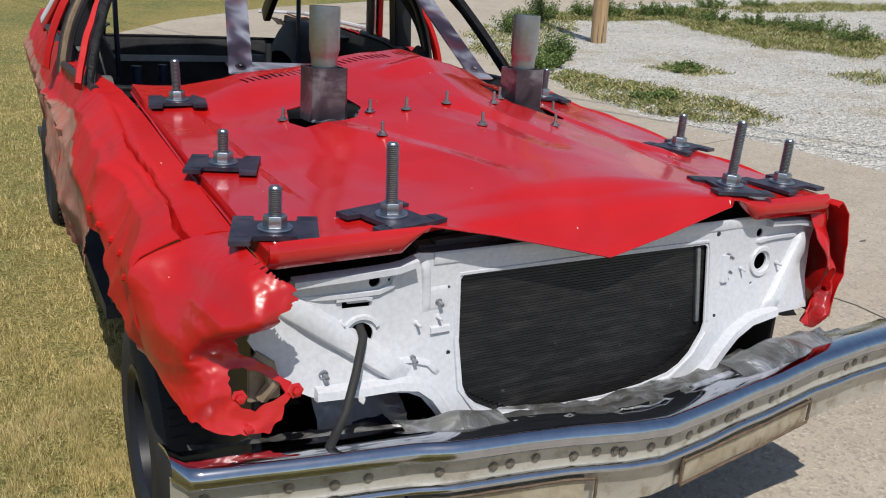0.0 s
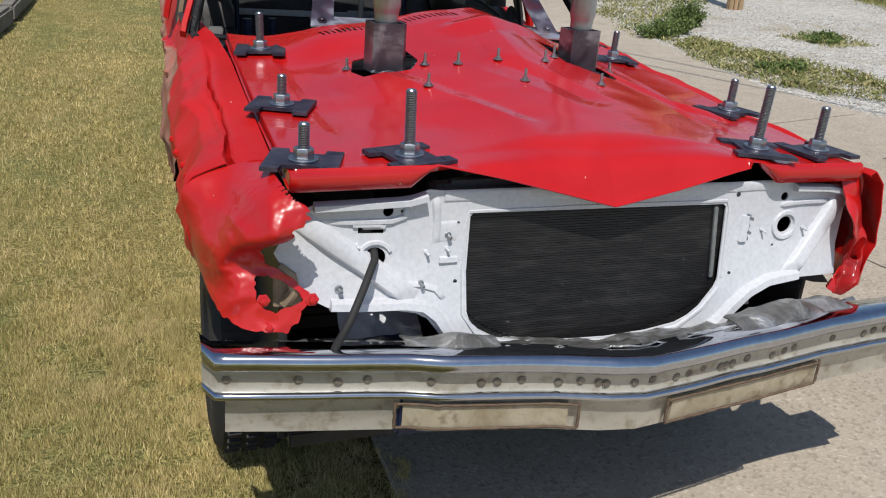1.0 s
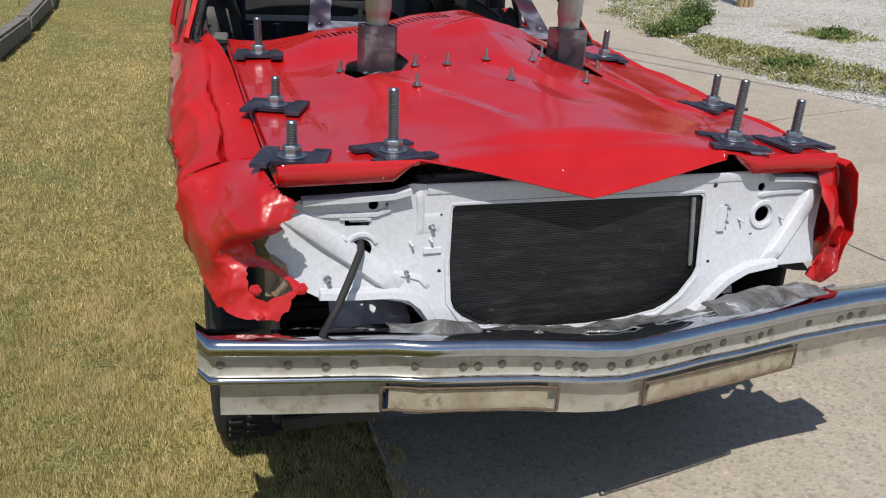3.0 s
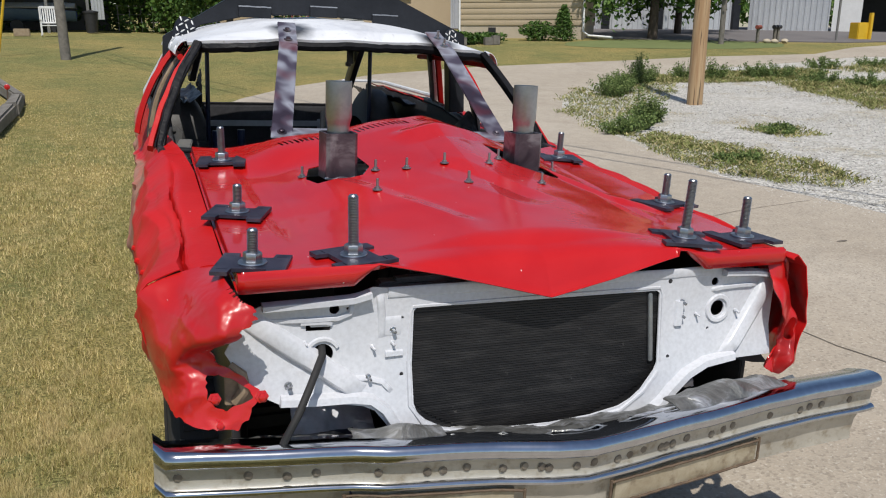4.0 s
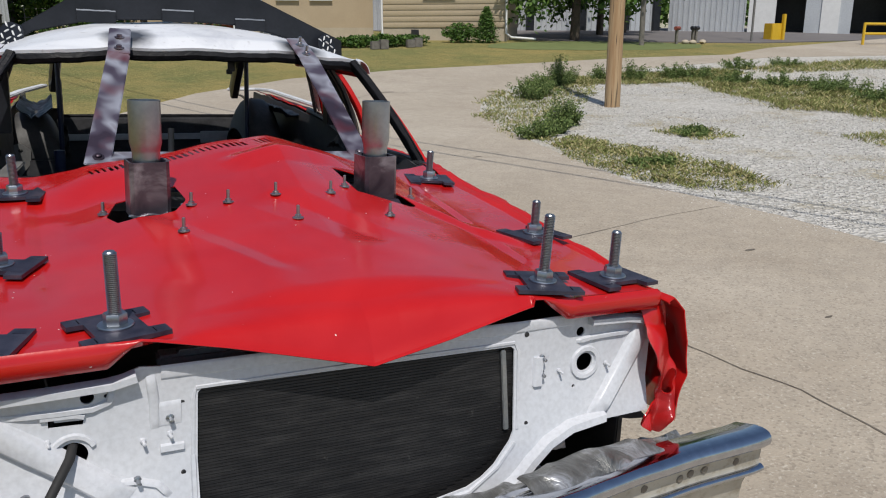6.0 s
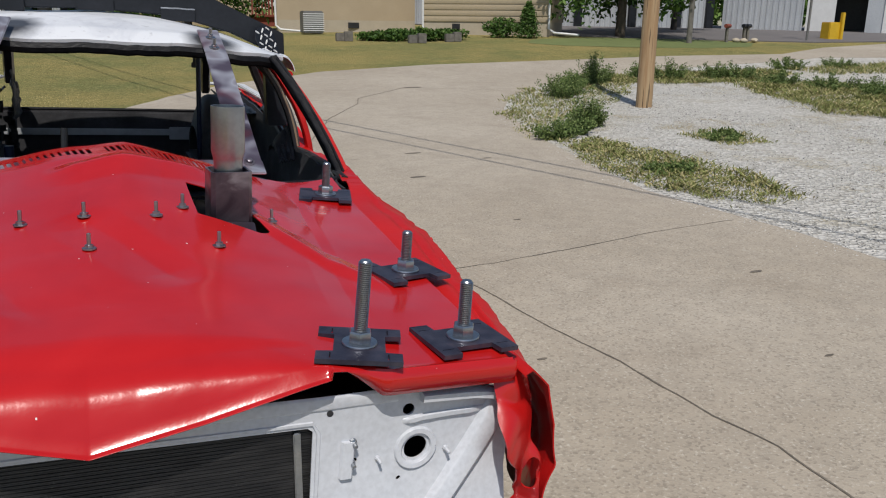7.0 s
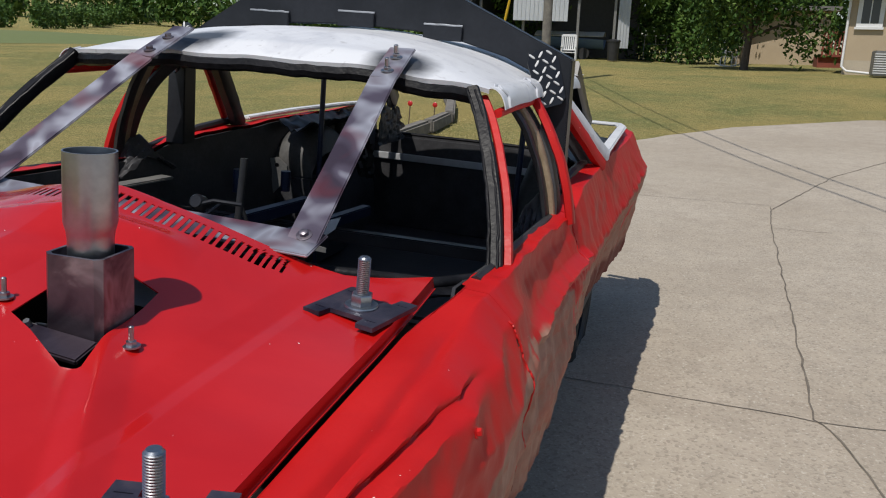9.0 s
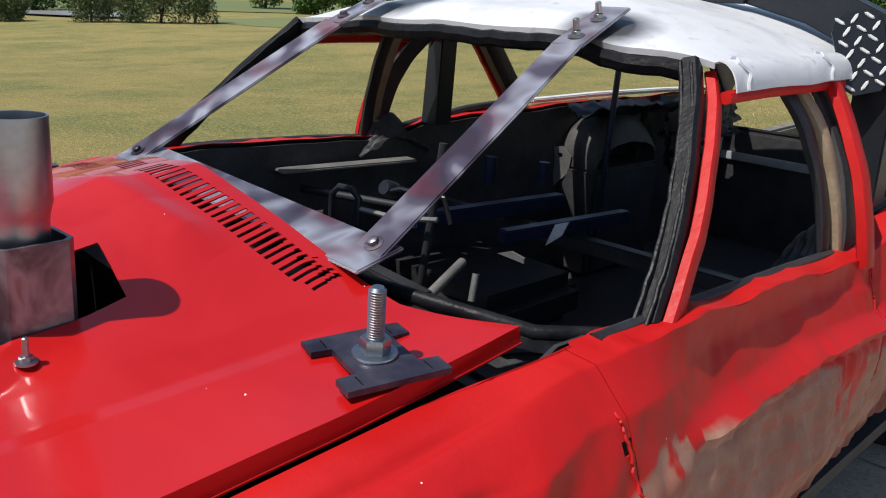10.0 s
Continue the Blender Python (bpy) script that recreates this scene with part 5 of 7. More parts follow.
for x0, x1 in ((-0.43, -0.26), (-0.05, 0.10), (0.30, 0.45)):
    z = roof_z((x0 + x1) / 2, 2.75)
    bm = bmesh.new()
    box(bm, (x0, 2.675, z + 0.002), (x1, 2.690, z + 0.055), None, 0.002)
    part("mounting_tab", bm, BLACK_SATIN, hoop)
    bm = bmesh.new()
    tube(bm, [(x0 + (x1 - x0) * k / 12, 2.680, z + 0.058 + 0.002 * noise.noise(Vector((k, x0, 0)))) for k in range(13)], 0.004, 6)
    part("weld_seam", bm, ZINC, hoop)


GUSSET_AT = {1: (0.785, 2.655, 1.632), -1: (-0.720, 2.645, 1.628)}


def gusset(sx):
    """A rounded tread plate on the bend of the hoop."""
    c = Vector(GUSSET_AT[sx])
    nrm = Vector((sx * 0.52, -0.82, 0.22)).normalized()
    up = Vector((-sx * 0.34, 0.0, 0.94))
    up = (up - nrm * up.dot(nrm)).normalized()
    side = up.cross(nrm)

    def put(u, v, w):
        return c + side * u + up * v + nrm * w

    bm = bmesh.new()
    outl = [(-0.052, -0.085), (-0.060, 0.06), (-0.047, 0.088), (-0.02, 0.10), (0.025, 0.10), (0.052, 0.08), (0.060, 0.05), (0.052, -0.085), (0.03, -0.105), (-0.03, -0.105)]
    sheet(bm, outl, [], 0.006, put)
    g = part("tread_plate", bm, BLACK_SATIN, hoop, "black tread plate with bright diamonds")
    k = 0
    for j in range(7):
        for i in range(3):
            u, v = -0.034 + i * 0.034 + (0.008 if j % 2 else -0.004), -0.085 + j * 0.028
            a = radians(45 if (i + j) % 2 else -45)
            bm = bmesh.new()
            d = Vector((math.cos(a), math.sin(a)))
            n2 = Vector((-d.y, d.x))
            vs = []
            for s, t in ((-1, 0), (-0.6, 0.8), (0.6, 0.8), (1, 0), (0.6, -0.8), (-0.6, -0.8)):
                q = Vector((u, v)) + d * (s * 0.015) + n2 * (t * 0.005)
                vs.append(bm.verts.new(put(q.x, q.y, 0.006)))
            top = [bm.verts.new(Vector(put(u, v, 0.0095)) + (w.co - Vector(put(u, v, 0.006))) * 0.7) for w in vs]
            for m in range(6):
                bm.faces.new((vs[m], vs[(m + 1) % 6], top[(m + 1) % 6], top[m]))
            bm.faces.new(top)
            bmesh.ops.recalc_face_normals(bm, faces=bm.faces[:])
            part("diamond", bm, HOUSE_WHITE, g)


gusset(-1)
gusset(1)

# --- windscreen bars ---
bm = bmesh.new()
bar(bm, (-0.47, 1.335, 1.280), (0.545, 1.318, 1.264), 0.108, 0.008, (0, -0.25, 1))
cross = part("cross_bar", bm, TINTED_SHEEN, car, "heat-tinted flat steel bar behind the hood")


def screen_bar(a, b, c):
    bm = bmesh.new()
    nrm = (0, -0.85, 0.5)
    bar(bm, a, b, 0.082, 0.008, nrm)
    bar(bm, Vector(b) - (Vector(b) - Vector(a)).normalized() * 0.006, c, 0.082, 0.008, (0, -0.2, 1))
    s = part("screen_bar", bm, TINTED_SHEEN, car, "heat-tinted flat steel bar across the open windscreen")
    d = (Vector(c) - Vector(b)).normalized()
    for p, z in ((Vector(b) + d * 0.035, 0.01), (Vector(b) + d * 0.125, 0.01), (Vector(a) + (Vector(b) - Vector(a)).normalized() * 0.045, 0.012)):
        m = Matrix.Translation(p) @ (Vector((0, -0.25, 1)) if z == 0.01 else Vector((0, -0.5, 0.85))).to_track_quat("Z", "Y").to_matrix().to_4x4()
        bm = bmesh.new()
        lathe(bm, [(0.019, 0.003), (0.019, 0.006), (0.012, 0.007)], 18, m)
        lathe(bm, [(0.011, 0.006), (0.011, 0.015), (0.007, 0.017)], 6, m)
        if z == 0.01 and a[0] > 0:
            lathe(bm, [(0.007, 0.018), (0.007, 0.040), (0.004, 0.042)], 8, m)
        part("bar_bolt", bm, ZINC if z == 0.01 and a[0] > 0 else STACK_STEEL, s)
    return s


screen_bar((-0.440, 1.290, 1.258), (-0.314, 1.845, 1.620), (-0.292, 2.03, 1.712))
screen_bar((0.502, 1.303, 1.252), (0.455, 1.890, 1.620), (0.442, 2.07, 1.700))

# --- exhaust stacks ---
for sx, lean in ((-0.330, 0.0), (0.362, 0.02)):
    m = Matrix.Translation((sx, 0.80, 0)) @ pose(0, 0, 0, 0, 0, 4)
    bm = bmesh.new()
    r = 0.0440
    prof = [(r * 0.86, 1.26), (r * 0.86, 1.365), (r * 0.90, 1.378), (r * 1.0, 1.395), (r, 1.515), (r - 0.003, 1.515), (r - 0.003, 1.40), (r * 0.84, 1.37), (r * 0.82, 1.26)]
    lathe(bm, prof, 32, m, True)
    stack = part("exhaust_pipe", bm, TUBE, car, "bare steel exhaust stack through the hood")
    bm = bmesh.new()
    vs = []
    for z0, k in ((1.190, 0.055), (1.345, 0.054)):
        vs.append([bm.verts.new(m @ Vector((cx * k, cy * k, z0))) for cx, cy in ((-1, -0.8), (-0.8, -1), (0.8, -1), (1, -0.8), (1, 0.8), (0.8, 1), (-0.8, 1), (-1, 0.8))])
    inn = [bm.verts.new(m @ Vector((cx * 0.048, cy * 0.048, 1.345))) for cx, cy in ((-1, -0.8), (-0.8, -1), (0.8, -1), (1, -0.8), (1, 0.8), (0.8, 1), (-0.8, 1), (-1, 0.8))]
    low = [bm.verts.new(m @ Vector((cx * 0.048, cy * 0.048, 1.30))) for cx, cy in ((-1, -0.8), (-0.8, -1), (0.8, -1), (1, -0.8), (1, 0.8), (0.8, 1), (-0.8, 1), (-1, 0.8))]
    for ra, rb in ((vs[0], vs[1]), (vs[1], inn), (inn, low)):
        for k in range(8):
            bm.faces.new((ra[k], ra[(k + 1) % 8], rb[(k + 1) % 8], rb[k]))
    bm.faces.new(low)
    bm.faces.new(vs[0][::-1])
    bmesh.ops.recalc_face_normals(bm, faces=bm.faces[:])
    part("stack_box", bm, STACK_STEEL, stack, "heat-tinted square collar")
    bm = bmesh.new()
    dz = 0.0 if sx > 0 else -0.11
    bar(bm, (sx - 0.09, 0.722, 1.205 + dz), (sx + 0.06, 0.718, 1.196 + dz), 0.055, 0.012, (0, -0.3, 1))
    part("manifold_flange", bm, STACK_STEEL, stack, "heat-tinted flange below the collar")
    bm = bmesh.new()
    tube(bm, [(sx + 0.056 * math.cos(k) , 0.738, 1.195 + 0.003 * math.sin(k * 5)) for k in np.linspace(math.pi, 0, 16)], 0.0045, 6)
    part("weld_seam", bm, ZINC, stack)
    bm = bmesh.new()
    tube(bm, [(sx - 0.055, 0.80, 1.165 + 0.5 * dz), (sx - 0.10, 0.79, 1.170 + 0.5 * dz), (sx - 0.13, 0.76, 1.13 + 0.5 * dz), (sx - 0.15, 0.70, 1.05 + 0.5 * dz)], 0.030, 12)
    part("manifold_pipe", bm, STACK_STEEL, stack)
    bm = bmesh.new()
    lathe(bm, [(0.012, 0), (0.012, 0.012), (0.006, 0.012), (0.006, 0.03)], 6, Matrix.Translation((sx + (0.085 if sx < 0 else -0.075), 0.745, 1.20)) @ pose(0, 0, 0, 30, 0, 0))
    part("manifold_bolt", bm, ZINC, stack)


# --- hood hold-downs ---
def holddown(x, y, height_, yaw, kind=0):
    z = hood_z(x, y)
    zx = (hood_z(x + 0.06, y) - hood_z(x - 0.06, y)) / 0.12
    zy = (hood_z(x, y + 0.06) - hood_z(x, y - 0.06)) / 0.12
    up = Vector((-zx * 0.35, -zy * 0.35, 1)).normalized()
    m = Matrix.Translation((x, y, z + 0.004)) @ Vector((0, 0, 1)).rotation_difference(up).to_matrix().to_4x4() @ Matrix.Rotation(radians(yaw), 4, "Z")
    a, b, c = 0.084, 0.082, 0.050
    outl = [(-a, -b), (-a + 0.040, -b), (-a + 0.043, -c), (a - 0.043, -c), (a - 0.040, -b), (a, -b), (a, b), (a - 0.040, b), (a - 0.043, c), (-a + 0.043, c), (-a + 0.040, b), (-a, b)]
    slits = [[(sx * 0.062 - 0.013, sy * 0.055 - 0.0014), (sx * 0.062 + 0.013, sy * 0.055 - 0.0014), (sx * 0.062 + 0.013, sy * 0.055 + 0.0014), (sx * 0.062 - 0.013, sy * 0.055 + 0.0014)] for sx in (-1, 1) for sy in (-1, 1)]
    bm = bmesh.new()
    sheet(bm, outl, slits, 0.0095, lambda u, v, w: m @ Vector((u, v, w)))
    p = part("hold_down_plate", bm, PLATE, car, "blued steel plate with a tall threaded rod on the hood", 30)
    bm = bmesh.new()
    lathe(bm, [(0.015, 0.0095), (0.034, 0.0095), (0.035, 0.012), (0.034, 0.0145), (0.018, 0.0150)], 28, m)
    part("washer", bm, ZINC, p)
    bm = bmesh.new()
    lathe(bm, [(0.0225, 0.0145), (0.0235, 0.0165), (0.0235, 0.0345), (0.0215, 0.0375), (0.013, 0.0378)], 6, m)
    part("nut", bm, ZINC, p, "hexagon nut", )
    bm = bmesh.new()
    prof = [(0.0105, 0.030)]
    zz = 0.036
    while zz < height_:
        prof += [(0.0108, zz), (0.0136, zz + 0.0017), (0.0136, zz + 0.0022), (0.0108, zz + 0.0039)]
        zz += 0.0040
    prof += [(0.0118, zz), (0.0095, zz + 0.003)]
    lathe(bm, prof, 16, m)
    part("threaded_rod", bm, ZINC, p, "zinc threaded rod", 28)
    return p


for x, y, h, yaw in ((-0.679, 1.134, 0.125, -10), (-0.701, 0.492, 0.085, -20), (-0.723, 0.006, 0.092, -18), (-0.476, 0.0, 0.158, 103), (0.752, 0.438, 0.108, 14), (0.506, -0.012, 0.176, 74), (0.732, 0.006, 0.126, 6), (0.718, 1.165, 0.112, -13)):
    holddown(x, y, h, yaw)

for x, y in ((-0.451, 0.805), (-0.274, 0.502), (-0.131, 0.654), (0.006, 0.663), (0.02, 0.472), (0.17, 0.66), (0.304, 0.514), (0.472, 0.762), (-0.225, 0.70), (0.238, 0.735)):
    z = hood_z(x, y)
    m = Matrix.Translation((x, y, z)) @ pose(0, 0, 0, 0, 0, (x * 911) % 60)
    bm = bmesh.new()
    lathe(bm, [(0.0155, 0.001), (0.0155, 0.004), (0.011, 0.0045)], 16, m)
    lathe(bm, [(0.0095, 0.004), (0.0095, 0.011), (0.005, 0.012)], 6, m)
    lathe(bm, [(0.0048, 0.011), (0.0048, 0.036), (0.0030, 0.0375)], 8, m)
    part("hood_stud", bm, ZINC, car, "small zinc bolt with washer", 40)

# --- inside the cabin ---
bm = bmesh.new()
box(bm, (-0.88, 1.34, 0.45), (0.88, 1.40, 1.13), None, 0.01)
part("firewall", bm, INNER, car)
bm = bmesh.new()
box(bm, (-0.86, 4.86, 0.46), (0.86, 4.92, 1.10), None, 0.015)
part("rear_bulkhead", bm, INNER, car, "black sheet behind the cabin")
bm = bmesh.new()
box(bm, (-0.80, 4.84, 0.93), (0.50, 4.858, 0.975), None, 0.004)
part("rear_strip", bm, SHEET_METAL, car, "bare metal strip across the bulkhead")
bm = bmesh.new()
tube(bm, [(-0.86, 4.88, 1.105), (0.0, 4.88, 1.108), (0.86, 4.88, 1.105)], 0.010, 8)
part("bulkhead_edge", bm, CAULK, car)
for sx in (-1, 1):                                # rear wheel tubs
    cy, rad, z0, top = (3.82, 0.25, 0.98, 0.24) if sx < 0 else (3.95, 0.34, 0.90, 0.40)
    bm = grid(14, 24, lambda u, v: Vector((sx * (0.80 - 0.26 * u), cy + rad * math.cos(v * math.pi), z0 + top * (1 - 0.5 * (2 * u - 1) ** 4) * math.sin(v * math.pi) ** 0.8 + 0.004 * ridged(u * 2, v * 3, sx, 3.0))), 0.01)
    part("wheel_tub", bm, DUSTY, car, "dusty rounded rear wheel tub")
    bm = bmesh.new()
    box(bm, (min(sx * 0.52, sx * 0.84), cy - rad - 0.02, 0.48), (max(sx * 0.52, sx * 0.84), cy + rad + 0.02, z0 + 0.01), None, 0.02)
    part("tub_face", bm, INNER, car)
bm = bmesh.new()
box(bm, (-0.80, 2.45, 0.50), (-0.16, 3.05, 0.70), None, 0.06)
part("driver_seat", bm, DARK_CLOTH, car, "low black seat base")


def cut_plate(pts, hole, place, material, label):
    bm = bmesh.new()
    sheet(bm, pts, hole, 0.006, place)
    part("bracket_plate", bm, material, car, label)


cut_plate([(-0.09, -0.14), (-0.02, -0.16), (0.06, -0.05), (0.065, 0.03), (0.02, 0.075), (-0.05, 0.06)], [circle(0.015, 0.03, 0.012, 10)], lambda u, v, w: (-0.75 + u * 1.05, 3.53 + u * 0.36 + w, 1.0 + v * 0.96), GREY_METAL, "bare metal bracket plate")
cut_plate([(-0.03, -0.05), (0.03, 0.0), (0.05, 0.05), (0.0, 0.03)], [], lambda u, v, w: (0.04 + u, 2.50 + w, 1.0 + v), HOUSE_WHITE, "pale sheet scrap")
cut_plate([(-0.05, 0.0), (0.0, 0.02), (0.05, 0.012), (0.05, -0.004)], [], lambda u, v, w: (0.13 + u, 2.18 + w, 1.0 + v), GREY_METAL, "pale sheet scrap")
for a, b, w, h, mat_, nm in (((-0.78, 1.98, 1.10), (-0.72, 2.56, 1.10), 0.07, 0.012, GREY_METAL, "door_ledge"), ((-0.32, 2.20, 1.00), (-0.24, 2.90, 1.00), 0.05, 0.05, BLUE_BAR, "cage_bar"), ((-0.05, 2.35, 0.99), (0.02, 2.95, 0.99), 0.045, 0.045, BLUE_BAR, "cage_bar"),
                             ((-0.80, 2.62, 0.94), (0.80, 2.70, 0.94), 0.05, 0.05, BLACK, "cage_bar"), ((-0.42, 1.80, 1.00), (0.20, 1.78, 0.98), 0.05, 0.04, BLACK, "dash_rail")):
    bm = bmesh.new()
    bar(bm, a, b, w, h, (0, 0, 1), 0.005)
    part(nm, bm, mat_, car)
for a, b, r, mat_, nm in (((-0.12, 2.05, 0.70), (-0.10, 2.10, 1.30), 0.013, BLACK, "shift_lever"), ((0.545, 3.60, 0.5), (0.545, 3.60, 1.70), 0.014, BLUE_BAR, "upright_bar"), ((-0.52, 3.60, 0.5), (-0.52, 3.60, 1.68), 0.014, BLUE_BAR, "upright_bar"),
                          ((-0.54, 2.82, 1.02), (-0.54, 2.82, 1.12), 0.026, BLUE_BAR, "cage_stub"), ((-0.39, 2.97, 1.02), (-0.39, 2.97, 1.11), 0.022, BLUE_BAR, "cage_stub"), ((0.17, 1.81, 0.97), (0.08, 2.03, 1.00), 0.014, GREY_METAL, "bolt_shaft"),
                          ((0.20, 1.95, 0.94), (0.19, 1.97, 1.01), 0.010, GREY_METAL, "bolt_shaft"), ((-0.80, 2.10, 1.02), (-0.35, 2.20, 1.04), 0.014, BLACK, "wiper_link")):
    bm = bmesh.new()
    tube(bm, [a, b], r, 12)
    part(nm, bm, mat_, car)
bm = bmesh.new()
tube(bm, [(-0.36, 1.90, 1.02), (-0.36, 1.90, 1.12), (-0.34, 1.91, 1.145), (-0.29, 1.92, 1.145), (-0.27, 1.93, 1.12), (-0.27, 1.93, 1.02)], 0.011, 8)
part("pedal_bracket", bm, BLACK_SATIN, car)
bm = bmesh.new()
tube(bm, [(-0.27, 1.93, 1.09), (-0.15, 1.98, 1.08), (-0.02, 2.02, 1.10)], 0.008, 8)
part("wiring_tube", bm, GREY_METAL, car)
bm = bmesh.new()
tube(bm, [(-0.25, 2.10, 1.08), (-0.20, 2.14, 1.13), (-0.14, 2.16, 1.12), (-0.12, 2.18, 1.04)], 0.008, 8)
part("wiring_tube", bm, BLACK, car)

bm = grid(40, 24, lambda u, v: Vector((-0.50 + 0.02 * ridged(u * 3, v * 3, 2.0, 3.0), 4.40 + 0.50 * u, 1.07 + (0.33 - 0.16 * u) * v)), 0.006, lambda u, v: v < 0.9 + 0.25 * noise.noise(Vector((u * 9, v * 3, 5.0))) and u < 0.82 + 0.35 * noise.noise(Vector((v * 6, u * 3, 9.0))), 2)
part("tail_lining", bm, DUSTY, car, "torn black lining beside the tail opening", 50)
bm = bmesh.new()                                  # linkage beside the pedal bracket
lathe(bm, [(0.020, -0.03), (0.026, -0.02), (0.026, 0.02), (0.020, 0.03)], 12, Matrix.Translation((-0.20, 1.99, 1.155)) @ pose(0, 0, 0, 70, 20, 0))
tube(bm, [(-0.20, 1.97, 1.15), (-0.14, 1.98, 1.17), (-0.06, 2.02, 1.16)], 0.007, 8)
part("linkage", bm, BLACK_SATIN, car)
bm = bmesh.new()
tube(bm, [(-0.60, 1.82, 0.99), (-0.47, 1.84, 1.03), (-0.37, 1.88, 1.06)], 0.010, 8)
part("hose", bm, RUBBER, car)
for x, y, z, sx_, sz, yaw in ((-0.62, 4.05, 1.08, 0.10, 0.15, 20), (-0.55, 4.28, 1.00, 0.08, 0.12, -15), (-0.60, 4.20, 1.15, 0.03, 0.07, 0)):
    m = Matrix.Translation((x, y, z)) @ pose(0, 0, 0, 12, 0, yaw)
    bm = grid(10, 12, lambda u, v: m @ Vector(((u - 0.5) * 2 * sx_, 0.03 * ridged(u * 2, v * 2, x, 3.0), (v - 0.5) * 2 * sz)), 0.004, lambda u, v: noise.noise(Vector((u * 4, v * 4, x * 9))) < 0.22)
    part("torn_panel", bm, DUSTY, car, "torn dusty sheet metal inside the quarter", 50)
bm = bmesh.new()                                  # pale plates left on the bulkhead
box(bm, (0.45, 4.835, 0.90), (0.74, 4.852, 0.99), None, 0.004)
part("bulkhead_plate", bm, SHEET_METAL, car)
for sx in (-1, 1):                                # shoulders where the pillars meet the ledge
    bm = grid(16, 20, lambda u, v: Vector((sx * (0.86 - 0.07 * u), 2.36 + 0.36 * v, 1.12 + 0.14 * math.sin(v * math.pi) ** 1.5 * (1 - 0.6 * u) + 0.02 * ridged(u * 2, v * 3, sx, 2.5))), 0.006)
    part("pillar_foot", bm, INNER, car)

# --- tail ---
for pts in (((0.950, 3.38, 1.292), (0.940, 4.0, 1.305), (0.930, 4.60, 1.318), (0.885, 4.84, 1.312), (0.68, 4.90, 1.306)),
            ((-0.865, 3.42, 1.272), (-0.83, 3.9, 1.290), (-0.735, 4.35, 1.308), (-0.60, 4.75, 1.325))):
    for a, b in zip(pts, pts[1:]):
        bm = bmesh.new()
        bar(bm, a, Vector(b) + (Vector(b) - Vector(a)).normalized() * 0.012, 0.050, 0.020, (0, 0, 1), 0.006)
        part("trunk_flange", bm, WHITE_ROOF, car, "white trunk edge")
for y0, y1, x0, x1 in ((3.55, 4.82, 0.74, 0.925), (3.55, 4.62, -0.74, -0.56)):          # the gutter inside the rear edge
    bm = grid(10, 40, lambda u, v: Vector((x0 + (x1 - x0) * u, y0 + (y1 - y0) * v, 1.27 - 0.05 * math.sin(u * math.pi) + 0.02 * ridged(u * 2, v * 5, x0, 3.0))), 0.006)
    part("trunk_gutter", bm, BLACK_SATIN, car, "black dented gutter")
bm = bmesh.new()                                  # bracket left hanging from the rear roof edge
box(bm, (0.585, 4.40, 1.46), (0.635, 4.42, 1.63), None, 0.004)
box(bm, (0.575, 4.395, 1.44), (0.615, 4.425, 1.475), None, 0.004)
part("hanging_bracket", bm, BLACK, car)
part("tail_panel", grid(60, 20, lambda u, v: Vector((-0.74 + 1.72 * u, 4.96 - 0.04 * ridged(u * 4, v * 2, 2, 3.0), 0.70 + 0.40 * v)), 0.004), RED_WORN, car, "crumpled tail panel", 60)
FIT = Matrix()


# ---- the surroundings ----
def at(x, y, dz=0.0):
    return Vector((x, y, height(x, y) + dz))


def utility_pole(x, y, r, h, lean, label, material):
    bm = bmesh.new()
    p = at(x, y, -0.3)
    tube(bm, [p + Vector((lean * k / 8 * h, 0.01 * math.sin(k), h * k / 8)) for k in range(9)], r, 18, True, r * 0.78)
    return tagged(part("utility_pole", bm, material), label, "utility pole")


utility_pole(8.50, 10.35, 0.140, 9.5, 0.004, "tan wooden utility pole standing in gravel", POLE_WOOD)
utility_pole(-2.68, 21.25, 0.125, 9.0, -0.004, "weathered grey wooden pole on the lawn", GREY_WOOD)
utility_pole(19.42, 23.27, 0.10, 8.5, 0.0, "slim grey pole beside the far drive", GREY_WOOD)

# driveway joints and cracks
def crack(pts, w, name="driveway_joint"):
    bm = bmesh.new()
    rows = []
    fine = []
    for (x1, y1), (x2, y2) in zip(pts, pts[1:]):
        n = max(2, int(math.hypot(x2 - x1, y2 - y1) / 0.09))
        fine += [(x1 + (x2 - x1) * k / n, y1 + (y2 - y1) * k / n) for k in range(n)]
    fine.append(pts[-1])
    for i, (x, y) in enumerate(fine):
        a, b = Vector(fine[max(i - 1, 0)]), Vector(fine[min(i + 1, len(fine) - 1)])
        d = (b - a).normalized()
        n2 = Vector((-d.y, d.x))
        j = 0.018 * noise.noise(Vector((x * 4, y * 4, 1))) + 0.01 * noise.noise(Vector((x * 17, y * 17, 1)))
        ww = w * 0.7 * (0.45 + 0.6 * abs(noise.noise(Vector((x * 3, y * 3, 9)))))
        rows.append([bm.verts.new(at(*(Vector((x, y)) + n2 * (j + s * ww)), 0.0035)) for s in (-1, 1)])
    for a, b in zip(rows, rows[1:]):
        bm.faces.new((a[0], a[1], b[1], b[0]))
    bmesh.ops.recalc_face_normals(bm, faces=bm.faces[:])
    part(name, bm, TAR, drive, "dark filled crack")


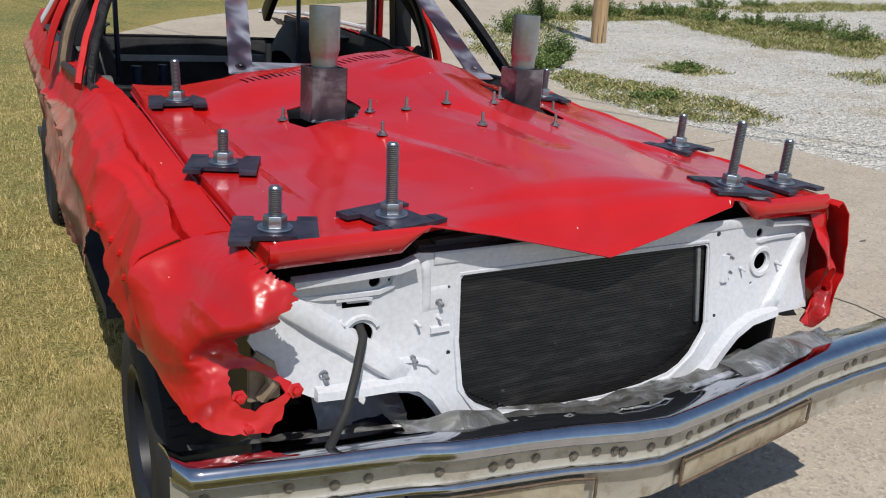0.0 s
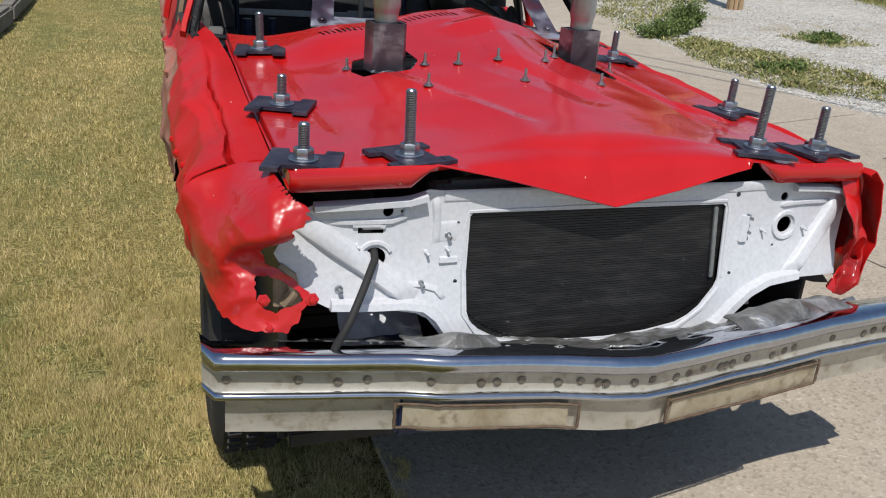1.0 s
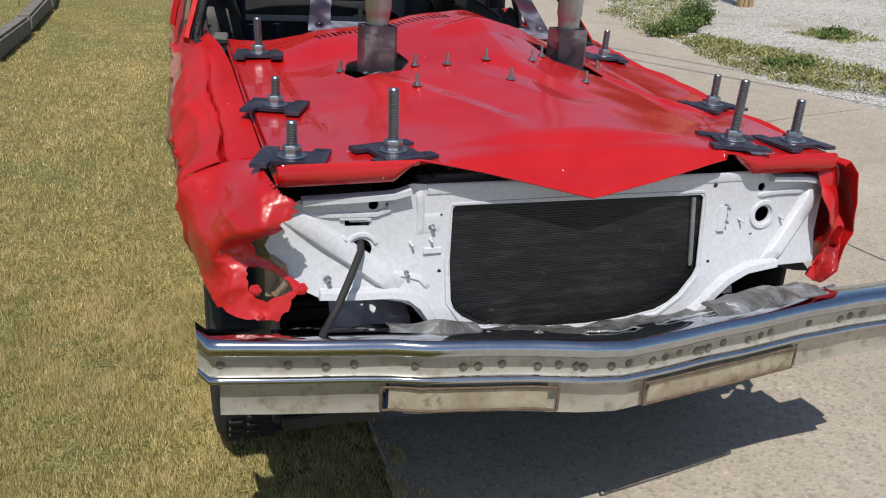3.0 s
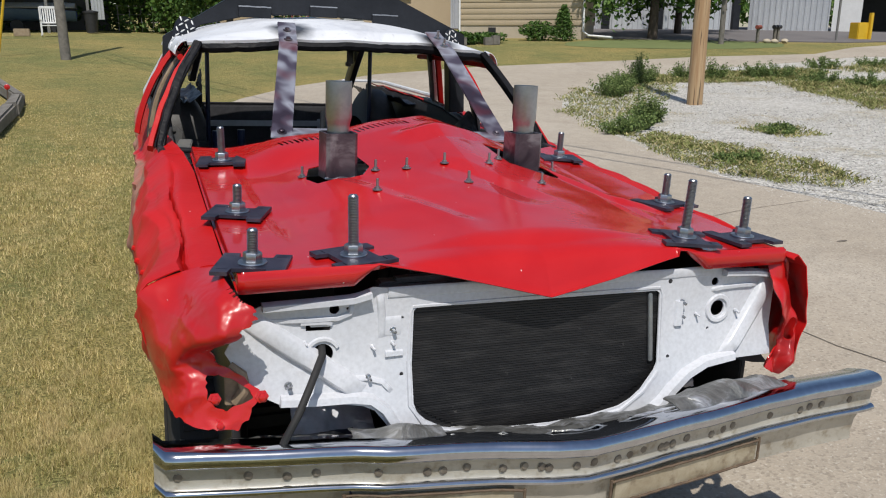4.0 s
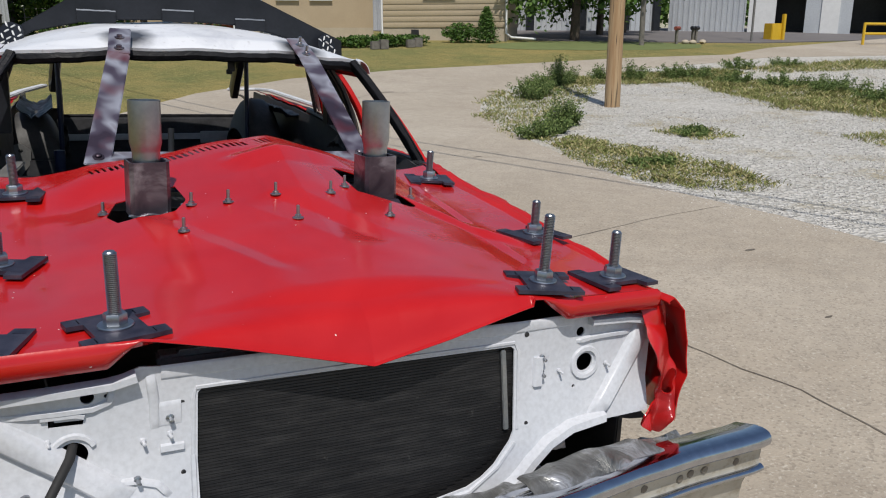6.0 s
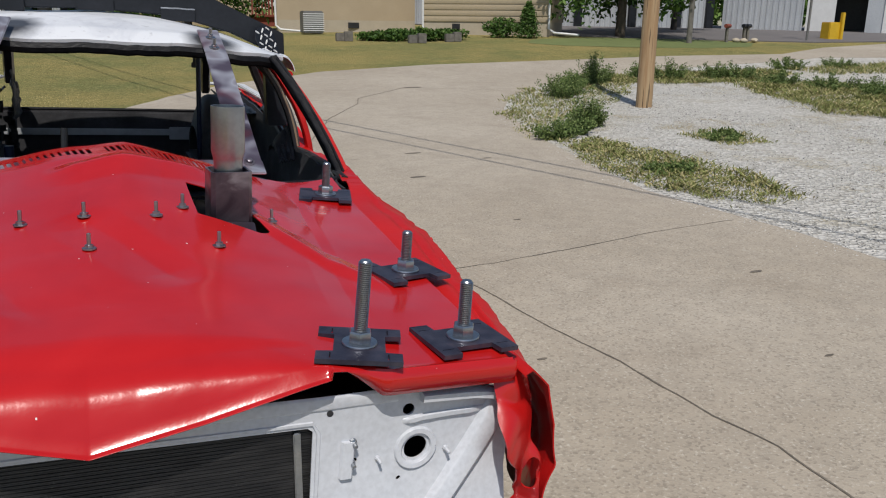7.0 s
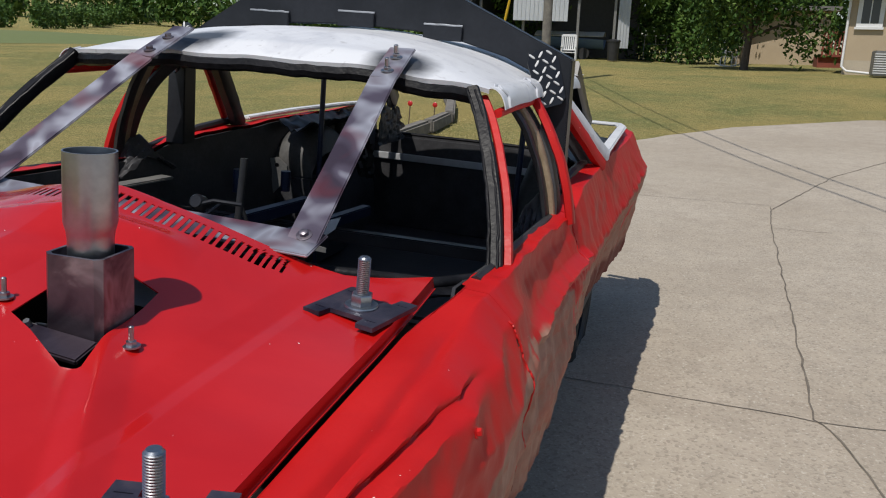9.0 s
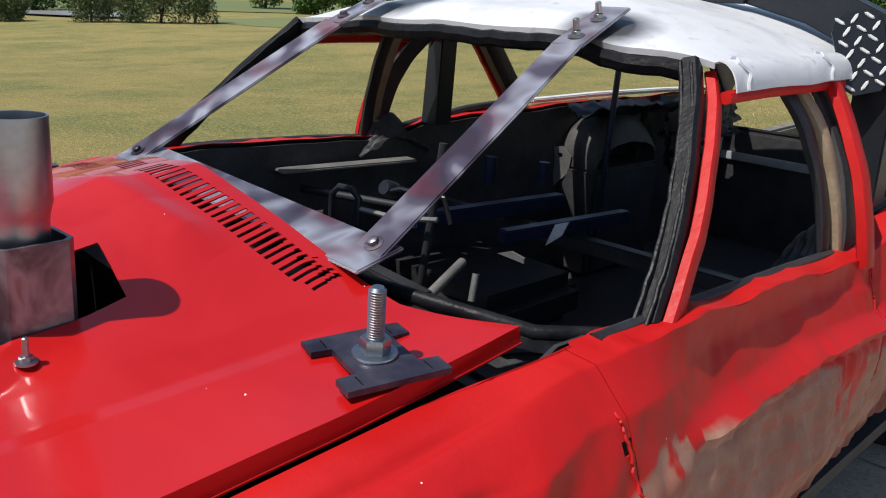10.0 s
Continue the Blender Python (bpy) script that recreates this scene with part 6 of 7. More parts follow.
crack([(2.44, -1.5), (2.5, 0.8), (2.42, 1.1), (2.40, 1.32), (2.36, 1.73), (2.22, 2.33), (2.14, 2.96), (2.05, 3.33), (1.99, 3.42)], 0.011)
crack([(1.99, 3.42), (2.01, 3.99), (2.03, 4.81), (2.05, 5.8), (2.10, 7.5), (2.15, 8.55)], 0.012)
crack([(-0.2, 3.62), (1.1, 3.5), (1.72, 3.44), (1.99, 3.40), (2.43, 3.40), (3.33, 3.55), (4.05, 3.68), (4.78, 3.73)], 0.008)
crack([(2.16, 8.4), (3.05, 10.83), (3.95, 12.4), (4.13, 13.04), (5.5, 14.3), (7.15, 13.4)], 0.016)
crack([(2.15, 8.6), (0.8, 8.75), (-0.2, 8.8)], 0.009)
crack([(2.1, 7.5), (2.6, 7.45)], 0.006)
for x, y, r in ((5.62, 14.25, 0.16), (2.9, 6.3, 0.09), (4.0, 2.6, 0.05), (3.1, 4.4, 0.035), (3.3, 7.6, 0.10), (4.0, 7.0, 0.06), (2.0, 1.9, 0.03), (3.4, 1.4, 0.03)):
    bm = bmesh.new()
    vs = [bm.verts.new(at(x + r * (1 + 0.4 * noise.noise(Vector((x, k, 1)))) * math.cos(k * 0.45), y + 0.35 * r * math.sin(k * 0.45), 0.0032)) for k in range(14)]
    bm.faces.new(vs)
    part("oil_stain", bm, TAR, drive)


# ---- grass, stones and weeds ----
CELLS = np.random.default_rng(77).random((256, 256))


def clumps(x, y):
    """Smooth random tufts of about one unit, 0 to 1."""
    i, j = np.floor(x).astype(int), np.floor(y).astype(int)
    u, v = x - i, y - j
    u, v = u * u * (3 - 2 * u), v * v * (3 - 2 * v)
    c = lambda p, q: CELLS[p % 256, q % 256]
    return (c(i, j) * (1 - u) + c(i + 1, j) * u) * (1 - v) + (c(i, j + 1) * (1 - u) + c(i + 1, j + 1) * u) * v


def drive_edge(y):
    return np.interp(y, [p[1] for p in DRIVE_L[:8]], [p[0] for p in DRIVE_L[:8]])


def blades(name, x0, x1, y0, y1, n, h, label, skip=None, material=BLADES, thin=1.0):
    """A field of grass blades, one triangle each."""
    x = rng.uniform(x0, x1, n)
    far = (1 - np.sqrt(1 - rng.random(n))) ** 1.2 if thin > 1 else rng.random(n)
    y = y0 + (y1 - y0) * far
    rim = np.minimum.reduce([x - x0, y - y0, y1 - y, x1 - x if skip is None else np.full(n, 9.0)]) / 0.9
    k = rng.random(n) < rim
    x, y = x[k], y[k]
    if skip is not None:
        k = ~skip(x, y)
        x, y = x[k], y[k]
    tuft = clumps(x * 11, y * 9) * 0.55 + clumps(x * 29 + 7, y * 25 + 3) * 0.45
    k = rng.random(len(x)) < np.clip((tuft - 0.26) * 3.4, 0.12, 1.0)
    x, y, tuft = x[k], y[k], tuft[k]
    n = len(x)
    z = np.array([height(a, b) for a, b in zip(x, y)]) - 0.035 + 0.032 * (x > drive_edge(y) - 0.03)
    a = rng.uniform(0, math.tau, n)
    tilt = rng.uniform(0.2, 1.45, n)
    hh = h * rng.uniform(0.5, 1.15, n) / np.maximum(1.0, 0.13 * (y + 4.0))
    hh *= 0.45 + 1.1 * tuft
    w = rng.uniform(0.0008, 0.0018, n) * np.maximum(1.0, 0.24 * (y + 2.0))
    b = rng.uniform(0, math.tau, n)
    base = np.stack([x, y, z], 1)
    side = np.stack([np.cos(a) * w, np.sin(a) * w, np.zeros(n)], 1)
    tip = base + np.stack([np.cos(b) * np.sin(tilt) * hh, np.sin(b) * np.sin(tilt) * hh, 0.012 + np.cos(tilt) * hh], 1)
    co = np.stack([base - side, base + side, tip], 1)
    return tagged(tris(name, co, material), label, "grass", kind="stuff")


def on_drive(x, y):
    return x > drive_edge(y) + 0.05 + 0.03 * np.sin(y * 9) + 0.03 * np.sin(y * 23 + 1) + 0.10 * (clumps(x * 9 + 50, y * 9 + 50) - 0.5)


blades("near_grass", -2.7, -0.35, -2.3, 2.3, 800000, 0.019, "short dry lawn grass, straw and green", on_drive)
blades("mid_grass", -5.6, -0.3, 0.9, 15.0, 360000, 0.030, "short dry lawn grass, straw and green", on_drive, BLADES, 2.0)
blades("side_grass", -5.3, -1.9, -1.3, 2.4, 260000, 0.021, "short dry lawn grass, straw and green")


def chips(name, n, x0, x1, y0, y1, s0, s1, label):
    """Crushed stones, each a small uneven lump."""
    x = rng.uniform(x0, x1, n)
    y = rng.uniform(y0, y1, n)
    edge = np.interp(y, [p[1] for p in DRIVE_R[:11]], [p[0] for p in DRIVE_R[:11]])
    k = (x > edge - 0.10 - rng.exponential(0.12, n)) & (y < 15.2 + 0.2 * (x - 10.5))
    bare = np.array([noise.noise(Vector((a * 0.45, b * 0.45, 2.0))) for a, b in zip(x, y)])
    k &= bare < rng.uniform(0.05, 0.5, n)
    x, y = x[k], y[k]
    n = len(x)
    z = np.array([height(a, b) for a, b in zip(x, y)]) - 0.004
    s = rng.uniform(s0, s1, n)
    c = np.stack([x, y, z], 1)
    d = np.array([[1, 0, 0], [0, 1, 0], [-1, 0, 0], [0, -1, 0], [0, 0, 1], [0, 0, -1]], float)
    v = d[None] * (s[:, None, None] * rng.uniform(0.6, 1.4, (n, 6, 1)))
    v[:, :, 2] *= 0.6
    a = rng.uniform(0, math.tau, n)
    ca, sa = np.cos(a)[:, None], np.sin(a)[:, None]
    v = np.stack([v[:, :, 0] * ca - v[:, :, 1] * sa, v[:, :, 0] * sa + v[:, :, 1] * ca, v[:, :, 2]], 2)
    v += c[:, None]
    me = bpy.data.meshes.new(name)
    f = np.array([[0, 1, 4], [1, 2, 4], [2, 3, 4], [3, 0, 4], [1, 0, 5], [2, 1, 5], [3, 2, 5], [0, 3, 5]])
    faces = (f[None] + 6 * np.arange(n)[:, None, None]).reshape(-1, 3)
    me.vertices.add(6 * n)
    me.vertices.foreach_set("co", v.astype(np.float32).ravel())
    me.loops.add(len(faces) * 3)
    me.loops.foreach_set("vertex_index", faces.astype(np.int32).ravel())
    me.polygons.add(len(faces))
    me.polygons.foreach_set("loop_start", np.arange(0, len(faces) * 3, 3, dtype=np.int32))
    me.update(calc_edges=True)
    me.materials.append(CHIPS)
    return tagged(new(name, me), label, "gravel", kind="stuff")


chips("gravel", 46000, 4.6, 12, 2.6, 12.5, 0.005, 0.013, "loose white limestone gravel")
chips("gravel_far", 26000, 8, 26, 6, 18, 0.009, 0.022, "loose white limestone gravel")


def leaf_cloud(c, r, n, size, squash=1.0, hollow=0.35):
    """Corners of n small leaves spread unevenly through an ellipsoid."""
    d = rng.normal(size=(n, 3))
    d /= np.linalg.norm(d, axis=1)[:, None]
    rad = (hollow + (1 - hollow) * rng.random(n) ** 0.5)[:, None]
    lump = np.array([0.72 + 0.55 * noise.noise(Vector(v) * 2.3 + Vector(c) * 0.37) for v in d])[:, None]
    p = np.asarray(c)[None] + d * rad * lump * np.asarray(r)[None] * 1.15
    u = rng.normal(size=(n, 3))
    u /= np.linalg.norm(u, axis=1)[:, None]
    w = np.cross(u, rng.normal(size=(n, 3)))
    w /= np.linalg.norm(w, axis=1)[:, None]
    s = (size * rng.uniform(0.6, 1.3, n))[:, None]
    return np.stack([p - u * s, p + w * s * 0.5, p + u * s, p - w * s * 0.5], 1)


def weed(x, y, h, r, material=WEED_BUSH):
    p = at(x, y, -0.02)
    bm = bmesh.new()
    lathe(bm, [(0.05, -0.02), (0.04, 0.03), (0.015, 0.05)], 7, Matrix.Translation(p))
    w = part("weed", bm, BARK)
    cloud, stems = [], []
    for k in range(int(12 + 34 * r)):
        a, rr = rng.uniform(0, math.tau), r * rng.random() ** 0.6
        b = p + Vector((math.cos(a) * rr * 0.5, math.sin(a) * rr * 0.5, 0))
        hh = h * rng.uniform(0.45, 1.0) * (1 - 0.45 * rr / r)
        t = b + Vector((math.cos(a) * rr * 0.7 + rng.normal() * 0.07 * h, math.sin(a) * rr * 0.7 + rng.normal() * 0.07 * h, hh))
        stems.append([b + Vector((0.005, 0, 0)), b - Vector((0.005, 0, 0)), t])
        for f in np.linspace(0.15, 1.0, 7):
            q = b.lerp(t, float(f))
            cloud.append(leaf_cloud(q, (0.075, 0.075, 0.065), int(26 - 12 * f), 0.020))
    tagged(tris("stems", stems, BARK, w), "thin brown stems", kind="stuff")
    tagged(tris("leaves", np.concatenate(cloud), material, w, "", 4), "grey-green leaves", kind="stuff")
    return tagged(w, "grey-green bushy weed growing at the gravel edge", "weed", "weeds at the gravel edge")


for x, y, h, r in ((5.45, 7.95, 0.32, 0.30), (5.85, 8.25, 0.34, 0.28), (6.26, 8.65, 0.62, 0.22), (6.50, 8.75, 0.50, 0.18), (7.85, 12.1, 0.55, 0.40), (8.3, 12.5, 0.50, 0.35), (9.5, 13.7, 0.85, 0.30), (9.9, 14.0, 0.75, 0.32), (9.0, 13.6, 0.45, 0.35), (11.2, 14.3, 0.60, 0.32), (11.8, 14.0, 0.55, 0.38), (12.9, 13.9, 0.45, 0.4),
                   (13.4, 13.65, 0.55, 0.40), (13.5, 12.45, 0.40, 0.5), (13.7, 11.3, 0.45, 0.5), (14.2, 10.6, 0.40, 0.5), (13.8, 9.8, 0.45, 0.5), (13.1, 8.5, 0.45, 0.45), (7.5, 7.1, 0.16, 0.25), (5.55, 5.55, 0.12, 0.30), (16.5, 15.4, 0.4, 0.5), (18.5, 15.6, 0.4, 0.5)):
    weed(x, y, h, r)


def low_weeds(poly, n, h):
    """A patch of low creeping weeds inside an outline, thinning out at its edge."""
    px, py = [p[0] for p in poly], [p[1] for p in poly]
    cx, cy = sum(px) / len(px), sum(py) / len(py)
    x, y = rng.uniform(min(px) - 0.3, max(px) + 0.3, n), rng.uniform(min(py) - 0.3, max(py) + 0.3, n)
    keep = []
    for u, v in zip(x, y):
        j = 0.45 * noise.noise(Vector((u * 1.1, v * 1.1, 2.0))) + 0.25 * noise.noise(Vector((u * 3.7, v * 3.7, 8.0))) + 0.10 * rng.normal()
        k = 1 + j * 0.5
        keep.append(inside(poly, cx + (u - cx) * k, cy + (v - cy) * k) and noise.noise(Vector((u * 2.2, v * 2.2, 5.0))) > rng.uniform(-0.9, 0.3))
    keep = np.array(keep)
    x, y = x[keep], y[keep]
    n = len(x)
    z = np.array([height(u, v) for u, v in zip(x, y)])
    tall = clumps(x * 3.1 + 40, y * 3.1 + 40)
    base = np.stack([x, y, z - 0.01], 1)
    b = rng.uniform(0, math.tau, n)
    hh = h * rng.uniform(0.3, 1.1, n) * (0.35 + 1.1 * tall)
    s = rng.uniform(0.004, 0.009, n) * (1 + 0.05 * y)
    side = np.stack([np.cos(b) * s, np.sin(b) * s, np.zeros(n)], 1)
    out = rng.normal(0, 0.9, (n, 2)) * hh[:, None]
    tip = base + np.stack([out[:, 0], out[:, 1], hh], 1)
    mid = (base + tip) / 2 + np.array([0, 0, 0.01])
    co = np.stack([base, mid - side, tip, mid + side], 1)
    tagged(tris("low_weeds", co, WEED_LEAVES, None, "", 4), "low green and straw-coloured weeds in gravel", "weeds", kind="stuff")


low_weeds([(5.25, 7.5), (5.95, 7.45), (6.15, 6.8), (6.3, 5.6), (5.97, 4.5), (5.4, 4.3), (5.1, 4.45), (4.9, 5.4), (4.95, 6.3)], 21000, 0.06)
low_weeds([(6.75, 12.2), (7.7, 13.2), (8.5, 13.4), (10.5, 13.7), (8.9, 11.6), (7.9, 10.6), (6.7, 9.1), (5.5, 7.8), (5.2, 8.3), (5.9, 10.4)], 25000, 0.07)
low_weeds([(7.15, 7.6), (8.15, 7.8), (7.9, 6.65), (7.2, 6.6)], 3800, 0.075)
low_weeds([(12.4, 12.6), (14.1, 13.4), (14.6, 11.5), (14.0, 8.7), (12.6, 7.0), (11.3, 7.0), (10.8, 8.4), (11.6, 10.5)], 42000, 0.11)
low_weeds([(8.9, 14.1), (10.8, 15.2), (13.0, 15.2), (16.0, 15.0), (14.2, 13.2), (11.3, 13.2)], 32000, 0.10)
low_weeds([(9.0, 6.0), (10.2, 6.0), (10.0, 5.2), (8.9, 5.2)], 2200, 0.07)
low_weeds([(16, 15.2), (22, 16.4), (28, 15.8), (24, 14.4), (17, 14.0)], 16000, 0.14)


def tree(x, y, h, trunk_r, crown_r, crown_z, n, leaf, label, material=LEAVES, fork=0.35, group=""):
    p = at(x, y, -0.05)
    bm = bmesh.new()
    fh = h * fork
    tube(bm, [p, p + Vector((0.02, 0.01, fh * 0.5)), p + Vector((0.06, 0.03, fh))], trunk_r, 12, True, trunk_r * 0.75)
    cloud = []
    top = p + Vector((0.06, 0.03, fh))
    k = 11
    for i in range(k):
        a = i * 2.4 + rng.uniform(-0.3, 0.3)
        rr = crown_r * rng.uniform(0.35, 0.85)
        e = p + Vector((math.cos(a) * rr, math.sin(a) * rr, crown_z + rng.uniform(-0.55, 0.8) * (h - crown_z) * 0.8))
        tube(bm, [top, top.lerp(e, 0.5) + Vector((0, 0, 0.12 * crown_r)), e], trunk_r * 0.42, 6, True, trunk_r * 0.08)
        cloud.append(leaf_cloud(e, (crown_r * 0.48, crown_r * 0.48, (h - crown_z) * 0.42), n // k, leaf))
    cloud.append(leaf_cloud(p + Vector((0, 0, crown_z + (h - crown_z) * 0.3)), (crown_r, crown_r, (h - crown_z) * 0.75), n // 3, leaf))
    t = part("tree", bm, BARK)
    tris("crown", np.concatenate(cloud), material, t, "", 4)
    return tagged(t, label, "tree", group)


tree(2.85, 34.5, 6.2, 0.17, 2.7, 2.6, 9000, 0.11, "leafy shade tree with a low crown on the lawn", LEAVES, 0.20)
tree(18.0, 25.6, 7.5, 0.20, 3.6, 3.6, 11000, 0.12, "broad green tree in a grass strip by the yard", LEAVES, 0.28)
tree(22.0, 29.5, 7.5, 0.17, 3.0, 3.6, 7000, 0.13, "green tree beside the metal building")
tree(26.0, 33.0, 7.0, 0.16, 2.8, 3.5, 6000, 0.13, "green tree beside the metal building")
tree(14.8, 31.0, 7.0, 0.16, 2.6, 3.0, 6000, 0.13, "green tree behind the house")
tree(0.6, 43.0, 7.5, 0.16, 2.4, 2.8, 7000, 0.13, "bright green tree before a fence")
tree(-0.6, 46.0, 8.5, 0.2, 3.0, 3.0, 7000, 0.15, "dark green tree beside the open shed")
tree(5.0, 47.0, 8.5, 0.2, 3.2, 3.0, 7000, 0.15, "dark green tree behind the garage")
tree(-9.5, 45.0, 8.0, 0.2, 3.2, 2.5, 7000, 0.15, "dark green tree behind the shed")
# trees of the far fields
for x, y, h, cr in ((-86, 28, 7.5, 3.0), (-100, 37, 7.0, 4.0), (-92, 72, 6.0, 3.5), (-105, 66, 6.5, 3.5), (-84, 60, 5.0, 2.8)):
    tree(x, y, h, 0.2, cr, h * 0.35, 3200, 0.22, "rounded green tree at the far edge of a mown field", LEAVES, 0.25, "trees of the far fields")


def woods(name, pts, n, h, size, label, material=LEAVES):
    """A belt of far trees along a line, crowns of uneven height."""
    cloud = []
    for x, y in pts:
        z = height(x, y)
        hh = h * (0.7 + 0.5 * abs(noise.noise(Vector((x * 0.2, y * 0.2, 3)))) + 0.2 * rng.random())
        cloud.append(leaf_cloud((x, y, z + hh * 0.45), (h * 0.42, h * 0.42, hh * 0.55), n, size))
    tagged(tris(name, np.concatenate(cloud), material, None, "", 4), label, "trees", kind="stuff")


woods("hedge_wood", [(-34 + 2.3 * k + rng.uniform(-1, 1), 56 + rng.uniform(-3, 3)) for k in range(24)], 900, 7.5, 0.25, "dense dark green belt of trees behind the shed")
woods("far_wood", [(-175 + 4.2 * k + rng.uniform(-2, 2), 95 + 1.1 * k + rng.uniform(-4, 4)) for k in range(36)], 420, 8.0, 0.55, "distant green tree line at the horizon")
woods("far_wood", [(-190 + rng.uniform(-4, 4), -40 + 5 * k) for k in range(30)], 420, 9.0, 0.6, "distant green tree line at the horizon")
woods("far_wood", [(30 + 6.0 * k + rng.uniform(-2, 2), 130 - 0.6 * k + rng.uniform(-4, 4)) for k in range(24)], 320, 9.0, 0.7, "distant green tree line at the horizon")


def patch(name, c, r, lift, material, label, category):
    """A flat uneven patch on the land."""
    bm = bmesh.new()
    n = 40
    mid = bm.verts.new(at(*c, lift))
    ring = [[bm.verts.new(at(c[0] + r[0] * f * (1 + 0.15 * noise.noise(Vector((math.cos(k / n * math.tau), math.sin(k / n * math.tau), c[0])) * 2)) * math.cos(k / n * math.tau), c[1] + r[1] * f * math.sin(k / n * math.tau), lift)) for k in range(n)] for f in (0.33, 0.66, 1.0)]
    for k in range(n):
        bm.faces.new((mid, ring[0][k], ring[0][(k + 1) % n]))
        for a, b in zip(ring, ring[1:]):
            bm.faces.new((a[k], b[k], b[(k + 1) % n], a[(k + 1) % n]))
    bmesh.ops.recalc_face_normals(bm, faces=bm.faces[:])
    tagged(part(name, bm, material), label, category, kind="structure")


for x, y, h, cr in ((-55.5, 22.0, 4.2, 1.7), (-53.5, 23.8, 4.8, 1.9), (-52.0, 25.3, 4.6, 1.9), (-50.5, 27.0, 4.4, 1.7), (-61, 16.0, 2.4, 1.5), (-60, 18.2, 1.9, 1.3), (-63, 13.0, 2.6, 1.6), (-62, 9.0, 2.4, 1.6), (-64, 5.0, 3.0, 1.8)):
    tree(x, y, h, 0.10, cr, h * 0.30, 5200, 0.085, "airy grey-green willow shrub at the field edge", WILLOW, 0.12, "willows at the field edge")
woods("field_wood", [(-62 - 1.35 * k + rng.uniform(-1.5, 1.5), 58 + 2.7 * k + rng.uniform(-2, 2)) for k in range(32)], 420, 3.6, 0.24, "distant green tree line beyond the fairway")
woods("field_wood", [(-98 + 3.4 * k + rng.uniform(-1.5, 1.5), 140 + 0.3 * k + rng.uniform(-2, 2)) for k in range(22)], 420, 5.5, 0.34, "distant green tree line beyond the fairway")
patch("fairway", (-45, 42), (17, 14), -0.015, FAR_GREEN, "green watered fairway beyond the dry field", "fairway")
patch("fairway", (-115, 62), (26, 46), 0.06, FAR_GREEN, "green watered fairway beyond the dry field", "fairway")
patch("fairway", (-84, 20), (9, 26), 0.06, FAR_GREEN, "green watered fairway beyond the dry field", "fairway")
patch("pond", (-80, 27), (19, 4.6), 0.14, POND, "pale pond between far trees", "pond")
patch("green_lawn", (17.6, 23.3), (4.6, 1.9), -0.028, FAR_GREEN, "watered green lawn strip", "lawn")


# ---- house ----
def wall_box(bm, a, b, z0, z1, depth, out=0.0):
    """A wall from a to b in plan, standing back by depth."""
    a, b = Vector((*a, 0)), Vector((*b, 0))
    d = (b - a).normalized()
    n = Vector((d.y, -d.x, 0))
    p = [a + n * out, b + n * out, b - n * depth, a - n * depth]
    vs = [bm.verts.new(q + Vector((0, 0, z))) for z in (z0, z1) for q in p]
    for f in ((3, 2, 1, 0), (4, 5, 6, 7), (0, 1, 5, 4), (1, 2, 6, 5), (2, 3, 7, 6), (3, 0, 4, 7)):
        bm.faces.new([vs[k] for k in f])
    bmesh.ops.recalc_face_normals(bm, faces=bm.faces[:])


house = tagged(new("house"), "single-storey tan sided house with white window trim", "house")
HZ = 1.38
A1, A2 = (11.0, 28.4), (14.9, 25.6)               # the sunny gable
B1 = (5.95, 31.4)                                 # far end of the long wall
for a, b, z0, z1, m, nm in ((A1, A2, HZ - 0.5, HZ + 0.42, BLOCK, "foundation"), (B1, (11.3, 30.2), HZ - 0.5, HZ + 0.42, BLOCK, "foundation"), (B1, (11.3, 30.2), HZ + 0.42, HZ + 2.75, STUCCO, "long_wall")):
    bm = bmesh.new()
    wall_box(bm, a, b, z0, z1, 4.5)
    part(nm, bm, m, house)
bm = bmesh.new()
wall_box(bm, A1, A2, HZ + 0.42, HZ + 3.4, 5.0)
gable = part("gable_wall", bm, SIDING, house)
for k in range(14):                               # lapped siding boards
    bm = bmesh.new()
    z = HZ + 0.42 + k * 0.215
    a, b = Vector((*A1, 0)), Vector((*A2, 0))
    d = (b - a).normalized()
    n = Vector((d.y, -d.x, 0))
    prof = ((0.030, z), (0.034, z + 0.006), (0.010, z + 0.225), (0.0, z + 0.225), (0.0, z))
    vs = [[bm.verts.new(q + n * o + Vector((0, 0, h))) for o, h in prof] for q in (a, b)]
    for i in range(5):
        bm.faces.new((vs[0][i], vs[0][(i + 1) % 5], vs[1][(i + 1) % 5], vs[1][i]))
    bm.faces.new(vs[0][::-1])
    bm.faces.new(vs[1])
    bmesh.ops.recalc_face_normals(bm, faces=bm.faces[:])
    part("siding_board", bm, SIDING, gable)
bm = bmesh.new()
a, b = Vector((5.3, 30.9, HZ + 2.75)), Vector((11.4, 29.5, HZ + 2.75))
vs = [bm.verts.new(q) for q in (a, b, b + Vector((0.9, 4.0, 1.5)), a + Vector((0.9, 4.0, 1.5)))]
bm.faces.new(vs)
thicken(bm, 0.14)
part("roof", bm, SHINGLE, house)


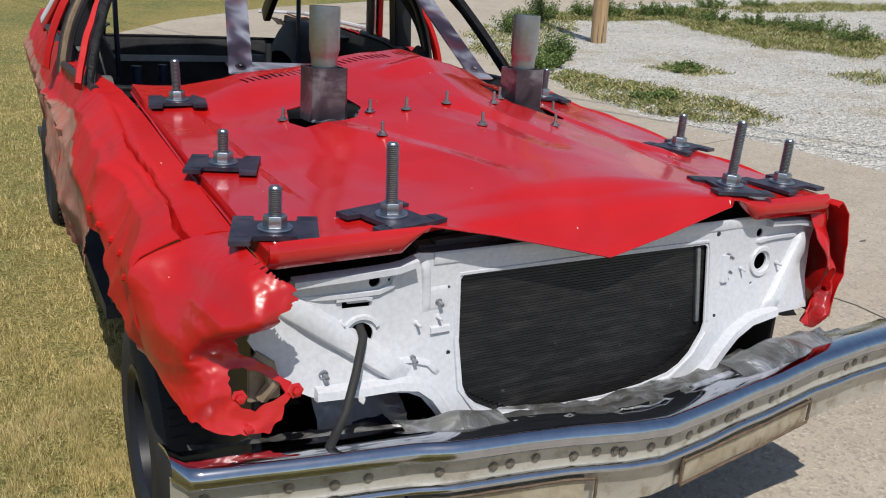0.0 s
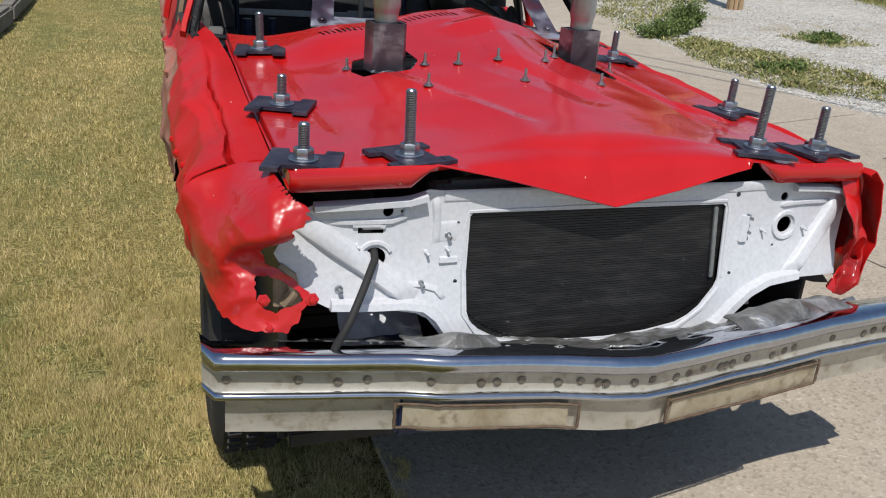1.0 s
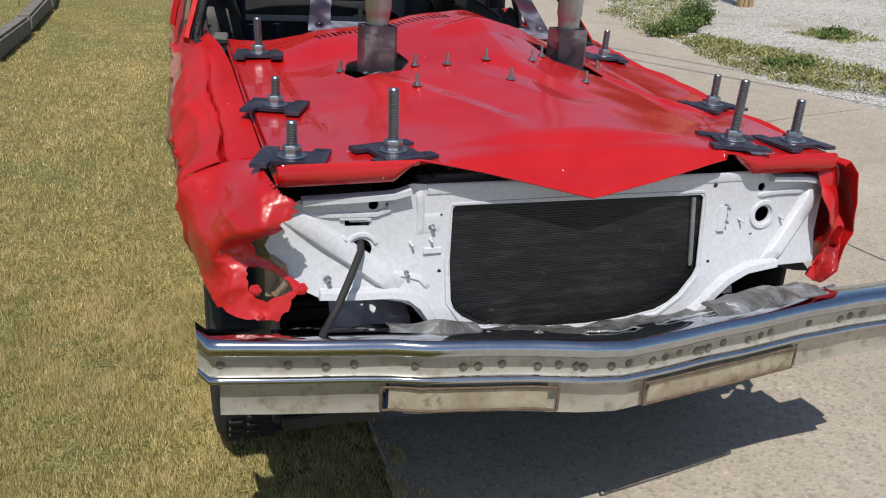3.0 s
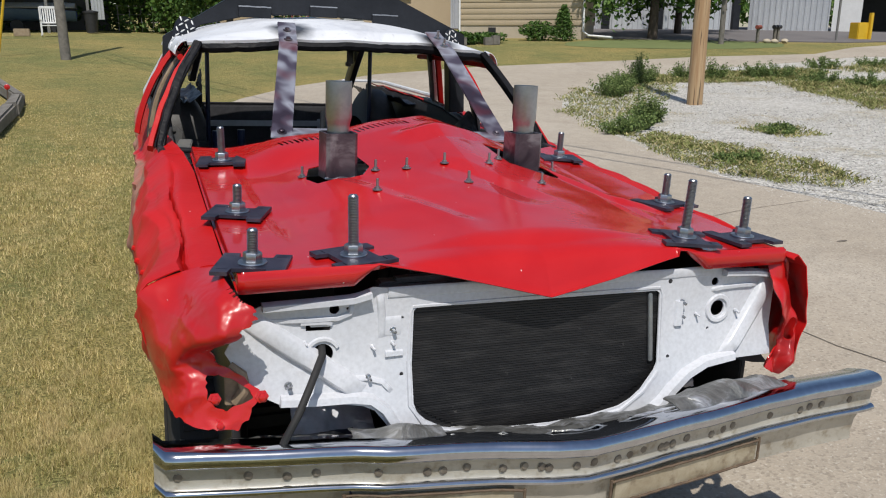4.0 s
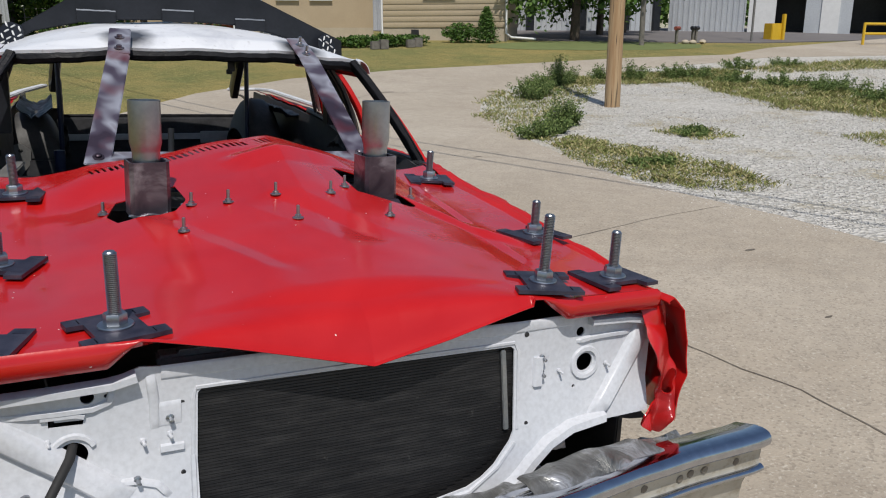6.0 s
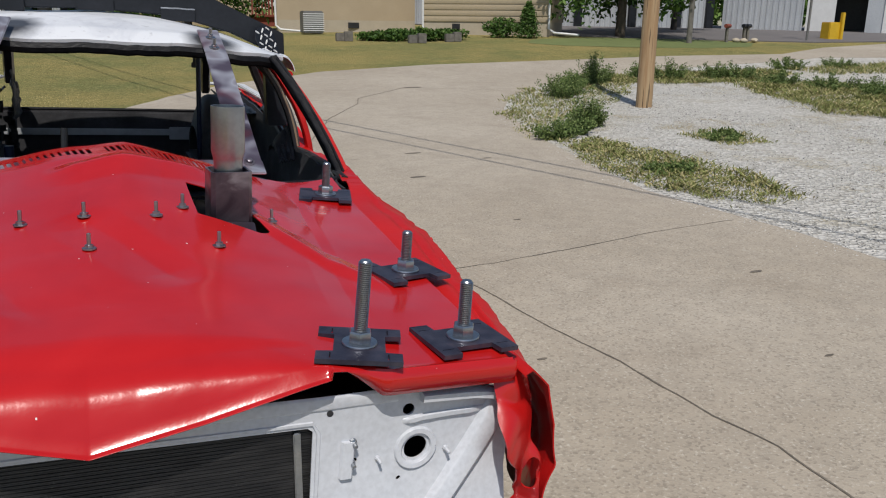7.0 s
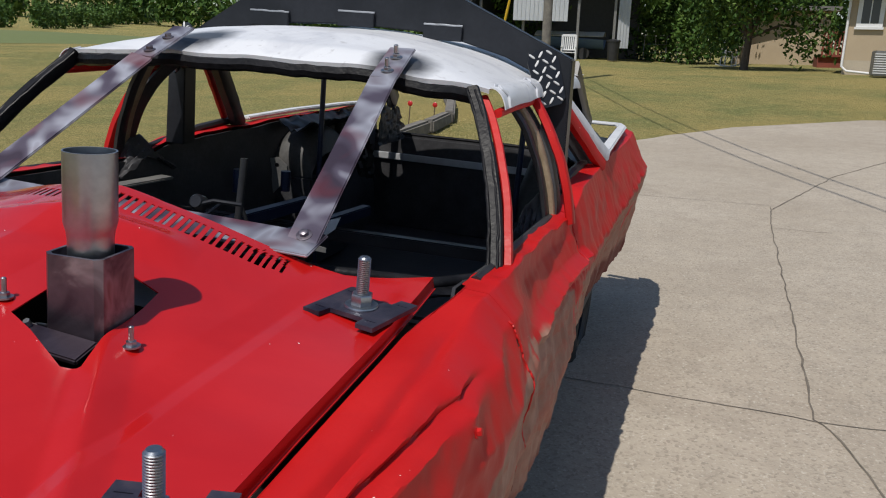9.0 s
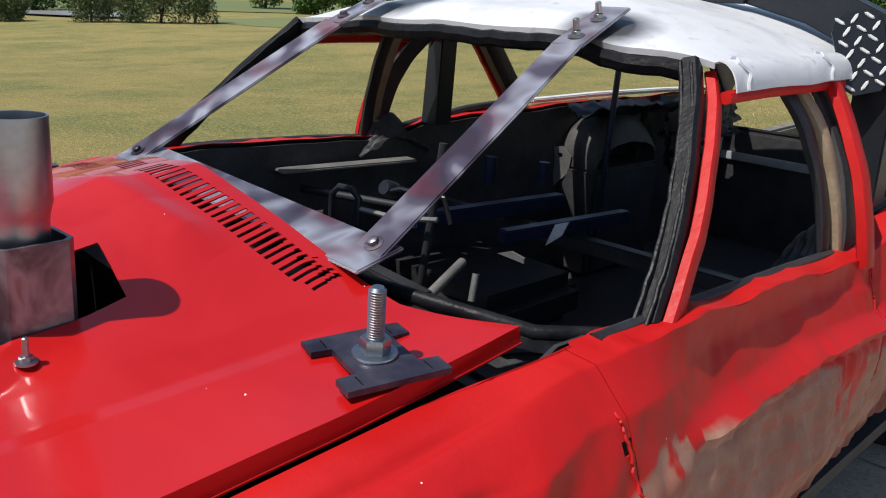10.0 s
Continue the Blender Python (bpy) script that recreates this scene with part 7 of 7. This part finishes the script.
def house_window(a, b, t, w, z0, z1):
    a, b = Vector((*a, 0)), Vector((*b, 0))
    d = (b - a).normalized()
    n = Vector((d.y, -d.x, 0))
    c = a + (b - a) * t + n * 0.035

    def q(s, o, z):
        return c + d * s + n * o + Vector((0, 0, z))

    win = None
    for nm, s0, s1, y0, y1, o0, o1, m in (("window", -w / 2 - 0.10, w / 2 + 0.10, z0 - 0.08, z1 + 0.1, 0, 0.02, HOUSE_WHITE), ("pane", -w / 2 + 0.04, -0.02, z0 + 0.04, z1, 0.018, 0.026, GLASS), ("pane", 0.02, w / 2 - 0.04, z0 + 0.04, z1, 0.018, 0.026, GLASS),
                                          ("sill", -w / 2 - 0.14, w / 2 + 0.14, z0 - 0.16, z0 - 0.08, 0, 0.07, HOUSE_WHITE)):
        bm = bmesh.new()
        vs = [bm.verts.new(q(s, o, z)) for z in (y0, y1) for s, o in ((s0, o0), (s1, o0), (s1, o1), (s0, o1))]
        for f in ((0, 1, 2, 3), (7, 6, 5, 4), (0, 4, 5, 1), (1, 5, 6, 2), (2, 6, 7, 3), (3, 7, 4, 0)):
            bm.faces.new([vs[k] for k in f])
        bmesh.ops.recalc_face_normals(bm, faces=bm.faces[:])
        ob = part(nm, bm, m, win or house)
        win = win or ob


house_window(A1, A2, 0.47, 0.95, HZ + 1.62, HZ + 2.9)
for t in (0.12, 0.38, 0.62):
    house_window(B1, (11.3, 30.2), t, 0.62, HZ + 1.62, HZ + 2.5)
for t, wl in ((0.28, (A1, A2)), (0.55, (B1, (11.3, 30.2)))):
    bm = bmesh.new()
    c = Vector((*wl[0], 0)).lerp(Vector((*wl[1], 0)), t)
    box(bm, (c.x - 0.22, c.y - 0.06, HZ + 0.12), (c.x + 0.22, c.y - 0.005, HZ + 0.34))
    part("foundation_vent", bm, BLACK, house)
for p0 in (A1, A2, B1):
    bm = bmesh.new()
    c = Vector((p0[0] - 0.03, p0[1] - 0.06, 0))
    tube(bm, [c + Vector((0, 0, HZ + 3.0)), c + Vector((0, 0, HZ + 0.2)), c + Vector((0.15, -0.15, HZ + 0.05)), c + Vector((1.0, -0.5, HZ - 0.02))], 0.045, 8)
    part("downspout", bm, HOUSE_WHITE, house, "white downspout")
bm = bmesh.new()
box(bm, (6.55, 29.1, 0), (7.3, 29.8, 0.80), Matrix.Translation((0, 0, height(7, 29.4))), 0.03)
ac = tagged(part("air_conditioner", bm, GREY_METAL), "grey outdoor air conditioner unit beside the house wall", "air conditioner")
for k in range(9):
    bm = bmesh.new()
    z = height(7, 29.4) + 0.08 + k * 0.075
    box(bm, (6.53, 29.08, z), (7.32, 29.10, z + 0.03))
    part("louvre", bm, HOUSE_WHITE, ac)


def shrub(x, y, r, h, label, n=1500, cone=False):
    p = at(x, y)
    cloud = []
    if cone:
        for k in range(9):
            f = k / 9
            cloud.append(leaf_cloud(p + Vector((0, 0, 0.08 + h * f)), (r * (1 - f) ** 0.7 + 0.03, r * (1 - f) ** 0.7 + 0.03, h * 0.13), n // 9, 0.045, 1, 0.6))
    else:
        cloud.append(leaf_cloud(p + Vector((0, 0, h * 0.45)), (r, r * 0.7, h * 0.6), n, 0.06))
    bm = bmesh.new()
    for k in range(6):
        tube(bm, [p, p + Vector((r * 0.5 * math.cos(k), r * 0.4 * math.sin(k), h * 0.6))], 0.015, 5)
    s = part("shrub", bm, BARK)
    tris("leaves", np.concatenate(cloud), LEAVES, s, "", 4)
    tagged(s, label, "shrub", "shrubs before the house")


shrub(13.85, 25.2, 0.52, 1.15, "dark green cone-shaped shrub before the foundation", 3500, True)
shrub(13.0, 25.6, 0.75, 0.65, "loose green shrub before the foundation")
for x, y, r, h in ((8.6, 24.9, 0.8, 0.35), (9.6, 24.7, 0.8, 0.4), (10.6, 24.9, 0.8, 0.35), (8.0, 25.2, 0.6, 0.25)):
    shrub(x, y, r, h, "low green juniper in a block-edged bed")
for k, (x, y) in enumerate(((6.9, 25.1), (7.15, 25.0), (9.0, 23.9), (9.3, 23.85), (10.4, 24.2), (10.7, 24.25))):
    bm = bmesh.new()
    z = height(x, y)
    box(bm, (x - 0.14, y - 0.1, z - 0.05), (x + 0.14, y + 0.1, z + 0.22 + 0.05 * (k % 2)), None, 0.02)
    tagged(part("edging_block", bm, GREY_WOOD), "weathered grey block edging a flower bed", "edging block", "blocks round the bed")

# garage and deck beyond the tree
garage = tagged(new("garage"), "plain tan stucco garage beyond the lawn", "garage")
bm = bmesh.new()
wall_box(bm, (2.6, 44.0), (6.9, 43.4), 1.0, 4.1, 5)
part("wall", bm, STUCCO, garage)
bm = bmesh.new()
box(bm, (2.2, 43.0, 4.1), (7.3, 49.5, 4.3))
part("roof", bm, SHINGLE, garage)
deck = tagged(new("deck_stairs"), "red-stained wooden deck railing and steps", "deck")
for k in range(9):
    bm = bmesh.new()
    box(bm, (6.2 + k * 0.16, 39.4, 2.0), (6.28 + k * 0.16, 39.46, 2.95))
    part("baluster", bm, RED_WOOD, deck)
for z in (1.95, 2.95):
    bm = bmesh.new()
    box(bm, (6.1, 39.36, z), (7.7, 39.50, z + 0.09))
    part("rail", bm, RED_WOOD, deck)
bm = bmesh.new()
box(bm, (6.1, 39.5, 1.3), (7.7, 41.0, 1.95))
part("platform", bm, RED_WOOD, deck)

# ---- shed with boat ----
shed = tagged(new("open_shed"), "open-fronted dark shed with white corrugated panels", "shed")
SZ = 1.45


def corrugated(name, a, b, z0, z1, material, parent, pitch=0.2, amp=0.03, label=""):
    """A ribbed metal sheet from a to b."""
    a, b = Vector((*a, 0)), Vector((*b, 0))
    d = (b - a)
    L = d.length
    d.normalize()
    n = Vector((d.y, -d.x, 0))
    bm = bmesh.new()
    row = []
    k = int(L / pitch)
    for i in range(k):
        for f, o in ((0, 0), (0.55, 0), (0.65, amp), (0.9, amp)):
            row.append(a + d * ((i + f) * pitch) + n * o)
    lo = [bm.verts.new(p + Vector((0, 0, z0))) for p in row]
    hi = [bm.verts.new(p + Vector((0, 0, z1))) for p in row]
    for i in range(len(row) - 1):
        bm.faces.new((lo[i], lo[i + 1], hi[i + 1], hi[i]))
    thicken(bm, 0.006)
    bmesh.ops.recalc_face_normals(bm, faces=bm.faces[:])
    return part(name, bm, material, parent, label, 20)


for a, b in (((-9.5, 44.5), (-2.2, 45.5)), ((-9.5, 38.0), (-9.5, 44.5))):
    bm = bmesh.new()
    wall_box(bm, a, b, 1.0, 6.4, 0.15)
    part("wall", bm, BLACK, shed)
bm = bmesh.new()
box(bm, (-9.7, 38.2, 6.2), (-1.9, 45.6, 6.4))
part("roof", bm, SHEET_METAL, shed)
corrugated("hanging_panel", (-7.6, 38.6), (-5.0, 38.9), SZ + 1.75, SZ + 4.8, SHEET_METAL, shed)
corrugated("side_panel", (-2.75, 39.7), (-2.2, 39.9), SZ + 0.6, SZ + 4.8, SHEET_METAL, shed, 0.14)
for x in (-9.3, -7.2, -4.6, -2.9):
    bm = bmesh.new()
    box(bm, (x - 0.06, 38.9 + 0.1 * x + 0.9, 1.0), (x + 0.06, 39.05 + 0.1 * x + 0.9, 6.2))
    part("post", bm, GREY_METAL, shed)
boat = tagged(new("boat"), "pale blue covered boat on a trailer in the shed", "boat")
bm = grid(18, 8, lambda u, v: Vector((-6.9 + 3.4 * u, 41.2 + 0.7 * (v - 0.5) * 2 * (1 - 0.7 * max(0, u - 0.6)), SZ + 0.55 + 0.55 * (abs(v - 0.5) * 2) ** 1.6 * (1 - 0.2 * u))), 0.03)
part("hull", bm, BLUE_COVER, boat)
bm = grid(18, 8, lambda u, v: Vector((-6.9 + 3.4 * u, 41.2 + 0.72 * (v - 0.5) * 2 * (1 - 0.7 * max(0, u - 0.6)), SZ + 1.12 + 0.25 * math.cos((v - 0.5) * 3))), 0.02)
part("cover", bm, SHEET_METAL, boat)
for x in (-6.0, -4.4):
    bm = bmesh.new()
    lathe(bm, [(0.10, -0.08), (0.28, -0.09), (0.30, 0), (0.28, 0.09), (0.10, 0.08)], 20, Matrix.Translation((x, 40.5, SZ + 0.30)) @ pose(0, 0, 0, 90, 0, 0))
    part("trailer_wheel", bm, RUBBER, boat)


def rocking_chair(x, y, yaw):
    c = tagged(new("rocking_chair"), "white wooden rocking chair on the grass", "chair")
    c.matrix_world = Matrix.Translation(at(x, y, -0.03)) @ pose(0, 0, 0, 0, 0, yaw)
    for nm, a, b in (("seat", (-0.28, -0.25, 0.40), (0.28, 0.25, 0.44)), ("top_rail", (-0.28, 0.30, 1.05), (0.28, 0.34, 1.15)), ("low_rail", (-0.28, 0.25, 0.50), (0.28, 0.28, 0.56))):
        bm = bmesh.new()
        box(bm, a, b, None, 0.008)
        part(nm, bm, HOUSE_WHITE, c)
    for k in range(7):
        bm = bmesh.new()
        xx = -0.24 + k * 0.08
        bar(bm, (xx, 0.26, 0.52), (xx, 0.32, 1.08), 0.045, 0.015, (0, 1, 0), 0.002)
        part("back_slat", bm, HOUSE_WHITE, c)
    for sx in (-0.29, 0.29):
        for sy in (-0.23, 0.26):
            bm = bmesh.new()
            box(bm, (sx - 0.022, sy - 0.022, 0.05), (sx + 0.022, sy + 0.022, 0.64 if sy < 0 else 1.12), None, 0.004)
            part("leg", bm, HOUSE_WHITE, c)
        bm = bmesh.new()
        tube(bm, [(sx, -0.42 + 0.1 * k, 0.03 + 0.0035 * (k - 4.5) ** 2) for k in range(10)], 0.02, 6)
        part("rocker", bm, HOUSE_WHITE, c)
        bm = bmesh.new()
        box(bm, (sx - 0.04, -0.28, 0.63), (sx + 0.04, 0.30, 0.66), None, 0.005)
        part("armrest", bm, HOUSE_WHITE, c)
    return c


rocking_chair(-4.05, 33.6, 8)
rocking_chair(2.35, 38.2, 70)
bm = bmesh.new()
lathe(bm, [(0.24, 0), (0.30, 0.85), (0.33, 0.86), (0.33, 0.92), (0.05, 0.98)], 16, Matrix.Translation(at(-2.75, 38.4)))
tagged(part("rubbish_bin", bm, BLACK), "black plastic rubbish bin by the shed", "bin")
bm = bmesh.new()
box(bm, (-5.3, 33.3, height(-5, 33.4)), (-4.75, 33.6, height(-5, 33.4) + 0.28), None, 0.02)
tagged(part("concrete_block", bm, TAN_STEEL), "salmon concrete block on the lawn", "block")
for k in range(10):                               # wire fence between shed and garage
    bm = bmesh.new()
    tube(bm, [at(-1.7 + k * 0.55, 43.2), at(-1.7 + k * 0.55, 43.2, 1.25)], 0.03, 6)
    tagged(part("fence_post", bm, GREY_METAL), "grey steel fence post on the lawn", "fence post", "posts of the wire fence")
bm = bmesh.new()
for z in (0.4, 0.8, 1.22):
    tube(bm, [at(-1.8, 43.2, z), at(3.4, 43.2, z)], 0.014, 5)
tagged(part("fence_wire", bm, GREY_METAL), "thin grey rails of a fence", "fence")

# guy wire with its yellow guard
bm = bmesh.new()
g0, g1 = at(-4.32, 22.05), Vector((-2.75, 21.3, 8.0))
tube(bm, [g0, g1], 0.008, 5)
guy = tagged(part("guy_wire", bm, GREY_METAL), "steel guy wire with a yellow guard", "guy wire")
bm = bmesh.new()
tube(bm, [g0 + (g1 - g0) * 0.01, g0 + (g1 - g0) * 0.31], 0.035, 8)
part("guard", bm, YELLOW, guy, "yellow plastic guard")

# landscape timbers
for a, b in (((-5.2, 19.4), (-4.4, 17.9)), ((-4.35, 17.8), (-3.55, 15.7)), ((-3.5, 15.6), (-2.9, 13.5)), ((-2.92, 13.4), (-2.86, 12.2)), ((-2.87, 12.1), (-2.86, 10.0)), ((-2.86, 9.9), (-2.90, 7.8)), ((-2.90, 7.7), (-2.98, 5.9))):
    bm = bmesh.new()
    p, q = at(*a, 0.09), at(*b, 0.09)
    bar(bm, p, q, 0.19, 0.21, (0, 0, 1), 0.03)
    for v in bm.verts:
        v.co += Vector((0.03 * noise.noise(v.co * 3), 0.03 * noise.noise(v.co * 3 + Vector((5, 0, 0))), 0.03 * noise.noise(v.co * 4)))
    tagged(part("landscape_timber", bm, GREY_WOOD), "weathered grey landscape timber edging the lawn", "timber", "timbers round the bed")

# ---- metal building and yard ----
works = tagged(new("metal_building"), "long white corrugated metal building with dark openings", "building")
WZ = 1.55
corrugated("corrugated_wall", (10.0, 42.0), (31.5, 36.8), WZ - 0.3, WZ + 5.5, SHEET_METAL, works, 0.3, 0.05)
corrugated("corrugated_wall", (31.8, 36.4), (34.7, 33.2), WZ - 0.3, WZ + 6, SHEET_METAL, works, 0.3, 0.05)
def front(s):
    return (34.7 + 0.66 * s, 33.2 - 0.75 * s)


for s0, s1, z0, z1, m, nm in ((0, 1.4, -0.3, 6, HOUSE_WHITE, "end_wall"), (1.4, 2.9, 2.3, 6, SHEET_METAL, "lintel"), (2.9, 5.2, -0.3, 6, SHEET_METAL, "end_wall"), (3.7, 4.6, -0.3, 2.2, HOUSE_WHITE, "side_door"), (5.2, 7.0, 2.6, 6, HOUSE_WHITE, "lintel"),
                              (7.0, 8.6, -0.3, 6, SHEET_METAL, "end_wall"), (8.6, 30, -0.3, 6, HOUSE_WHITE, "end_wall")):
    a, b, z0, z1 = front(s0), front(s1), WZ + z0, WZ + z1
    if nm == "side_door":
        a, b = (a[0] - 0.06, a[1] - 0.05), (b[0] - 0.06, b[1] - 0.05)
    bm = bmesh.new()
    wall_box(bm, a, b, z0, z1, 0.3)
    part(nm, bm, m, works)
bm = bmesh.new()
wall_box(bm, (38.0, 36.2), (58.0, 13.4), WZ - 0.3, WZ + 6, 0.3)
part("back_wall", bm, BLACK, works)
bm = bmesh.new()
vs = [bm.verts.new(p) for p in ((10, 42, WZ + 5.5), (31.8, 36.4, WZ + 6), (34.7, 33.2, WZ + 6), (54.5, 10.7, WZ + 6), (64, 20, WZ + 7), (20, 52, WZ + 7))]
bm.faces.new(vs)
thicken(bm, 0.2)
part("roof", bm, SHEET_METAL, works)
for f in (0.08, 0.22, 0.36, 0.50, 0.64, 0.78, 0.90, 0.985):
    bm = bmesh.new()
    p = Vector((10, 42, 0)).lerp(Vector((31.5, 36.8, 0)), f)
    box(bm, (p.x - 0.22, p.y - 0.22, WZ - 0.2), (p.x + 0.22, p.y - 0.07, WZ + 5))
    part("dark_column", bm, BLACK_SATIN, works)
bm = bmesh.new()
lathe(bm, [(0.05, -1.9), (0.45, -1.75), (0.68, -1.4), (0.68, 1.4), (0.45, 1.75), (0.05, 1.9)], 20, Matrix.Translation((17.2, 33.5, WZ + 1.9)) @ pose(0, 0, 0, 0, 90, 0))
tank = tagged(part("storage_tank", bm, BLACK_SATIN), "dark round storage tank on legs", "tank")
for x in (16.2, 18.2):
    bm = bmesh.new()
    box(bm, (x - 0.12, 33.0, WZ - 0.3), (x + 0.12, 34.0, WZ + 1.4))
    part("leg", bm, BLACK_SATIN, tank)


def yellow_rail(x, y, w, h):
    c = tagged(new("safety_rail"), "yellow steel safety rail in the yard", "rail", "yellow rails")
    for sx in (-w / 2, w / 2):
        bm = bmesh.new()
        tube(bm, [at(x + sx, y), at(x + sx, y, h)], 0.06, 8)
        part("post", bm, YELLOW, c)
    for z in (h * 0.5, h * 0.95):
        bm = bmesh.new()
        tube(bm, [at(x - w / 2, y, z), at(x + w / 2, y, z)], 0.055, 8)
        part("bar", bm, YELLOW, c)


yellow_rail(15.9, 28.4, 0.75, 0.75)
yellow_rail(31.5, 22.5, 2.0, 0.9)
bm = bmesh.new()
box(bm, (28.2, 25.3, 1.2), (28.9, 25.8, 1.95), None, 0.03)
box(bm, (28.75, 25.2, 1.2), (28.9, 25.35, 2.35), None, 0.02)
tagged(part("yellow_bollard", bm, YELLOW), "yellow steel guard box by the drive", "bollard")
for x, y, m in ((21.5, 23.75, RED_WOOD), (22.45, 23.9, BLACK_SATIN), (22.65, 23.95, BLACK_SATIN)):
    mb = tagged(new("mailbox"), "small roadside mailbox on a post", "mailbox", "mailboxes by the road")
    bm = bmesh.new()
    box(bm, (x - 0.05, y - 0.05, height(x, y) - 0.1), (x + 0.04, y + 0.04, height(x, y) + 0.5))
    part("post", bm, GREY_WOOD, mb)
    bm = bmesh.new()
    tube(bm, [(x - 0.16, y - 0.10, height(x, y) + 0.56), (x + 0.16, y + 0.06, height(x, y) + 0.56)], 0.075, 12)
    part("box", bm, m, mb)
for x, y in ((21.9, 23.7), (22.2, 23.6), (22.8, 23.7)):
    bm = bmesh.new()
    bmesh.ops.create_icosphere(bm, subdivisions=2, radius=0.15)
    for v in bm.verts:
        v.co = Vector((v.co.x, v.co.y, v.co.z * 0.6)) * (1 + 0.3 * noise.noise(v.co * 6 + Vector((x, 0, 0)))) + at(x, y, 0.05)
    tagged(part("boulder", bm, BLOCK), "pale boulder at the foot of the mailboxes", "boulder", "boulders by the mailboxes")
bm = bmesh.new()
tube(bm, [at(26.3, 24.6), at(26.3, 24.6, 2.6)], 0.05, 8)
box(bm, (25.9, 24.55, height(26, 24.6) + 2.5), (26.7, 24.65, height(26, 24.6) + 2.62))
tagged(part("sign_post", bm, GREY_METAL), "thin steel post with a dark crosspiece", "post")

# overhead cables, seen by their shadows on the drive
for off in (0.0, 0.42):
    s = -6.0 * Vector((SUN_WAY.x, SUN_WAY.y)) / -SUN_WAY.z
    a, b = Vector((1.0 + off, 14.9 + off * 0.4)), Vector((4.75 + off, 4.6))
    d = (b - a).normalized()
    a, b = a - d * 25 + s, b + d * 16 + s
    bm = bmesh.new()
    tube(bm, [(*a, 6.6), (*((a + b) / 2), 6.2), (*b, 6.3)], 0.016, 6)
    tagged(part("overhead_cable", bm, RUBBER), "black overhead cable above the drive", "cable", "overhead cables")


# reflector stakes by the timbers
for x, y, h in ((-3.27, 12.4, 0.42), (-3.00, 12.9, 0.36)):
    bm = bmesh.new()
    tube(bm, [at(x, y), at(x + 0.03, y, h)], 0.010, 6)
    stake = tagged(part("reflector_stake", bm, RUST), "rusty stake with a red reflector in the lawn", "stake", "stakes by the timbers")
    bm = bmesh.new()
    lathe(bm, [(0.035, -0.006), (0.045, 0.0), (0.035, 0.008)], 14, Matrix.Translation(at(x + 0.03, y - 0.012, h)) @ pose(0, 0, 0, 90, 0, 0))
    part("reflector", bm, RED_NOSE, stake, "red reflector disc")
